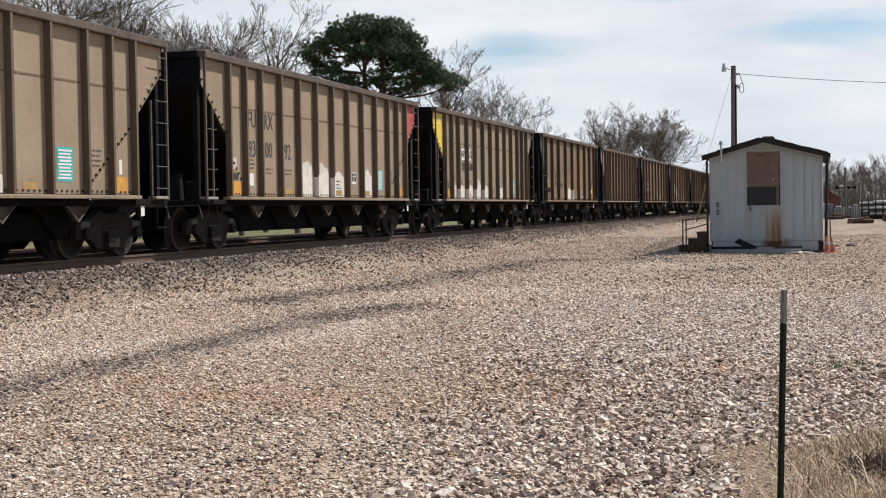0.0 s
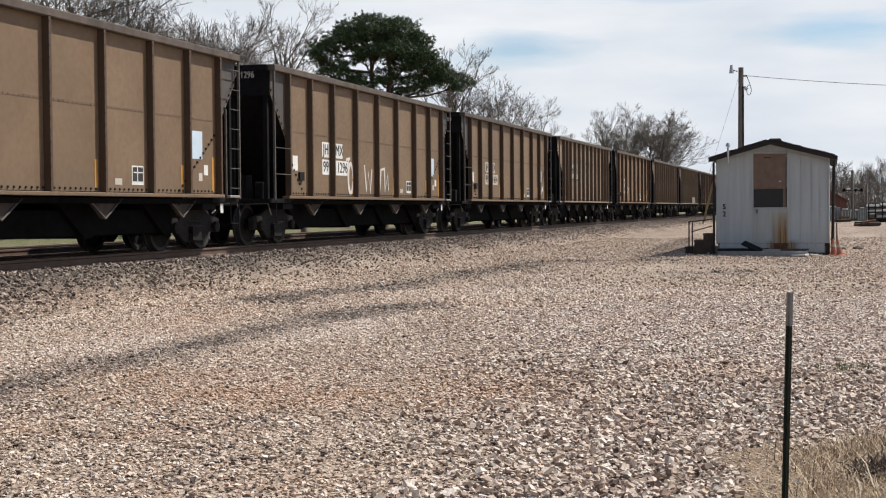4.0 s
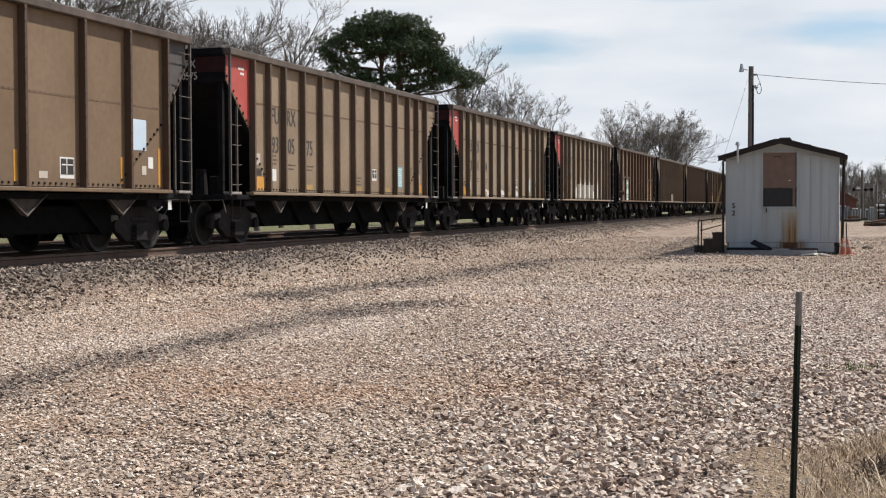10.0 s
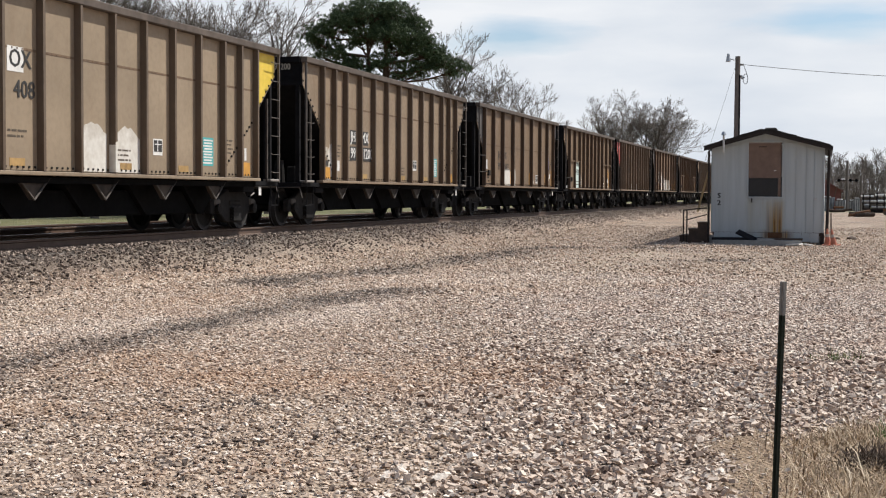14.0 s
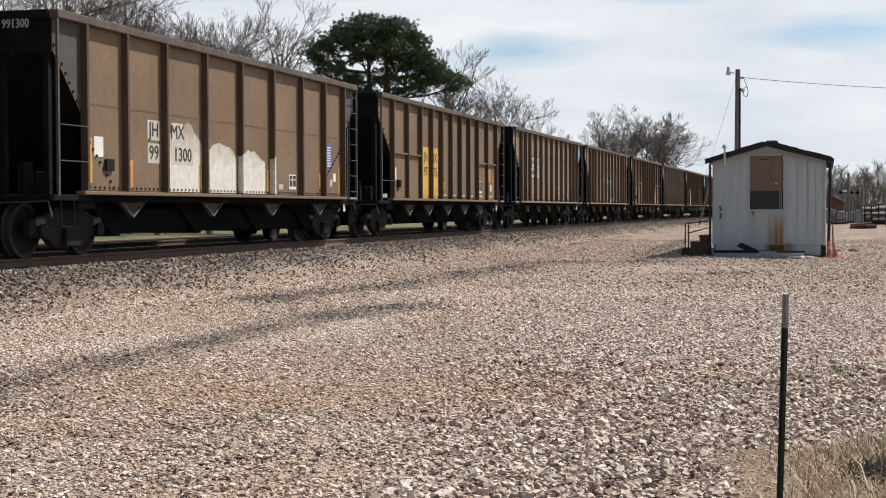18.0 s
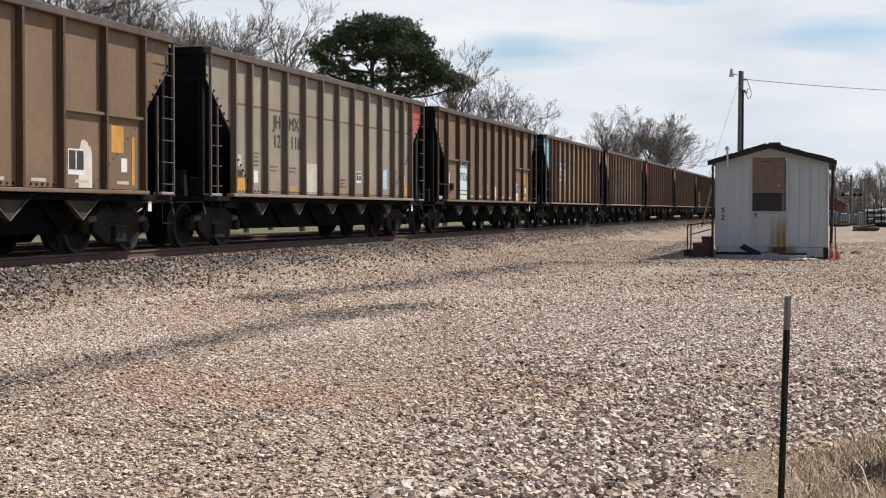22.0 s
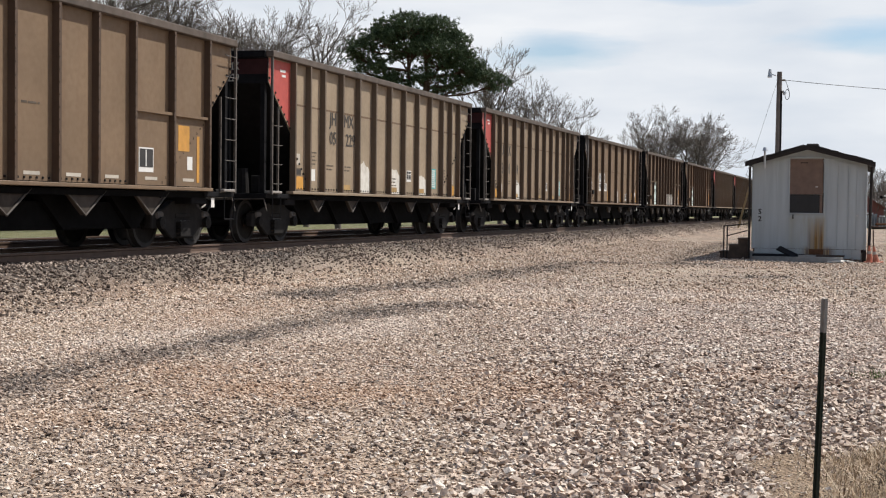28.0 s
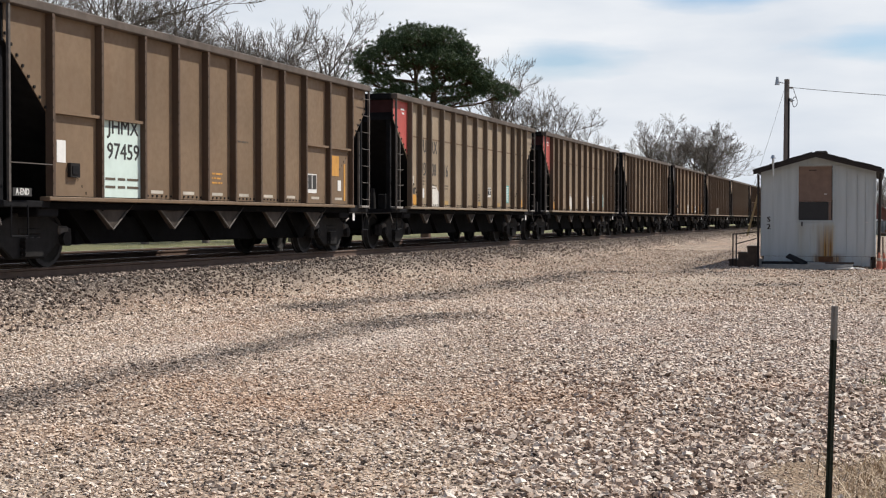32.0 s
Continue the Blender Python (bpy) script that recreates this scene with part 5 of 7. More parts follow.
# ------------------------------------------------------------------ the shed
def siding_material():
    n = Nodes("weathered_white_siding", 0.75, 0, 0.3)
    z = n.axis("Z")
    streak = n.noise(1.0, 5, 0.6, stretch=(7.0, 7.0, 0.5))
    c = n.mix(n.ramp(streak, [(0.4, 0.0), (0.75, 0.6)]), (0.45, 0.495, 0.505), (0.32, 0.352, 0.362))
    c = n.mix(n.ramp(n.noise(1.3, 4), [(0.45, 0.0), (0.75, 0.45)]), c, (0.43, 0.45, 0.43))
    x = n.axis("X")
    # thin yellow wash over the whole width under the window
    wash = n.math("MULTIPLY", n.ramp(n.math("ADD", n.math("DIVIDE", x, 4.0), 0.5), [(0.34, 0.0), (0.39, 0.6), (0.62, 1.0), (0.645, 0.0)]), n.ramp(n.math("DIVIDE", z, 2.0), [(0.05, 0.6), (0.62, 1.0), (0.69, 0.0)]))
    wash = n.math("MULTIPLY", wash, n.ramp(n.noise(1.0, 4, 0.6, stretch=(6.0, 6.0, 0.5)), [(0.35, 0.0), (0.62, 0.75)]))
    c = n.mix(wash, c, (0.38, 0.34, 0.23))
    # rust that has run down below the screen
    band = n.math("MULTIPLY", n.ramp(x, [(0.0, 0.0), (0.10, 0.55), (0.22, 0.5), (0.25, 1.0), (0.47, 1.0), (0.51, 0.0)]), n.ramp(n.math("DIVIDE", z, 2.0), [(0.10, 1.0), (0.34, 1.0), (0.50, 0.62), (0.69, 0.0)]))
    foot = n.math("MULTIPLY", n.ramp(n.math("ADD", n.math("DIVIDE", x, 4.0), 0.5), [(0.455, 0.0), (0.50, 0.75), (0.66, 0.85), (0.72, 0.0)]), n.ramp(n.math("DIVIDE", z, 2.0), [(0.16, 1.0), (0.20, 0.5), (0.24, 0.0)]))
    band = n.math("MAXIMUM", band, foot)
    run = n.math("MULTIPLY", band, n.ramp(n.noise(1.0, 4, 0.6, stretch=(14.0, 14.0, 0.7)), [(0.24, 0.5), (0.52, 1.0)]))
    c = n.mix(run, c, n.mix(n.ramp(n.noise(1.0, 3, 0.5, stretch=(30.0, 30.0, 0.6)), [(0.42, 0.0), (0.6, 1.0)]), (0.36, 0.215, 0.065), (0.14, 0.060, 0.020)))
    n.bump(n.noise(20, 3), 0.15, 0.01)
    return n.done(c)


M_SIDE = siding_material()
M_ROOF = plain("black_roll_roofing", (0.03, 0.028, 0.027), 0.9, 0.0, 0.4, 9.0, 0.5)
M_FASCIA = plain("dark_brown_fascia", (0.030, 0.023, 0.020), 0.8, 0.0, 0.4, 6.0, 0.2)
M_PLY = plain("bare_brown_plywood", (0.205, 0.140, 0.108), 0.8, 0.0, 0.25, 5.0, 0.2)
M_SCREEN = plain("dark_window_screen", (0.02, 0.021, 0.023), 0.5, 0.0, 0.3, 30.0, 0.1)
M_RUST = plain("rust_brown_iron", (0.16, 0.075, 0.035), 0.85, 0.1, 0.45, 7.0, 0.3)
M_WOOD = plain("dark_weathered_wood", (0.10, 0.07, 0.052), 0.85, 0.0, 0.4, 6.0, 0.4)
M_GREYWOOD = plain("grey_pole_wood", (0.19, 0.165, 0.145), 0.85, 0.0, 0.4, 5.0, 0.4)
M_PALEWOOD = plain("pale_new_lumber", (0.42, 0.31, 0.16), 0.8, 0.0, 0.2, 7.0, 0.2)
M_GALV = plain("galvanised_metal", (0.52, 0.53, 0.53), 0.4, 0.7, 0.15, 8.0)
M_CONE = plain("orange_cone_plastic", (0.52, 0.19, 0.12), 0.7, 0.0, 0.55, 9.0)
M_TAR = plain("black_tar_paper", (0.02, 0.02, 0.022), 0.8, 0.0, 0.4, 6.0, 0.3, 0.1)
M_BLOCK = plain("pale_concrete_block", (0.33, 0.315, 0.29), 0.9, 0.0, 0.25, 9.0, 0.4)


def build_shed():
    """Local x runs along the front from the middle, y runs back from the front wall."""
    shed = empty("shed")
    tagged(shed, "weathered white board shed with black roof and boarded front window", "shed")
    L, R, EAVE, PEAK, BASE, DEEP, TH = -1.60, 1.70, 2.86, 3.34, 0.38, 9.2, 0.09

    def gable(y0, y1, hole):
        bm = bmesh.new()
        if not hole:
            pts = [(L, BASE), (R, BASE), (R, EAVE), (0, PEAK), (L, EAVE)]
            polys = [pts]
        else:
            x0, x1, z0, z1 = hole
            zl = lambda x: EAVE + (PEAK - EAVE) * (1 - abs(x) / (abs(L) if x < 0 else R))
            polys = [[(L, BASE), (x0, BASE), (x0, zl(x0)), (L, EAVE)], [(x1, BASE), (R, BASE), (R, EAVE), (x1, zl(x1))],
                     [(x0, BASE), (x1, BASE), (x1, z0), (x0, z0)], [(x0, z1), (x1, z1), (x1, zl(x1)), (0, PEAK), (x0, zl(x0))]]
        for pts in polys:
            a = [bm.verts.new((x, y0, z)) for x, z in pts]
            b = [bm.verts.new((x, y1, z)) for x, z in pts]
            bm.faces.new(a)
            bm.faces.new(b[::-1])
            for k in range(len(pts)):
                bm.faces.new((a[k], b[k], b[(k + 1) % len(pts)], a[(k + 1) % len(pts)]))
        bmesh.ops.remove_doubles(bm, verts=bm.verts[:], dist=0.0005)
        bmesh.ops.recalc_face_normals(bm, faces=bm.faces[:])
        return bm

    part("front_wall", gable(0, TH, (-0.54, 0.50, 1.42, 3.07)), M_SIDE, shed)
    part("back_wall", gable(DEEP - TH, DEEP, None), M_SIDE, shed)
    part("side_wall", boxed(L, L + TH, TH, DEEP - TH, BASE, EAVE - 0.02), M_SIDE, shed)
    part("side_wall", boxed(R - TH, R, TH, DEEP - TH, BASE, EAVE - 0.02), M_SIDE, shed)
    part("floor_deck", boxed(L + 0.05, R - 0.05, 0.1, DEEP - 0.1, BASE - 0.12, BASE), M_WOOD, shed)
    # grooved boards of the front
    rng = random.Random(8)
    x = L + 0.02
    while x < R - 0.05:
        wide = rng.choice((0.19, 0.23, 0.30)) if x > 0.44 else 0.36
        x1 = min(x + wide, R - 0.005)
        cover = x1 > -0.60 and x < 0.50
        top = EAVE + (PEAK - EAVE) * (1 - abs((x + x1) / 2) / 1.70) - 0.09
        if not cover:
            part("siding_board", boxed(x, x1 - (0.010 if x > 0.44 else 0.002), -0.018 - rng.uniform(0, 0.006 if x > 0.44 else 0.002), 0, BASE - 0.02, top, 0.002), M_SIDE, shed)
        else:
            part("siding_board", boxed(x, x1 - 0.003, -0.018 - rng.uniform(0, 0.002), 0, BASE - 0.02, 1.36, 0.002), M_SIDE, shed)
        x = x1
    # skirt under the siding and the blocks behind it
    for k, (a, b) in enumerate(((-1.50, -0.75), (-0.745, -0.30), (-0.295, 0.08), (0.50, 0.76), (0.765, 1.06), (1.065, 1.30), (1.305, 1.56))):
        part("skirt_board", boxed(a, b, -0.012 - 0.004 * (k % 2), 0.05, 0.07 + 0.02 * (k % 2), BASE - 0.03), M_SIDE, shed)
    part("skirt_board", boxed(0.085, 0.495, -0.03, 0.05, 0.10, BASE - 0.03), M_RUST, shed, "rusted sheet-metal skirt")
    for x in (-1.6, 0.0, 1.6):
        for y in (0.3, 3.1, 6.1, 8.9):
            part("foundation_block", boxed(x - 0.1, x + 0.1, y - 0.2, y + 0.2, 0.0, BASE - 0.12, 0.01), M_BLOCK, shed)
    part("corner_post", boxed(R - 0.10, R + 0.012, -0.03, 0.1, 0.0, BASE - 0.03), M_FASCIA, shed)
    # window: plywood above, dark screen below, frame and shelf
    win = part("boarded_window", boxed(-0.50, 0.455, 0.0, 0.03, 1.98, 3.04, 0.004), M_PLY, shed, "brown plywood sheet over the window")
    part("screen", boxed(-0.49, 0.36, 0.012, 0.035, 1.43, 1.975), M_SCREEN, win)
    part("screen_gap", boxed(0.442, 0.474, 0.014, 0.035, 1.40, 2.02), M_SCREEN, win, "dark gap beside the screen")
    part("window_frame", boxed(-0.54, -0.50, -0.03, 0.03, 1.38, 3.07, 0.004), M_SIDE, win)
    part("window_frame", boxed(0.475, 0.51, -0.03, 0.03, 1.38, 3.07, 0.004), M_SIDE, win)
    part("window_frame", boxed(-0.54, 0.50, -0.034, 0.03, 3.04, 3.085, 0.004), M_SIDE, win)
    part("window_strip", boxed(0.365, 0.44, 0.0, 0.035, 1.43, 1.975), M_PLY, win)
    part("window_sill", boxed(-0.50, 0.47, -0.045, 0.02, 1.385, 1.425, 0.004), M_SIDE, win)
    part("head_trim", boxed(-0.50, 0.47, -0.04, -0.034, 3.02, 3.05), M_BLOCK, win)
    part("ply_tear", boxed(-0.20, 0.02, -0.006, 0.0, 2.90, 2.925), M_FASCIA, win)
    part("bracket", boxed(-0.41, -0.38, -0.05, 0.0, 1.25, 1.375), M_FASCIA, win)
    part("latch", boxed(0.24, 0.31, -0.012, 0.0, 2.19, 2.215), M_WHITE, win)
    part("meter_plate", boxed(1.40, 1.48, -0.06, -0.02, 1.34, 1.39, 0.01), M_GALV, shed)
    # roof in two pitches with fascia and ridge cap
    for s in (-1, 1):
        bm = bmesh.new()
        xe = -1.80 if s < 0 else 1.93
        ze = EAVE + 0.02
        a = [(0, PEAK + 0.03), (xe, ze - 0.02), (xe, ze + 0.045), (0, PEAK + 0.095)]
        va = [bm.verts.new((x, -0.28, z)) for x, z in a]
        vb = [bm.verts.new((x, DEEP + 0.25, z)) for x, z in a]
        bm.faces.new(va)
        bm.faces.new(vb[::-1])
        for k in range(4):
            bm.faces.new((va[k], vb[k], vb[(k + 1) % 4], va[(k + 1) % 4]))
        bmesh.ops.recalc_face_normals(bm, faces=bm.faces[:])
        part("roof_slope", bm, M_ROOF, shed)
        bm = bmesh.new()
        va = [bm.verts.new((x, -0.30, z)) for x, z in [(0, PEAK - 0.05), (xe, ze - 0.09), (xe, ze - 0.02), (0, PEAK + 0.05)]]
        vb = [bm.verts.new((v.co.x, -0.283, v.co.z)) for v in va]
        bm.faces.new(va)
        bm.faces.new(vb[::-1])
        for k in range(4):
            bm.faces.new((va[k], vb[k], vb[(k + 1) % 4], va[(k + 1) % 4]))
        bmesh.ops.recalc_face_normals(bm, faces=bm.faces[:])
        part("fascia", bm, M_FASCIA, shed)
    bm = bmesh.new()
    box(bm, -0.03, 0.32, -0.31, 0.3, PEAK + 0.03, PEAK + 0.13, 0.03)
    box(bm, -0.16, 0.16, 0.3, DEEP + 0.25, PEAK + 0.07, PEAK + 0.12, 0.02)
    part("ridge_cap", bm, M_ROOF, shed)
    bm = bmesh.new()
    box(bm, 1.2, 1.45, -0.29, 0.1, 3.0, 3.06, 0.01)
    part("loose_shingle", bm, M_ROOF, shed)
    for k in range(15):
        x = -1.7 + 0.245 * k
        if abs(x) < 0.2:
            continue
        zz = EAVE + 0.065 + (PEAK + 0.05 - EAVE) * (1 - abs(x) / (1.80 if x < 0 else 1.93))
        sh_ = part("shingle_edge", boxed(-0.13, 0.13, -0.312, -0.10, -0.012, 0.014 + 0.016 * rng.random(), 0.004), M_ROOF, shed)
        sh_.matrix_basis = pose(x, 0, zz, 0, (14 if x > 0 else -15) + rng.uniform(-3, 3), 0)
    # downspouts at both front corners
    part("downspout", rod(bmesh.new(), (-1.67, -0.05, 2.80), (-1.66, -0.05, 0.02), 0.035, 8), M_FASCIA, shed)
    part("downspout", rod(bmesh.new(), (1.83, -0.05, 2.80), (1.78, -0.05, 0.02), 0.045, 8), M_FASCIA, shed)
    # vent pipe with its cap
    vent = part("vent_pipe", rod(bmesh.new(), (-1.22, -0.335, 2.74), (-1.22, -0.335, 3.28), 0.032, 10), M_GALV, shed)
    part("vent_cap", rod(bmesh.new(), (-1.22, -0.335, 3.26), (-1.22, -0.335, 3.36), 0.085, 10, 0.045), M_GALV, vent)
    # two painted figures
    for ch, z in (("S", 1.45), ("2", 1.23)):
        t = new("lettering", words(ch, 0.16, M_LETTER, 0.95, 0.06))
        t.parent = shed
        t.matrix_basis = pose(-1.36, -0.028, z, 90, 0, 0)
    return shed


shed = build_shed()
shed.matrix_basis = pose(-1.98, 42.5, 0.0, 0, 0, 0.3)


def build_steps():
    st = empty("entry_steps")
    tagged(st, "dark wooden entry steps with an iron handrail beside the shed", "steps")
    for k in range(3):
        x1 = -0.02 - 0.27 * k
        part("tread", boxed(x1 - 0.30, x1, 0.0, 1.0, 0.60 - 0.2 * k, 0.65 - 0.2 * k, 0.006), M_WOOD, st)
        part("riser", boxed(x1 - 0.28, x1, 0.03, 0.97, 0.0, 0.60 - 0.2 * k), M_WOOD, st)
    for x in (-0.72, -0.62):
        part("rail_post", rod(bmesh.new(), (x, -0.05, 0), (x, -0.05, 1.02), 0.02, 6), M_FASCIA, st)
    part("handrail", rod(bmesh.new(), (-0.74, -0.05, 1.00), (-0.02, -0.05, 1.08), 0.02, 6), M_FASCIA, st)
    part("lower_rail", rod(bmesh.new(), (-0.66, -0.05, 0.70), (-0.02, -0.05, 0.88), 0.018, 6), M_FASCIA, st)
    return st


steps = build_steps()
steps.matrix_basis = pose(-3.68, 42.6, 0)
ln = part("leaning_board", boxed(-0.03, 0.03, -0.01, 0.01, 0, 1.4, 0.004), M_PALEWOOD)
tagged(ln, "pale yellow strip of lumber leaning on the stair rail", "board")
ln.matrix_basis = pose(-4.02, 43.0, 0.95, 0, 14, 0)


def build_debris():
    items = [
        ("concrete_pad", (2.55, 0.75, 0.15), (-2.18, 42.05, 0.065), (0, 0, 0.5), M_BLOCK, "low cracked concrete pad along the shed front"),
        ("tar_paper_scrap", (0.62, 0.26, 0.04), (-2.48, 41.88, 0.265), (24, 24, -14), M_TAR, "black tar paper flap curling up from the ground"),
        ("old_board", (1.5, 0.45, 0.07), (-2.75, 42.0, 0.175), (0, 0, 4), M_TAR, "black tarred board lying at the shed front"),
        ("old_board", (1.35, 0.22, 0.06), (-1.55, 42.2, 0.17), (0, 0, -3), M_WOOD, "dark board lying against the shed skirt"),
        ("broken_slab", (0.5, 0.3, 0.06), (-1.95, 41.92, 0.165), (0, 2, 15), M_BLOCK, "pale broken concrete slab on the ground"),
        ("broken_slab", (0.42, 0.28, 0.05), (-1.1, 41.6, 0.03), (0, -4, -22), M_WHITE, "white chipped panel piece on the ground"),
        ("broken_slab", (0.3, 0.2, 0.05), (-0.75, 41.8, 0.03), (0, 6, 40), M_WHITE, "white chipped panel scrap on the ground"),
    ]
    for name, size, at, rot, mat, label in items:
        o = part(name, boxed(-size[0] / 2, size[0] / 2, -size[1] / 2, size[1] / 2, -size[2] / 2, size[2] / 2, 0.008), mat)
        tagged(o, label, name.split("_")[-1])
        o.matrix_basis = pose(*at, *rot)


build_debris()


def build_cone(at, tilt):
    cone = empty("traffic_cone")
    tagged(cone, "faded orange traffic cone on the gravel", "traffic cone", "cones beside the shed")
    part("base", boxed(-0.17, 0.17, -0.17, 0.17, 0, 0.035, 0.01), M_CONE, cone)
    body = part("body", rod(bmesh.new(), (0, 0, 0.035), (0, 0, 0.52), 0.12, 14, 0.025), M_CONE, cone)
    part("collar", rod(bmesh.new(), (0, 0, 0.27), (0, 0, 0.36), 0.077, 14, 0.06), M_FADE, body)
    cone.matrix_basis = pose(*at, *tilt) @ Matrix.Diagonal((0.86, 0.86, 0.95, 1))


build_cone((-0.16, 42.12, 0.0), (2, -3, 10))
build_cone((0.02, 41.75, 0.0), (-4, -8, 40))
tagged(part("stake", rod(bmesh.new(), (-0.06, 42.3, 0), (-0.08, 42.3, 0.95), 0.022, 6), M_WOOD), "thin brown wooden stake beside the shed", "stake")


# ------------------------------------------------------------------ service pole, wires
def sagging(bm, a, b, sag, r, n=24):
    """A wire hanging between two points, as one tube."""
    a, b = Vector(a), Vector(b)
    pts = [a.lerp(b, k / n) - Vector((0, 0, sag * 4 * (k / n) * (1 - k / n))) for k in range(n + 1)]
    q = (b - a).to_track_quat("Z", "Y")
    rings = [[bm.verts.new(p + q @ Vector((r * math.cos(j * math.tau / 5), r * math.sin(j * math.tau / 5), 0))) for j in range(5)] for p in pts]
    for u, v in zip(rings, rings[1:]):
        for j in range(5):
            bm.faces.new((u[j], u[(j + 1) % 5], v[(j + 1) % 5], v[j]))
    return bm


POLE = Vector((-3.77, 56.0, 0))
pole = empty("service_pole")
tagged(pole, "grey wooden service pole with a yard lamp behind the shed", "utility pole")
part("shaft", rod(bmesh.new(), (0, 0, 0), (0.03, 0, 6.95), 0.125, 14, 0.10), M_GREYWOOD, pole)
conduit = part("conduit", rod(bmesh.new(), (0.11, -0.06, 0), (0.11, -0.06, 6.2), 0.04, 8), M_TAR, pole)
part("weatherhead", rod(bmesh.new(), (0.17, -0.05, 6.2), (0.24, -0.05, 6.05), 0.05, 8), M_GALV, conduit)
lampo = part("yard_lamp", rod(bmesh.new(), (-0.10, 0, 6.8), (-0.34, 0, 6.88), 0.022, 6), M_GALV, pole)
bm = bmesh.new()
rod(bm, (-0.34, 0, 6.74), (-0.34, 0, 7.06), 0.10, 10, 0.05)
part("lamp_head", bm, M_GALV, lampo)
part("insulator", rod(bmesh.new(), (0.13, 0, 6.62), (0.26, 0, 6.62), 0.04, 8), M_BLOCK, pole)
bm = bmesh.new()
for k in range(14):
    a0, a1 = k / 14 * math.tau, (k + 1) / 14 * math.tau
    rod(bm, (0.34 + 0.09 * math.cos(a0), -0.06, 6.05 + 0.20 * math.sin(a0)), (0.34 + 0.09 * math.cos(a1), -0.06, 6.05 + 0.20 * math.sin(a1)), 0.012, 4)
rod(bm, (0.22, -0.05, 6.1), (0.32, -0.06, 6.12), 0.012, 4)
rod(bm, (0.26, 0, 6.6), (0.40, -0.06, 6.22), 0.012, 4)
part("drip_loop", bm, M_TAR, pole)
pole.matrix_basis = Matrix.Translation(POLE)
M_WIRE = plain("weathered_wire", (0.09, 0.09, 0.09), 0.6, 0.3, 0.2, 5.0)
wire = part("overhead_wire", sagging(bmesh.new(), POLE + Vector((0.26, 0, 6.62)), (13.5, 62.0, 6.35), 0.35, 0.011), M_WIRE)
tagged(wire, "thin grey overhead service wire", "wire")
guy = part("guy_wire", sagging(bmesh.new(), POLE + Vector((-0.08, 0, 6.5)), POLE + Vector((-1.9, -2.5, 0.0)), 0.12, 0.005, 10), M_WIRE)
tagged(guy, "thin guy wire running down from the pole", "wire")


# ------------------------------------------------------------------ steel fence post close by
def build_tpost():
    post = empty("fence_post")
    tagged(post, "dark green steel fence post with a white top", "fence post")
    bm = bmesh.new()
    box(bm, -0.019, 0.019, -0.0025, 0.0025, 0.0, 0.985)
    box(bm, -0.0025, 0.0025, -0.034, -0.0025, 0.0, 0.985)
    part("shaft", bm, plain("dark_green_post_paint", (0.020, 0.030, 0.019), 0.6, 0.1, 0.5, 20.0, 0.2), post)
    bm = bmesh.new()
    box(bm, -0.0195, 0.0195, -0.003, 0.003, 0.985, 1.135)
    box(bm, -0.003, 0.003, -0.034, -0.003, 0.985, 1.135)
    part("top", bm, plain("chalky_white_post_paint", (0.30, 0.29, 0.27), 0.8, 0.0, 0.35, 25.0, 0.2), post, "chalky white painted top")
    for k in range(18):
        z = 0.10 + 0.052 * k
        part("stud", boxed(-0.006, 0.006, 0.0025, 0.011, z, z + 0.022, 0.002), M_TAR, post)
    return post


tpost = build_tpost()
tpost.matrix_basis = pose(-0.240, 6.35, -0.066, 1.0, 1.2, 16) @ Matrix.Diagonal((0.76, 0.76, 1, 1))

# ------------------------------------------------------------------ trees
def bark_material(name, a, b):
    n = Nodes(name, 0.9, 0, 0.2)
    c = n.mix(n.ramp(n.noise(3.0, 5, 0.7, stretch=(1, 1, 0.3)), [(0.3, 0.0), (0.7, 1.0)]), a, b)
    n.bump(n.noise(8, 4, stretch=(1, 1, 0.25)), 0.5, 0.03)
    return n.done(c)


M_BARK = bark_material("grey_brown_bark", (0.085, 0.07, 0.059), (0.205, 0.175, 0.15))
M_TWIG = bark_material("bare_twig_bark", (0.105, 0.088, 0.077), (0.21, 0.178, 0.155))
M_PINEBARK = bark_material("reddish_pine_bark", (0.06, 0.04, 0.03), (0.16, 0.10, 0.07))


def needle_material():
    n = Nodes("pine_needles", 0.6, 0, 0.3)
    c = n.ramp(n.island(), [(0.0, (0.032, 0.058, 0.026)), (0.6, (0.074, 0.112, 0.048)), (1.0, (0.14, 0.175, 0.085))])
    return n.done(c)


M_NEEDLE = needle_material()


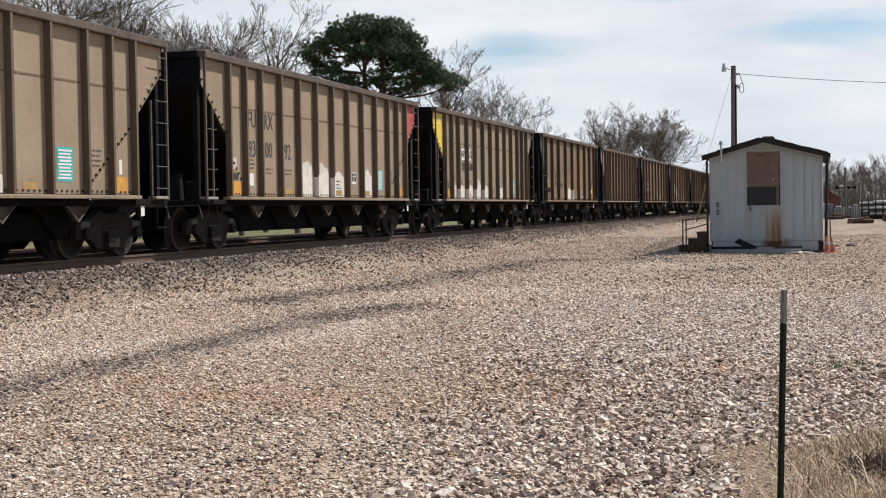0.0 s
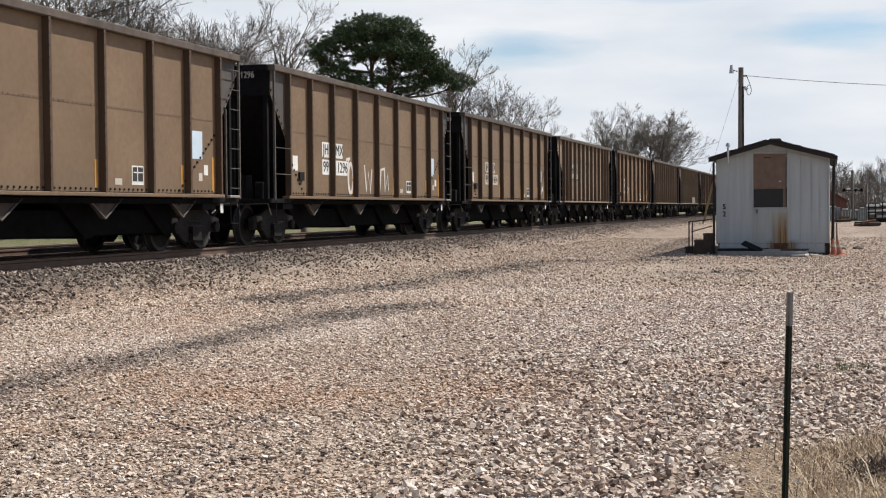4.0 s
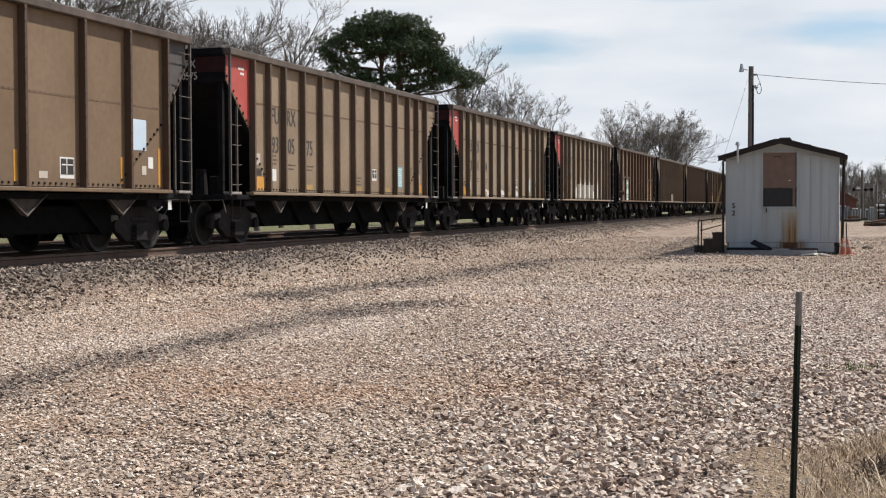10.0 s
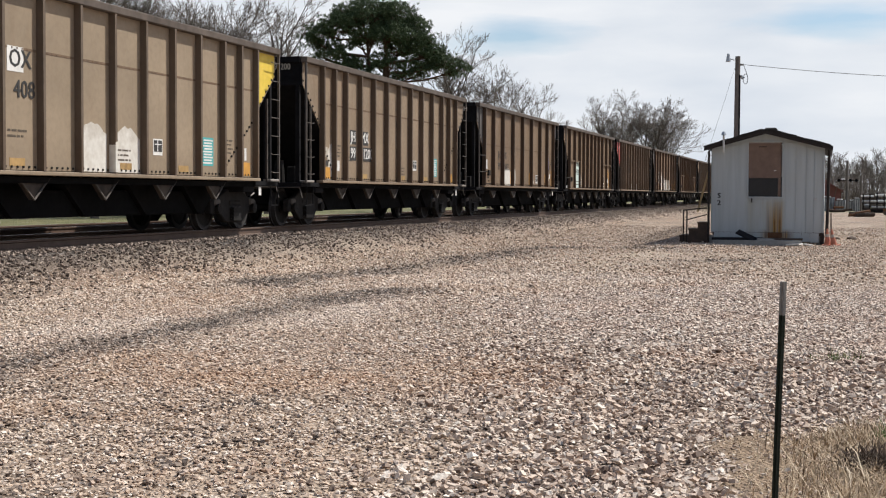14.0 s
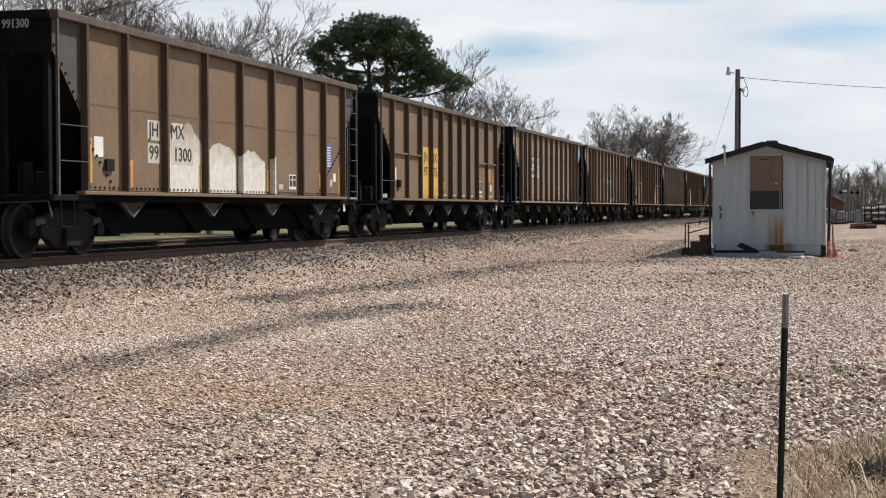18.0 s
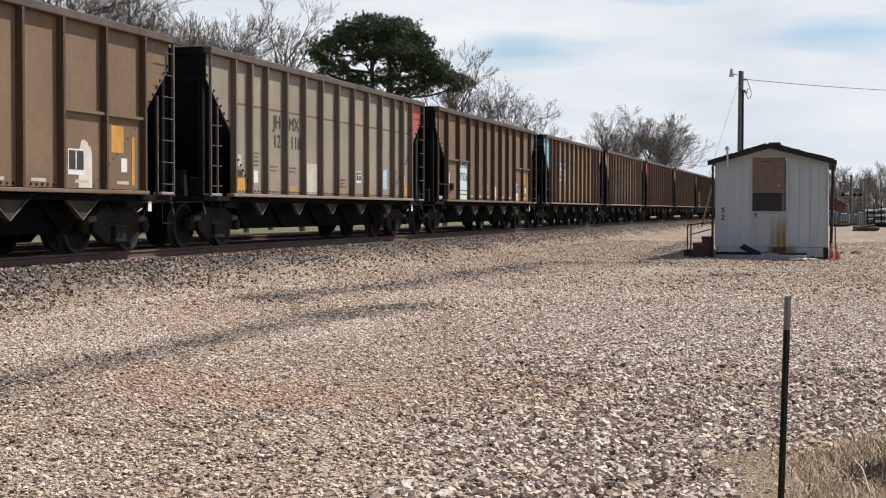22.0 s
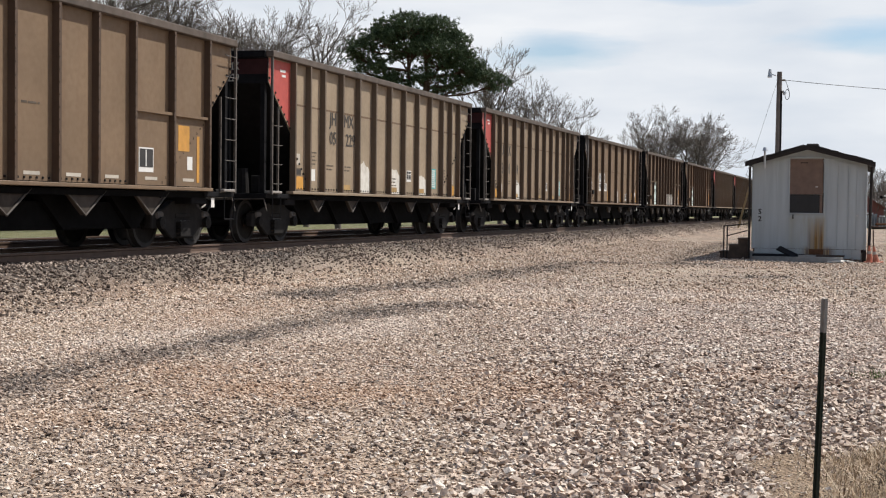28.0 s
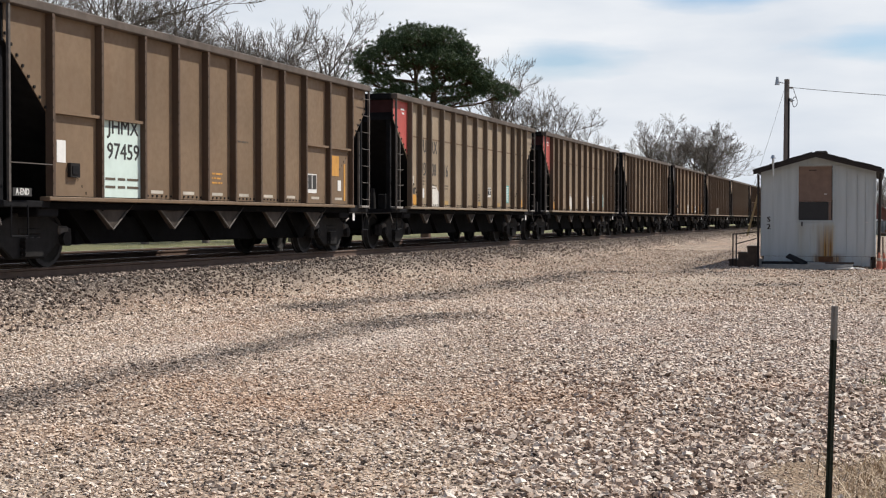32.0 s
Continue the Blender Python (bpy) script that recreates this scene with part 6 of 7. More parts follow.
class Limbs:
    """Collects tapering pieces of branches as one mesh."""

    def __init__(self, sides):
        self.sides, self.seg = sides, []

    def add(self, a, b, r0, r1):
        self.seg.append((*a, *b, r0, r1))

    def mesh(self, name, mat, parent, label=""):
        s = np.array(self.seg, float)
        a, b, r0, r1 = s[:, :3], s[:, 3:6], s[:, 6], s[:, 7]
        d = b - a
        d /= np.linalg.norm(d, axis=1, keepdims=True) + 1e-9
        ref = np.where(np.abs(d[:, 2:3]) < 0.9, [[0, 0, 1.0]], [[1.0, 0, 0]])
        u = np.cross(d, ref)
        u /= np.linalg.norm(u, axis=1, keepdims=True)
        v = np.cross(d, u)
        k = self.sides
        ang = np.arange(k) * math.tau / k
        ring = u[:, None, :] * np.cos(ang)[None, :, None] + v[:, None, :] * np.sin(ang)[None, :, None]
        verts = np.concatenate([a[:, None] + ring * r0[:, None, None], b[:, None] + ring * r1[:, None, None]], 1)
        base = np.arange(len(s))[:, None] * 2 * k
        i = np.arange(k)
        quad = np.stack([i, (i + 1) % k, (i + 1) % k + k, i + k], -1)
        faces = (base[:, :, None] + quad[None]).reshape(-1, 4)
        ob = mesh_from(name, verts.reshape(-1, 3), faces, mat, None, True)
        ob.parent = parent
        if label:
            ob["label"] = label
        return ob


def grow(rng, big, fine, p, d, length, r, depth, shape):
    """One branch, bending as it goes, with its side branches."""
    n = 5 if depth < 2 else (4 if depth < 4 else 3)
    p, d = Vector(p), Vector(d).normalized()
    kids = shape["kids"][depth] if depth < len(shape["kids"]) else 0
    at = sorted(rng.uniform(0.30 if depth else 0.34, 0.98) for _ in range(kids))
    pieces = []
    for k in range(n):
        wob = Vector((rng.gauss(0, 1), rng.gauss(0, 1), rng.gauss(0, 1))) * (0.06 if depth == 0 else 0.13)
        d = (d + wob + Vector((0, 0, shape["lift"] * (0.3 if depth else 0)))).normalized()
        q = p + d * (length / n)
        r1 = max(r * (1 - 0.72 * (k + 1) / n), shape["thin"])
        r0 = max(r * (1 - 0.72 * k / n), shape["thin"] * 1.15)
        (big if depth < 3 else fine).add(p, q, r0, r1)
        pieces.append((p, q, d, r0))
        p = q
    for u in at:
        a, b, dd, rr = pieces[min(n - 1, int(u * n))]
        f = u * n - int(u * n)
        q = a.lerp(b, f)
        side = dd.cross(Vector((rng.gauss(0, 1), rng.gauss(0, 1), rng.gauss(0, 1)))).normalized()
        ang = radians(rng.uniform(*shape["angle"]))
        nd = dd * math.cos(ang) + side * math.sin(ang)
        if nd.z < -0.1 and depth < 3:
            nd.z *= -0.4
        grow(rng, big, fine, q, nd, length * rng.uniform(*shape["short"]) * (1.15 - 0.45 * u), rr * 0.62, depth + 1, shape)
    if depth and depth < 4:
        a, b, dd, rr = pieces[-1]
        grow(rng, big, fine, b, dd, length * 0.32, rr * 0.5, max(depth + 1, 3), shape)


def bare_tree(seed, height, label, kids=(9, 6, 5, 4), angle=(22, 50), short=(0.46, 0.70), stem=0.62, thin=0.011):
    rng = random.Random(seed)
    tree = empty("bare_tree")
    tagged(tree, label, "tree", "bare trees behind the track")
    big, fine = Limbs(6), Limbs(3)
    shape = dict(kids=list(kids), lift=0.17, thin=thin, angle=angle, short=short)
    grow(rng, big, fine, (0, 0, -0.1), (rng.gauss(0, 0.04), rng.gauss(0, 0.04), 1), height * stem, height * 0.0155, 0, shape)
    reach = max(q[5] for q in fine.seg)
    for l in (big, fine):
        l.seg = [tuple(v * height / reach for v in q[:6]) + q[6:] for q in l.seg]
    big.mesh("trunk", M_BARK, tree)
    fine.mesh("crown", M_TWIG, tree, "leafless crown of fine twigs")
    return tree


def place_trees():
    wide = bare_tree(11, 16.0, "tall leafless hardwood tree with a wide grey crown")
    tall = bare_tree(23, 16.0, "tall leafless tree with upswept grey branches", (9, 6, 5, 4), (20, 48))
    slim = bare_tree(37, 13.0, "slim leafless tree with fine pale twigs", (11, 6, 5, 4), (22, 48), (0.34, 0.54), 0.74, 0.008)
    low = bare_tree(41, 11.0, "rounded leafless tree with dense fine twigs", (10, 7, 5, 4), (28, 60), (0.44, 0.66), 0.55, 0.009)
    far_a = bare_tree(52, 9.0, "distant leafless tree at the edge of the woods", (8, 6, 4), (24, 50), (0.44, 0.66), 0.6, 0.015)
    far_b = bare_tree(58, 9.0, "distant slender leafless tree of the woods", (8, 5, 4), (18, 42), (0.44, 0.66), 0.66, 0.015)
    rng = random.Random(77)

    def put(tree, ratio, y, height, base, first=False):
        s = height / base
        m = pose(ratio * y, y, 0, 0, 0, rng.uniform(0, 360)) @ Matrix.Diagonal((s, s, s, 1))
        if first:
            tree.matrix_basis = m
            return tree
        t = copy_thing(tree, Matrix.Identity(4))
        t.matrix_basis = m
        return t

    put(wide, -0.640, 66, 17.5, 16, True)
    put(tall, -0.575, 70, 16.5, 16, True)
    put(slim, -0.398, 84, 15.8, 13, True)
    put(low, -0.150, 168, 11.0, 11, True)
    put(far_a, -0.05, 190, 7.6, 9, True)
    put(far_b, -0.02, 200, 7.8, 9, True)
    for tree, ratio, y, h, base in (
            (tall, -0.72, 60, 17.0, 16), (wide, -0.69, 74, 17.5, 16), (low, -0.665, 88, 15.5, 11), (wide, -0.605, 82, 16.5, 16), (slim, -0.545, 78, 14.5, 13),
            (wide, -0.52, 74, 14.4, 16), (low, -0.49, 86, 14.0, 11), (tall, -0.475, 78, 14.4, 16), (wide, -0.445, 80, 13.6, 16), (slim, -0.425, 92, 14.0, 13),
            (low, -0.40, 104, 12.0, 11), (slim, -0.284, 108, 14.6, 13), (slim, -0.268, 112, 15.6, 13), 
            (slim, -0.247, 110, 12.4, 13), (wide, -0.233, 112, 12.6, 16), (slim, -0.222, 118, 11.2, 13),
            (slim, -0.164, 172, 13.6, 13), (tall, -0.152, 170, 14.4, 16), (slim, -0.157, 176, 14.4, 13), (slim, -0.146, 174, 13.4, 13), (low, -0.124, 168, 13.4, 11), (slim, -0.134, 178, 13.6, 13), (low, -0.121, 176, 14.0, 11), (low, -0.115, 180, 10.8, 11),
            (far_a, -0.19, 210, 8.0, 9), (far_a, -0.082, 230, 9.4, 9), (far_b, -0.07, 240, 9.0, 9), (far_a, -0.06, 230, 9.5, 9)):
        put(tree, ratio, y, h, base)
    # woods along the far side of the lot
    for k in range(52):
        put((far_a, far_b)[k % 2], -0.046 + 0.0024 * k + rng.uniform(-0.002, 0.002), rng.uniform(165, 225), rng.uniform(5.8, 7.9) * (0.95 if k % 5 else 1.1), 9)
    for k in range(10):
        put((far_a, far_b)[k % 2], 0.07 + 0.03 * k, rng.uniform(150, 220), rng.uniform(7, 9), 9)


place_trees()


def build_pine():
    rng = random.Random(15)
    tree = empty("pine_tree")
    tagged(tree, "tall pine tree with a clumpy dark green umbrella crown", "tree")
    # clumps of the crown: middle, radii, fullness
    lobes = [((0.1, 0.0, 12.45), (1.75, 1.9, 1.10), 1.0), ((1.6, 0.3, 12.2), (1.45, 1.7, 1.15), 1.0), ((-1.15, 0.2, 12.45), (1.20, 1.5, 0.90), 1.0), ((-1.7, -0.3, 11.75), (1.0, 1.2, 0.80), 0.9),
             ((2.6, 0.0, 11.25), (1.15, 1.5, 0.95), 1.0), ((1.2, -0.9, 11.2), (1.5, 1.2, 0.70), 0.8), ((2.0, 0.5, 10.45), (1.35, 1.4, 0.60), 0.9), ((-0.5, 0.9, 10.9), (1.0, 1.1, 0.45), 0.6),
             ((-3.0, 0.0, 11.4), (1.0, 1.1, 0.65), 0.75), ((-3.65, 0.2, 10.9), (0.55, 0.7, 0.45), 0.75), ((-2.1, -0.2, 10.1), (0.90, 1.0, 0.42), 0.75), ((-3.15, 0.1, 10.0), (0.60, 0.7, 0.28), 0.7), ((-1.2, 0.0, 9.65), (0.8, 0.9, 0.35), 0.7),
             ((3.4, -0.2, 10.8), (0.70, 0.9, 0.70), 0.9), ((4.75, 0.2, 9.65), (0.90, 1.0, 0.62), 1.0), ((5.6, 0.0, 9.15), (0.55, 0.7, 0.58), 1.0), ((3.9, -0.1, 9.35), (0.85, 0.9, 0.45), 0.8), ((2.9, 0.3, 9.35), (0.8, 0.9, 0.40), 0.7), ((0.4, 0.6, 9.75), (1.3, 1.2, 0.40), 0.55), ((1.4, -0.2, 9.4), (1.2, 1.2, 0.38), 0.6), ((0.2, -0.4, 11.2), (1.5, 1.3, 0.50), 0.8), ((-2.6, 0.4, 10.6), (1.2, 1.1, 0.55), 0.7), ((-1.9, 0.2, 9.35), (1.2, 1.0, 0.35), 0.7), ((-0.6, -0.2, 9.1), (1.3, 1.0, 0.32), 0.5), ((3.6, 0.2, 10.1), (1.1, 1.0, 0.62), 1.0), ((4.1, -0.2, 10.3), (0.7, 0.8, 0.4), 0.8), ((-2.3, 0.1, 12.1), (0.8, 0.9, 0.5), 0.8), ((-1.5, 0.0, 8.75), (1.7, 1.2, 0.35), 0.45), ((0.8, 0.1, 8.6), (1.6, 1.2, 0.35), 0.4), ((2.7, 0.0, 8.75), (1.3, 1.0, 0.30), 0.5), ((3.0, 0.2, 12.0), (0.7, 0.9, 0.55), 0.8)]
    big, fine = Limbs(7), Limbs(5)
    low = Vector((0.6, 0, -0.1))
    fork = Vector((0.65, 0, 6.8))
    big.add(low, low.lerp(fork, 0.5), 0.34, 0.30)
    big.add(low.lerp(fork, 0.5), fork, 0.30, 0.26)
    stems = []
    for pts, r in (([(0.65, 0, 6.8), (0.15, 0.1, 8.2), (0.0, 0.1, 9.4), (-0.05, 0.0, 10.6), (-0.25, 0.1, 11.6), (-0.5, 0.2, 12.6)], 0.17),
                   ([(0.65, 0, 6.8), (0.95, -0.1, 8.3), (1.15, -0.1, 9.6), (1.05, 0.0, 10.8), (1.3, 0.1, 11.8), (1.5, 0.2, 12.7)], 0.21)):
        pts = [Vector(p) for p in pts]
        for k, (p, q) in enumerate(zip(pts, pts[1:])):
            big.add(p, q, r * (1 - 0.15 * k), r * (1 - 0.15 * (k + 1)))
            stems += [p.lerp(q, 0.5), q]
    tufts = []
    for (cx, cy, cz), (rx, ry, rz), full in lobes:
        mid = Vector((cx, cy, cz))
        base = min(stems, key=lambda q: abs((mid - q).length - 1.2) + 0.8 * max(0, q.z - cz + 0.5))
        bend = base.lerp(mid, 0.55) + Vector((0, 0, -0.22))
        fine.add(base, bend, 0.085, 0.06)
        fine.add(bend, mid, 0.06, 0.03)
        for _ in range(int(23 * full * (rx * ry + rx * rz + ry * rz) / 1.5)):
            while True:
                u = Vector((rng.gauss(0, 1), rng.gauss(0, 1), rng.gauss(0, 1))).normalized()
                if u.z > -0.6:
                    break
            f = rng.uniform(0.25, 1.12) ** 0.5
            c = Vector((cx + rx * f * u.x, cy + ry * f * u.y, cz + rz * f * u.z))
            fine.add(bend.lerp(mid, rng.random()), c, 0.022, 0.009)
            # each twig carries a cushion of needle tufts
            for _ in range(rng.randint(6, 10)):
                d = Vector((rng.gauss(0, 0.20), rng.gauss(0, 0.20), rng.gauss(0.04, 0.11)))
                tufts.append((c + d, (d + u * 0.15).normalized()))
    big.mesh("trunk", M_PINEBARK, tree)
    fine.mesh("limb", M_PINEBARK, tree)
    at = np.array([tuple(p) for p, _ in tufts])
    way = np.array([tuple(u) for _, u in tufts])
    g = np.random.default_rng(8)
    puff = 24
    p = np.repeat(at, puff, 0) + g.normal(0, 0.03, (len(at) * puff, 3))
    d = g.normal(0, 1, p.shape) + np.repeat(way, puff, 0) * 0.6 + np.array([0, 0, 0.3])
    d /= np.linalg.norm(d, axis=1, keepdims=True)
    w = np.cross(d, g.normal(0, 1, p.shape))
    w *= (g.uniform(0.010, 0.018, len(p)) / np.linalg.norm(w, axis=1))[:, None]
    tip = p + d * g.uniform(0.10, 0.22, (len(p), 1))
    crown = mesh_from("crown", np.stack([p - w, p + w, tip], 1).reshape(-1, 3), np.arange(len(p) * 3).reshape(-1, 3), M_NEEDLE)
    crown.parent = tree
    crown["label"] = "dark green needle crown of many cushions with gaps"
    return tree


pine = build_pine()
pine.matrix_basis = pose(-28.0, 82.0, 0.0, 0, 0, 16)


# ------------------------------------------------------------------ crossing and clutter beyond the lot
M_REDWALL = plain("rust_red_metal_wall", (0.21, 0.082, 0.072), 0.8, 0.0, 0.3, 1.5)
M_SIGN = plain("white_sign_sheet", (0.75, 0.75, 0.73), 0.5, 0.0, 0.1, 4.0)


def build_crossing(at):
    mast = empty("crossing_signal")
    tagged(mast, "grey crossing signal mast with white crossbuck and dark lamps", "crossing signal")
    part("mast", rod(bmesh.new(), (0, 0, 0), (0, 0, 5.2), 0.15, 10, 0.12), M_GREYWOOD, mast)
    arm = part("lamp_arm", boxed(-0.95, 0.95, -0.05, 0.05, 3.22, 3.30), M_FASCIA, mast)
    for x in (-0.78, 0.30, 0.85):
        lamp = part("lamp", rod(bmesh.new(), (x, -0.10, 3.26), (x, 0.1, 3.26), 0.15, 14), M_FASCIA, arm)
        part("lamp_hood", rod(bmesh.new(), (x, -0.26, 3.30), (x, -0.10, 3.30), 0.13, 14), M_TAR, lamp)
    part("bell_box", boxed(-0.55, -0.18, -0.2, 0.1, 3.34, 3.48, 0.02), M_SIGN, arm)
    for a in (21, -21):
        o = part("crossbuck_blade", boxed(-0.07, 0.07, -0.10, -0.07, -0.52, 0.52, 0.005), M_SIGN, mast)
        o.matrix_basis = pose(0.50, -0.04 * (a > 0), 4.42, 0, a, 0)
    part("sign_bracket", boxed(0.1, 0.50, -0.06, -0.02, 4.40, 4.45), M_GALV, mast)
    mast.matrix_basis = pose(*at)


build_crossing((1.2, 140.0, -0.3))
tagged(part("utility_post", rod(bmesh.new(), (2.43, 135, -0.2), (2.43, 135, 3.4), 0.10, 8), M_GREYWOOD), "weathered grey wooden post beyond the lot", "post")


def build_brush():
    """Tangled undergrowth that closes the foot of the far woods."""
    rng = random.Random(31)
    l = Limbs(3)
    for _ in range(5200):
        y = rng.uniform(150, 215)
        p = Vector((y * rng.uniform(-0.055, 0.40), y, 0))
        d = Vector((rng.gauss(0, 0.25), rng.gauss(0, 0.25), 1)).normalized()
        step = rng.uniform(0.5, 1.6)
        for k in range(3):
            q = p + d * step
            l.add(p, q, 0.05 - 0.012 * k, 0.038 - 0.012 * k)
            if k:
                e = Vector((rng.gauss(0, 1), rng.gauss(0, 1), rng.uniform(0.2, 1))).normalized()
                l.add(q, q + e * step * 0.9, 0.02, 0.01)
            p, d = q, (d + Vector((rng.gauss(0, 0.25), rng.gauss(0, 0.25), 0))).normalized()
    ob = l.mesh("undergrowth", M_BARK, None)
    tagged(ob, "tangled leafless undergrowth at the foot of the woods", "undergrowth", kind="stuff")


build_brush()


def build_barn():
    barn = empty("red_outbuilding")
    tagged(barn, "rust-red metal outbuilding with a low gable beyond the lot", "building")
    part("wall", prism(bmesh.new(), [(-6, 0), (1.0, 0), (1.0, 2.1), (-0.9, 3.5), (-2.5, 3.9), (-6, 2.1)], 0, 6, "Y"), M_REDWALL, barn)
    for (x0, z0), (x1, z1) in (((1.25, 2.0), (-2.5, 4.0)), ((-6.25, 2.0), (-2.5, 4.0))):
        bm = bmesh.new()
        v = [bm.verts.new((x, y, z + d)) for y in (-0.3, 6.3) for x, z in ((x0, z0), (x1, z1)) for d in (0.0, 0.10)]
        for f in ((0, 1, 3, 2), (4, 6, 7, 5), (0, 4, 5, 1), (2, 3, 7, 6), (0, 2, 6, 4), (1, 5, 7, 3)):
            bm.faces.new([v[k] for k in f])
        bmesh.ops.recalc_face_normals(bm, faces=bm.faces[:])
        part("roof_slope", bm, M_REDWALL, barn)
    part("door", boxed(-3.5, -1.9, -0.05, 0, 0, 2.1), M_FASCIA, barn)
    barn.matrix_basis = pose(-0.3, 150, -0.1)


build_barn()
M_SCRAP = plain("grey_weathered_sheet_metal", (0.26, 0.27, 0.28), 0.6, 0.3, 0.55, 2.2, 0.3)


def build_rack():
    """A dark steel rack that carries pale pipes, parked at the far side of the lot."""
    rack = empty("pipe_rack")
    tagged(rack, "dark steel rack stacked with pale pipes beyond the lot", "pipe rack")
    for x in (0.0, 0.55, 1.15, 1.75, 2.25):
        for y in (0, 1.2):
            part("upright", boxed(x - 0.05, x + 0.05, y - 0.05, y + 0.05, 0, 1.62 if x != 1.15 else 1.8), M_TAR, rack)
    for z in (0.35, 0.85, 1.3):
        part("crossbar", boxed(-0.1, 2.35, -0.07, -0.02, z - 0.05, z + 0.05), M_FASCIA, rack)
    for k, (z, x0, x1, r) in enumerate(((0.52, 0.7, 2.3, 0.09), (1.02, -0.1, 2.4, 0.08), (1.05, 1.2, 2.2, 0.11), (1.47, -0.2, 0.9, 0.09), (1.56, 1.0, 2.5, 0.10), (0.62, 0.1, 0.6, 0.2))):
        part("pipe", rod(bmesh.new(), (x0, 0.25 + 0.12 * k, z), (x1, 0.25 + 0.12 * k, z), r, 10), M_SIGN if k != 5 else M_SCRAP, rack)
    part("axle_beam", boxed(0.1, 2.2, 0.3, 0.9, 0.02, 0.32, 0.03), M_TAR, rack)
    rack.matrix_basis = pose(2.45, 126, 0)


build_rack()


def build_scrap(at, w, h, seed, label):
    """A dented bin of sheet metal with uneven lids and ribs."""
    rng = random.Random(seed)
    bin_ = empty("scrap_bin")
    tagged(bin_, label, "scrap bin", "scrap at the far side of the lot")
    part("body", prism(bmesh.new(), [(-w / 2, 0), (w / 2, 0), (w / 2 + 0.08, h), (-w / 2 - 0.06, h * 0.93)], 0, 0.9, "Y"), M_SCRAP, bin_)
    for k in range(3):
        x = -w / 2 + w * (k + 0.5) / 3
        part("rib", boxed(x - 0.03, x + 0.03, -0.05, 0, 0.05, h * 0.9), M_GALV, bin_)
    part("lid", boxed(-w * 0.4, w * 0.2, 0.1, 0.8, h, h + rng.uniform(0.06, 0.16), 0.02), M_SIGN, bin_)
    bin_.matrix_basis = pose(*at, 0, 0, rng.uniform(-12, 12))


for k, (x, y, w, h) in enumerate(((-0.45, 139, 0.9, 1.35), (0.55, 137.5, 0.8, 1.1), (1.75, 138, 0.8, 1.0), (2.15, 136.6, 0.6, 1.25), (-1.6, 139.5, 1.1, 1.2), (5.6, 136, 1.2, 1.3), (6.9, 137, 0.9, 1.6))):
    build_scrap((x, y, 0), w, h, 40 + k, "dented grey sheet-metal scrap bin")


def build_clutter():
    rng = random.Random(9)
    # heaps of old ties and rails
    for x0, x1, y, count, high in ((-0.4, 1.5, 130.5, 9, 0.5), (1.1, 2.9, 101.0, 8, 0.28), (3.5, 5.2, 105.0, 12, 0.75), (5.0, 7.4, 112.0, 10, 0.5)):
        for k in range(count):
            half = rng.uniform(0.35, 0.65)
            o = part("old_tie", boxed(-half, half, -0.11, 0.11, -0.09, 0.09, 0.02), M_TIE if k % 3 else M_RUST)
            tagged(o, "discarded creosoted railway tie in a low heap", "railway tie", "discarded ties")
            at = rng.uniform(x0 + half * 0.6, x1 - half * 0.6)
            o.matrix_basis = pose(at, y + rng.uniform(-0.5, 0.5), 0.08 + high * rng.random() * (1 - abs(2 * (at - x0) / (x1 - x0) - 1)), rng.uniform(-8, 8), rng.uniform(-9, 9), rng.uniform(-35, 35))
    for x, y, s in ((0.60, 48.6, 0.13), (0.66, 48.3, 0.09), (0.11, 48.6, 0.08), (0.95, 44.0, 0.05)):
        bm = bmesh.new()
        bmesh.ops.create_icosphere(bm, subdivisions=1, radius=s)
        for v in bm.verts:
            v.co = Vector((v.co.x * 1.5, v.co.y, max(v.co.z, -0.02) * 0.8)) * (1 + 0.3 * noise.noise(v.co * 9))
        o = part("dark_rock", bm, M_WOOD)
        tagged(o, "dark lump of rock lying on the gravel", "rock", "dark rocks on the lot")
        o.location = (x, y, 0.01)


build_clutter()


# ------------------------------------------------------------------ loose stones
def stone_material(name, stops, trail=True):
    n = Nodes(name, 0.9, 0, 0.2)
    c = n.ramp(n.island(), stops)
    c = n.mix(n.ramp(n.noise(70, 4), [(0.40, 0.0), (0.75, 0.6)]), c, (0.22, 0.165, 0.13))
    if trail:
        # reddish soil rubbed into the stones in broad patches
        c = n.mix(n.ramp(n.noise(0.55, 4, 0.6), [(0.52, 0.0), (0.70, 0.26)]), c, (0.46, 0.27, 0.17))
        c = n.mix(n.math("MULTIPLY", n.attr("ochre"), 0.55), c, (0.47, 0.28, 0.165))
        c = n.mix(n.math("MULTIPLY", n.attr("chalk"), 0.5), c, (0.74, 0.64, 0.56))
        c = n.mix(n.math("MULTIPLY", n.attr("trail"), 0.85), c, (0.085, 0.072, 0.066))
    n.bump(n.noise(110, 3), 0.5, 0.004)
    return n.done(c)


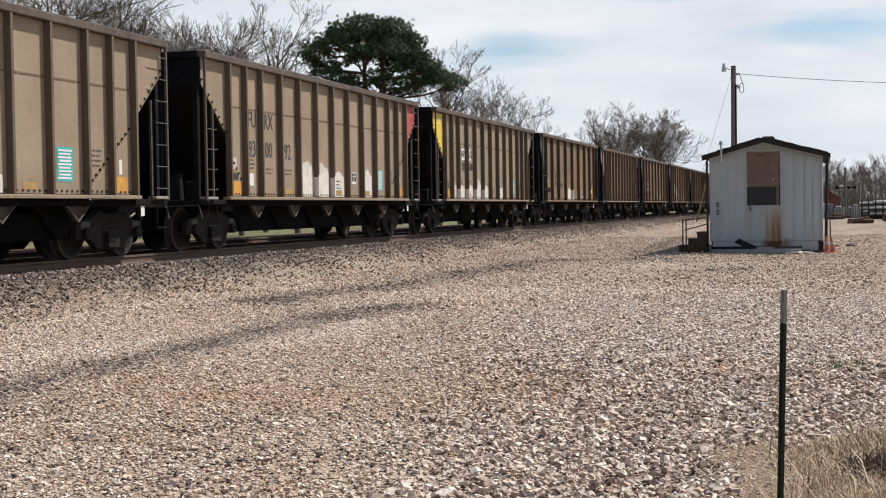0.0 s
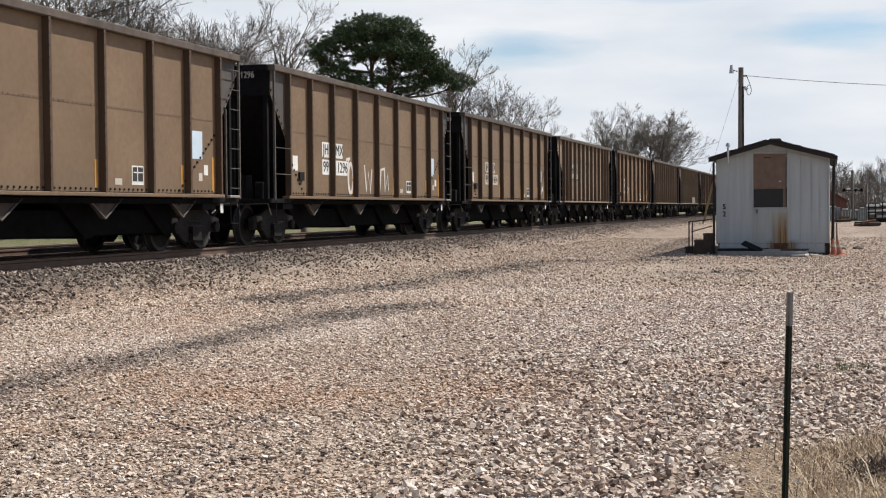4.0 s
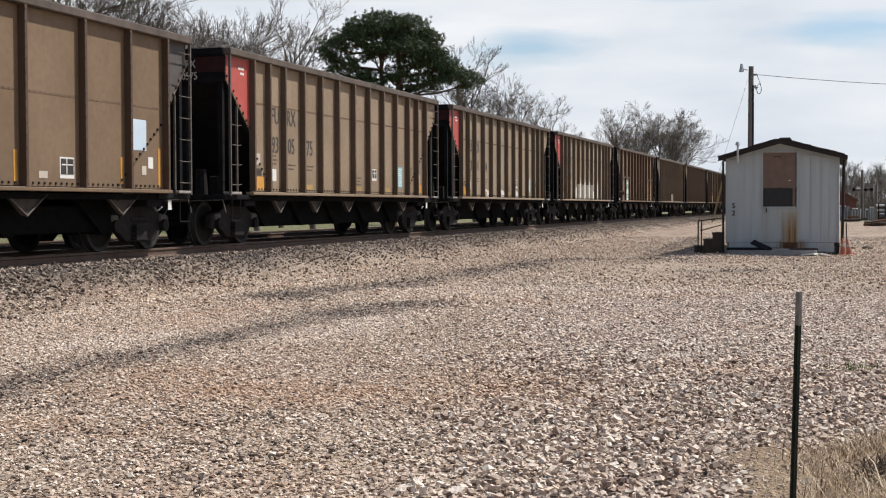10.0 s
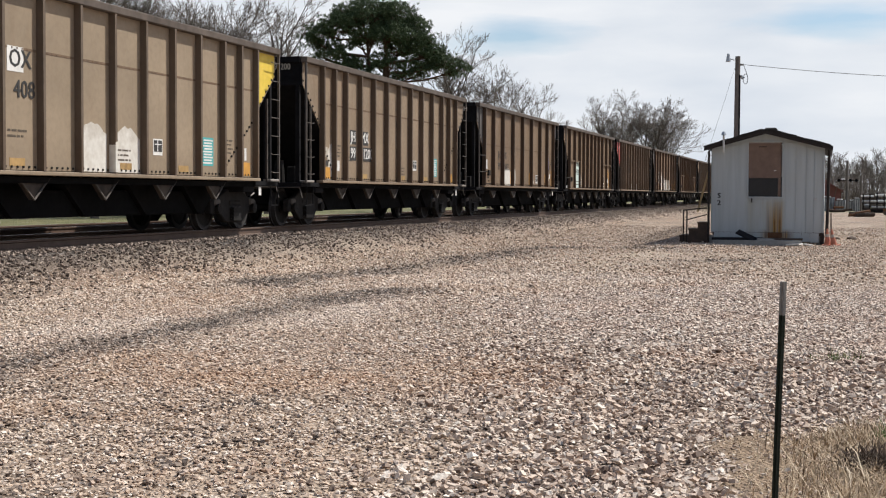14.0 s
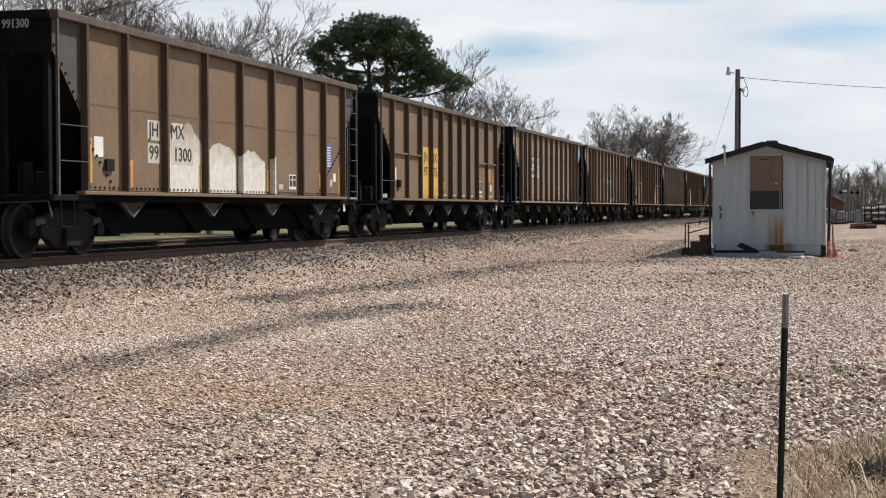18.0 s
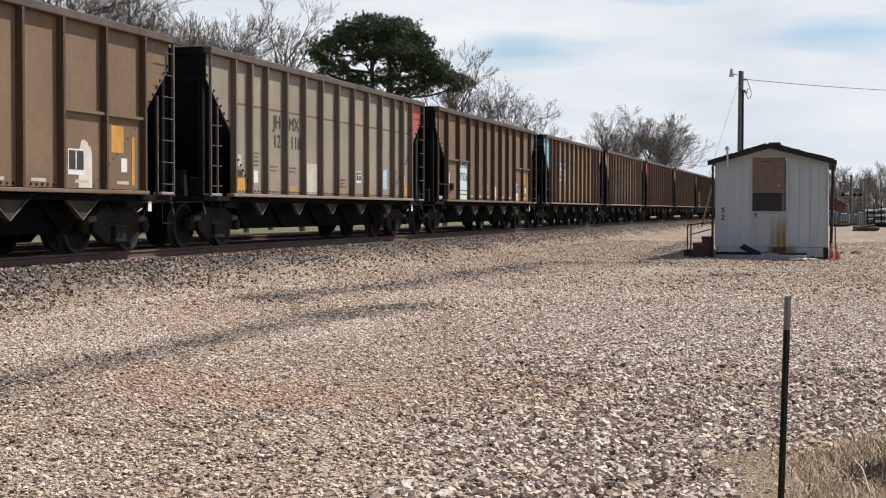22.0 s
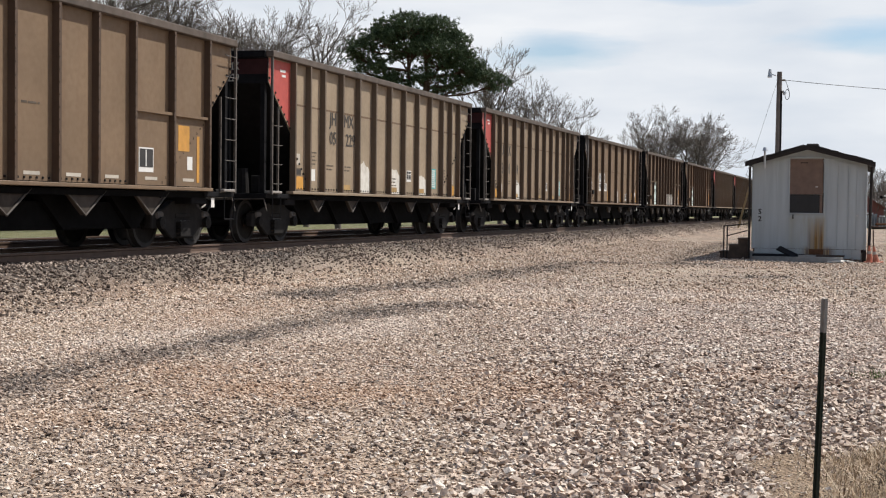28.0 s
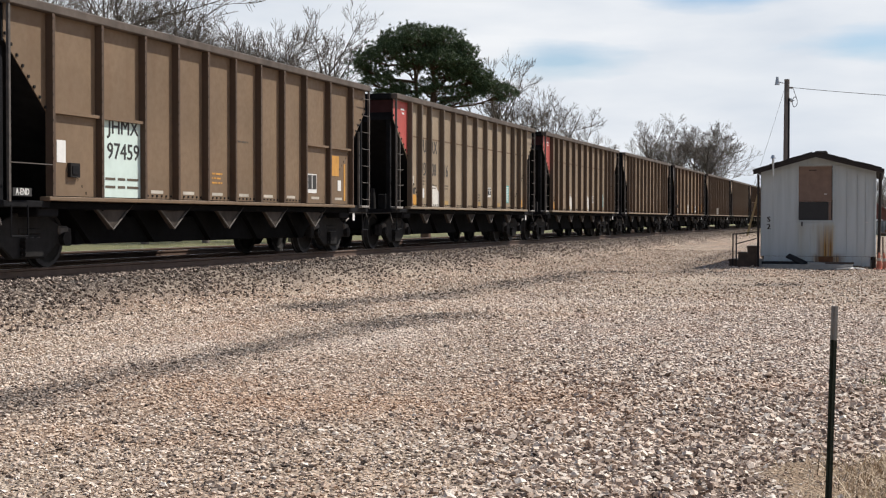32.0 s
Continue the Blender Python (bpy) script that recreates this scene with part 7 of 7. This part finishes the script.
M_LIME = stone_material("pinkish_limestone", [(0.0, (0.10, 0.07, 0.055)), (0.11, (0.33, 0.245, 0.192)), (0.36, (0.59, 0.462, 0.366)), (0.72, (0.745, 0.612, 0.506)), (1.0, (0.84, 0.745, 0.645))])
M_ROCK = stone_material("purplish_broken_rock", [(0.0, (0.07, 0.051, 0.043)), (0.14, (0.27, 0.20, 0.158)), (0.40, (0.53, 0.41, 0.325)), (0.74, (0.70, 0.575, 0.47)), (1.0, (0.82, 0.73, 0.63))])
M_FINE = stone_material("tan_gravel_stones", [(0.0, (0.10, 0.075, 0.055)), (0.13, (0.33, 0.24, 0.175)), (0.4, (0.57, 0.435, 0.325)), (0.8, (0.73, 0.595, 0.475)), (1.0, (0.84, 0.75, 0.65))])
M_BALLAST = stone_material("grey_ballast_stones", [(0.0, (0.030, 0.023, 0.020)), (0.35, (0.105, 0.080, 0.067)), (0.72, (0.235, 0.185, 0.150)), (1.0, (0.48, 0.39, 0.32))], False)
GOLD = (1 + 5 ** 0.5) / 2
STONE_FORMS = {
    "block": (np.array([(a, b, c) for a in (-1, 1) for b in (-1, 1) for c in (-1, 1)], float) * 0.72,
              np.array([(0, 1, 3), (0, 3, 2), (4, 6, 7), (4, 7, 5), (0, 4, 5), (0, 5, 1), (2, 3, 7), (2, 7, 6), (0, 2, 6), (0, 6, 4), (1, 5, 7), (1, 7, 3)])),
    "lump": (np.array([(-1, GOLD, 0), (1, GOLD, 0), (-1, -GOLD, 0), (1, -GOLD, 0), (0, -1, GOLD), (0, 1, GOLD), (0, -1, -GOLD), (0, 1, -GOLD), (GOLD, 0, -1), (GOLD, 0, 1), (-GOLD, 0, -1), (-GOLD, 0, 1)], float) / 1.9,
             np.array([(0, 11, 5), (0, 5, 1), (0, 1, 7), (0, 7, 10), (0, 10, 11), (1, 5, 9), (5, 11, 4), (11, 10, 2), (10, 7, 6), (7, 1, 8),
                       (3, 9, 4), (3, 4, 2), (3, 2, 6), (3, 6, 8), (3, 8, 9), (4, 9, 5), (2, 4, 11), (6, 2, 10), (8, 6, 7), (9, 8, 1)])),
    "chip": (np.array([(1, 0, 0), (-1, 0, 0), (0, 1, 0), (0, -1, 0), (0, 0, 1), (0, 0, -1)], float),
             np.array([(0, 2, 4), (2, 1, 4), (1, 3, 4), (3, 0, 4), (2, 0, 5), (1, 2, 5), (3, 1, 5), (0, 3, 5)])),
}


def rough_stones(name, xs, ys, size, mat, label, flat=0.62, seed=1, form="chip", sunk=0.25):
    """Angular broken stones, each turned and squashed in its own way, as one mesh."""
    rng = np.random.default_rng(seed)
    v, f = STONE_FORMS[form]
    n = len(xs)
    pts = v[None] * rng.uniform(0.62, 1.26, (n, len(v), 1)) * rng.uniform(0.68, 1.25, (n, 1, 3))
    if form == "lump":
        cut = rng.uniform(0.36, 0.80, (n, 1, 3))
        pts = np.clip(pts, -cut, cut) * 1.3
    if form == "block":
        # broken corners: slewed and wedged, longer than wide
        pts = v[None] * rng.uniform(0.45, 1.30, (n, len(v), 3)) * np.stack([rng.uniform(0.9, 1.5, n), rng.uniform(0.6, 1.1, n), rng.uniform(0.45, 0.95, n)], -1)[:, None, :]
    q = rng.normal(size=(n, 4))
    q /= np.linalg.norm(q, axis=1, keepdims=True)
    w, x, y, z = q.T
    rot = np.stack([np.stack([1 - 2 * (y * y + z * z), 2 * (x * y - z * w), 2 * (x * z + y * w)], -1),
                    np.stack([2 * (x * y + z * w), 1 - 2 * (x * x + z * z), 2 * (y * z - x * w)], -1),
                    np.stack([2 * (x * z - y * w), 2 * (y * z + x * w), 1 - 2 * (x * x + y * y)], -1)], 1)
    pts = np.einsum("nij,nkj->nki", rot, pts)
    pts[:, :, 2] *= flat
    r = size * (1 + 0.045 * np.clip(ys - 9, 0, 12)) ** (size < 0.03) * np.exp(np.clip(rng.normal(0, 0.28, n), -0.7, 0.45))
    pts *= (r / 2)[:, None, None]
    lift = -pts[:, :, 2].min(1) - sunk * r * rng.uniform(0.0, 1.2, n)
    pts += np.stack([xs, ys, ground_z(xs, ys) + lift], -1)[:, None, :]
    faces = (np.arange(n)[:, None, None] * len(v) + f[None]).reshape(-1, 3)
    worn = np.clip(trail_amount(xs, ys) * rng.uniform(0.3, 1.7, n), 0, 1)
    ob = mesh_from(name, pts.reshape(-1, 3), faces, mat, {"trail": np.repeat(worn, len(v)), "ochre": np.repeat(spread_amount(OCHRE, xs, ys), len(v)), "chalk": np.repeat(spread_amount(CHALK, xs, ys), len(v))})
    return tagged(ob, label, "gravel", kind="stuff")


def seen_strip(rng, n, y0, y1, power=1.0):
    """Spots on the lot between two distances, within the fan that the lot opens to the south-west corner."""
    y = y0 + (y1 - y0) * rng.random(n) ** power
    lo, hi = -0.80, 0.16
    x = y * (lo + (hi - lo) * rng.random(n))
    return x, y


def packed(rng, x0, x1, y0, y1, step, loose=0.55):
    """Spots on a jittered grid, so that stones lie side by side."""
    gx, gy = np.meshgrid(np.arange(x0, x1, step), np.arange(y0, y1, step))
    gx, gy = gx.ravel(), gy.ravel()
    return gx + rng.uniform(-loose, loose, len(gx)) * step, gy + rng.uniform(-loose, loose, len(gy)) * step


def in_coarse(x, y, rng):
    return (coarse_amount(x, y) + rng.normal(0, 0.16, len(x)) > 0.5) & (dirt_amount(x, y) + rng.normal(0, 0.22, len(x)) < 0.55)


def scatter_stones():
    rng = np.random.default_rng(4)
    # coarse broken limestone close to the fence post
    x, y = packed(rng, -4.0, 2.4, 6.0, 12.0, 0.030)
    keep = in_coarse(x, y, rng) & (x < 0.13 * y + 0.2)
    rough_stones("coarse_gravel", x[keep], y[keep], 0.033, M_ROCK, "coarse broken pinkish limestone rocks", 0.66, 2, "block", 0.32)
    x, y = packed(rng, -4.0, 2.4, 6.0, 13.0, 0.075, 0.9)
    keep = in_coarse(x, y, rng) & (x < 0.13 * y + 0.2)
    rough_stones("upper_gravel", x[keep], y[keep], 0.042, M_ROCK, "larger angular limestone rocks lying over the coarse gravel", 0.62, 12, "block", -0.30)
    x, y = packed(rng, -5.4, 3.4, 12.0, 24.0, 0.040)
    keep = in_coarse(x, y, rng) & (x < 0.13 * y + 0.2)
    rough_stones("mid_gravel", x[keep], y[keep], 0.036, M_LIME, "coarse broken pinkish limestone farther into the lot", 0.56, 13, "block", 0.15)
    # finer trodden gravel of the lot
    x, y = seen_strip(rng, 170000, 5.6, 24.0, 0.78)
    keep = ~in_coarse(x, y, rng) & (x > -11.0 + rng.normal(0, 0.2, len(x))) & (dirt_amount(x, y) < 0.35)
    rough_stones("lot_gravel", x[keep], y[keep], 0.026, M_FINE, "fine trodden tan gravel of the lot", 0.62, 3, "chip", 0.15)
    x, y = seen_strip(rng, 42000, 6.0, 26.0, 0.8)
    keep = ~in_coarse(x, y, rng) & (x > -11.0) & (dirt_amount(x, y) < 0.35)
    rough_stones("scattered_stones", x[keep], y[keep], 0.031, M_LIME, "larger pale stones scattered over the lot", 0.5, 5, "block", 0.0)
    x, y = seen_strip(rng, 125000, 19.0, 66.0, 1.45)
    keep = (x > -11.0) & ~in_coarse(x, y, rng) & (rng.random(len(x)) < 0.55 + 0.5 * (np.sin(x * 0.7 + 1) * np.sin(y * 0.23) + 0.2) + 0.5 * (y > 36) + 0.4 * (x < -8.5))
    rough_stones("far_gravel", x[keep], y[keep], 0.052, M_FINE, "pale gravel of the far lot", 0.75, 6, "chip", 0.1)
    # ballast bank, its stones thinning out over the edge of the lot
    n = 66000
    x, y = rng.uniform(-12.35, -9.6, n), 12 + 140 * rng.random(n) ** 1.8
    keep = x < -11.15 + 0.15 * np.sin(y * 0.9) + rng.normal(0, 0.38, n)
    rough_stones("track_ballast", x[keep], y[keep], 0.054, M_BALLAST, "dark grey crushed ballast along the track", 0.75, 7, "chip", 0.0)
    x, y = seen_strip(rng, 4200, 5.6, 20.0, 0.8)
    # some of them lie in loose clusters
    cx, cy = np.array([(-3.39, 7.36), (-4.67, 8.09), (-3.34, 6.6), (-3.97, 8.52), (-5.6, 8.9), (-2.7, 7.6)])[rng.integers(0, 6, 420)].T
    x, y = np.r_[x, cx + rng.normal(0, 0.22, 420)], np.r_[y, cy + rng.normal(0, 0.22, 420)]
    keep = ~in_coarse(x, y, rng) & (x > -11.5) & (dirt_amount(x, y) < 0.35)
    rough_stones("dark_stones", x[keep], y[keep], 0.030, M_BALLAST, "dark grey stones strewn over the lot", 0.55, 9, "block", 0.0)
    # loose stones on the rest of the lot
    x, y = rng.uniform(-7.0, 3.0, 8000), rng.uniform(1.0, 6.2, 8000)
    rough_stones("near_gravel", x, y, 0.028, M_FINE, "fine tan gravel underfoot", 0.62, 10, "chip", 0.15)
    n = 9000
    x, y = rng.uniform(-15.3, -12.3, n), 12 + 40 * rng.random(n) ** 1.3
    rough_stones("crib_ballast", x, y, 0.06, M_BALLAST, "grey ballast between the ties", 0.7, 8, "chip", 0.3)


scatter_stones()


# ------------------------------------------------------------------ dry grass by the post
def blades(name, n, seed, where, tall, mat, label, lean=0.7):
    rng = np.random.default_rng(seed)
    x, y = where(rng, n)
    h = tall * np.exp(rng.normal(0, 0.35, len(x)))
    a = rng.uniform(0, math.tau, len(x))
    tip = np.stack([np.cos(a), np.sin(a)], -1) * (h * rng.uniform(0.2, lean, len(x)) * 1.2)[:, None]
    w = rng.uniform(0.0015, 0.0035, len(x))
    side = np.stack([-np.sin(a), np.cos(a)], -1) * w[:, None]
    z0 = ground_z(x, y) - 0.01
    p = np.stack([x, y], -1)
    mid = p + tip * 0.4
    v = np.stack([np.c_[p - side, z0], np.c_[p + side, z0], np.c_[mid + side * 0.8, z0 + h * 0.62], np.c_[mid - side * 0.8, z0 + h * 0.62],
                  np.c_[p + tip, z0 + h * rng.uniform(0.75, 1.0, len(x))]], 1)
    base = np.arange(len(x))[:, None] * 5
    f = np.concatenate([base + [0, 1, 2], base + [0, 2, 3], base + [3, 2, 4]], 0)
    return tagged(mesh_from(name, v.reshape(-1, 3), f, mat), label, "grass", kind="stuff")


def straw_material(name, stops):
    n = Nodes(name, 0.8, 0, 0.2)
    return n.done(n.ramp(n.island(), stops))


M_STRAW = straw_material("dry_straw_grass", [(0.0, (0.14, 0.095, 0.06)), (0.4, (0.36, 0.262, 0.165)), (0.8, (0.54, 0.42, 0.285)), (1.0, (0.70, 0.59, 0.44))])
M_GREEN = straw_material("green_grass", [(0.0, (0.05, 0.09, 0.02)), (1.0, (0.14, 0.19, 0.05))])


def corner(rng, n):
    y = rng.uniform(5.4, 9.1, n)
    x = -0.60 + 1.9 * rng.random(n) ** 0.9 + 0.08 * np.sin(y * 5)
    keep = (y < 8.55 + 0.5 * (x + 0.5) + 0.15 * np.sin(x * 11)) & (rng.random(n) < 0.12 + 1.7 * (x + 0.35))
    return x[keep], y[keep]


blades("dry_grass", 16000, 21, corner, 0.085, M_STRAW, "flattened dry straw grass at the lot's edge", 1.6)


def litter(rng, n):
    y = rng.uniform(6.2, 9.0, n)
    x = -0.78 - 0.10 * (y - 7) + 1.2 * rng.random(n)
    return x, y


blades("straw_litter", 3800, 25, litter, 0.022, M_STRAW, "short dry straw lying flat on the bare soil", 3.6)
litter_rng = np.random.default_rng(61)
lx, ly = litter(litter_rng, 900)
rough_stones("soil_pebbles", lx, ly, 0.017, M_FINE, "small pebbles trodden into the bare soil", 0.6, 62, "block", 0.2)


def tuft(cx, cy, r):
    def where(rng, n):
        a, d = rng.uniform(0, math.tau, n), r * rng.random(n) ** 0.7
        return cx + d * np.cos(a), cy + d * np.sin(a)
    return where


blades("green_tuft", 260, 22, tuft(0.36, 8.35, 0.13), 0.12, M_GREEN, "small green grass tuft among dry straw")
blades("weed_tuft", 120, 23, tuft(0.05, 12.6, 0.24), 0.075, M_GREEN, "sparse green weeds in the gravel")


def dead_shrub():
    rng = random.Random(6)
    sh = empty("dead_shrub")
    tagged(sh, "dark dry weedy shrub at the edge of the gravel", "shrub")
    l = Limbs(3)
    for _ in range(420):
        a, b = rng.uniform(0, math.tau), rng.uniform(0.1, 1.3)
        p = Vector((rng.gauss(0, 0.10), rng.gauss(0, 0.08), 0))
        d = Vector((math.cos(a) * math.sin(b), math.sin(a) * math.sin(b), math.cos(b)))
        for k in range(4):
            q = p + d * rng.uniform(0.03, 0.06)
            l.add(p, q, 0.004, 0.002)
            p, d = q, (d + Vector((rng.gauss(0, 0.3), rng.gauss(0, 0.3), rng.gauss(0, 0.2)))).normalized()
    l.mesh("stems", M_WOOD, sh)
    sh.matrix_basis = pose(0.30, 7.62, 0) @ Matrix.Diagonal((1.0, 1.0, 0.75, 1))


dead_shrub()
blades("shrub_grass", 900, 24, tuft(0.33, 8.0, 0.16), 0.10, M_STRAW, "tall dry grass standing round the shrub")



# ------------------------------------------------------------------ what moves
def rolled(t):
    return float(np.interp(t, [r[0] for r in RUN], [r[1] for r in RUN]))


def motions():
    for num, car in CARS.items():
        y = middle(num)
        walk(car, [(t, pose(TRACK_X, y - d, RAIL_Z - 0.005)) for t, d in RUN])
    # wheels: one turn for every 2.87 m, keyed frame by frame; wheels at the same place in a bogie turn alike
    spun = {}
    for car in CARS.values():
        for w in car.children_recursive:
            y = w.get("spins")
            if y is None:
                continue
            if y not in spun:
                walk(w, [(k / FPS, pose(0, y, 0.457, math.degrees(rolled(k / FPS) / 0.457))) for k in range(0, 32 * FPS + 1)])
                spun[y] = w.animation_data
            else:
                w.rotation_mode = "QUATERNION"
                keys = w.animation_data_create()
                keys.action = spun[y].action
                keys.action_slot = spun[y].action_slot


motions()
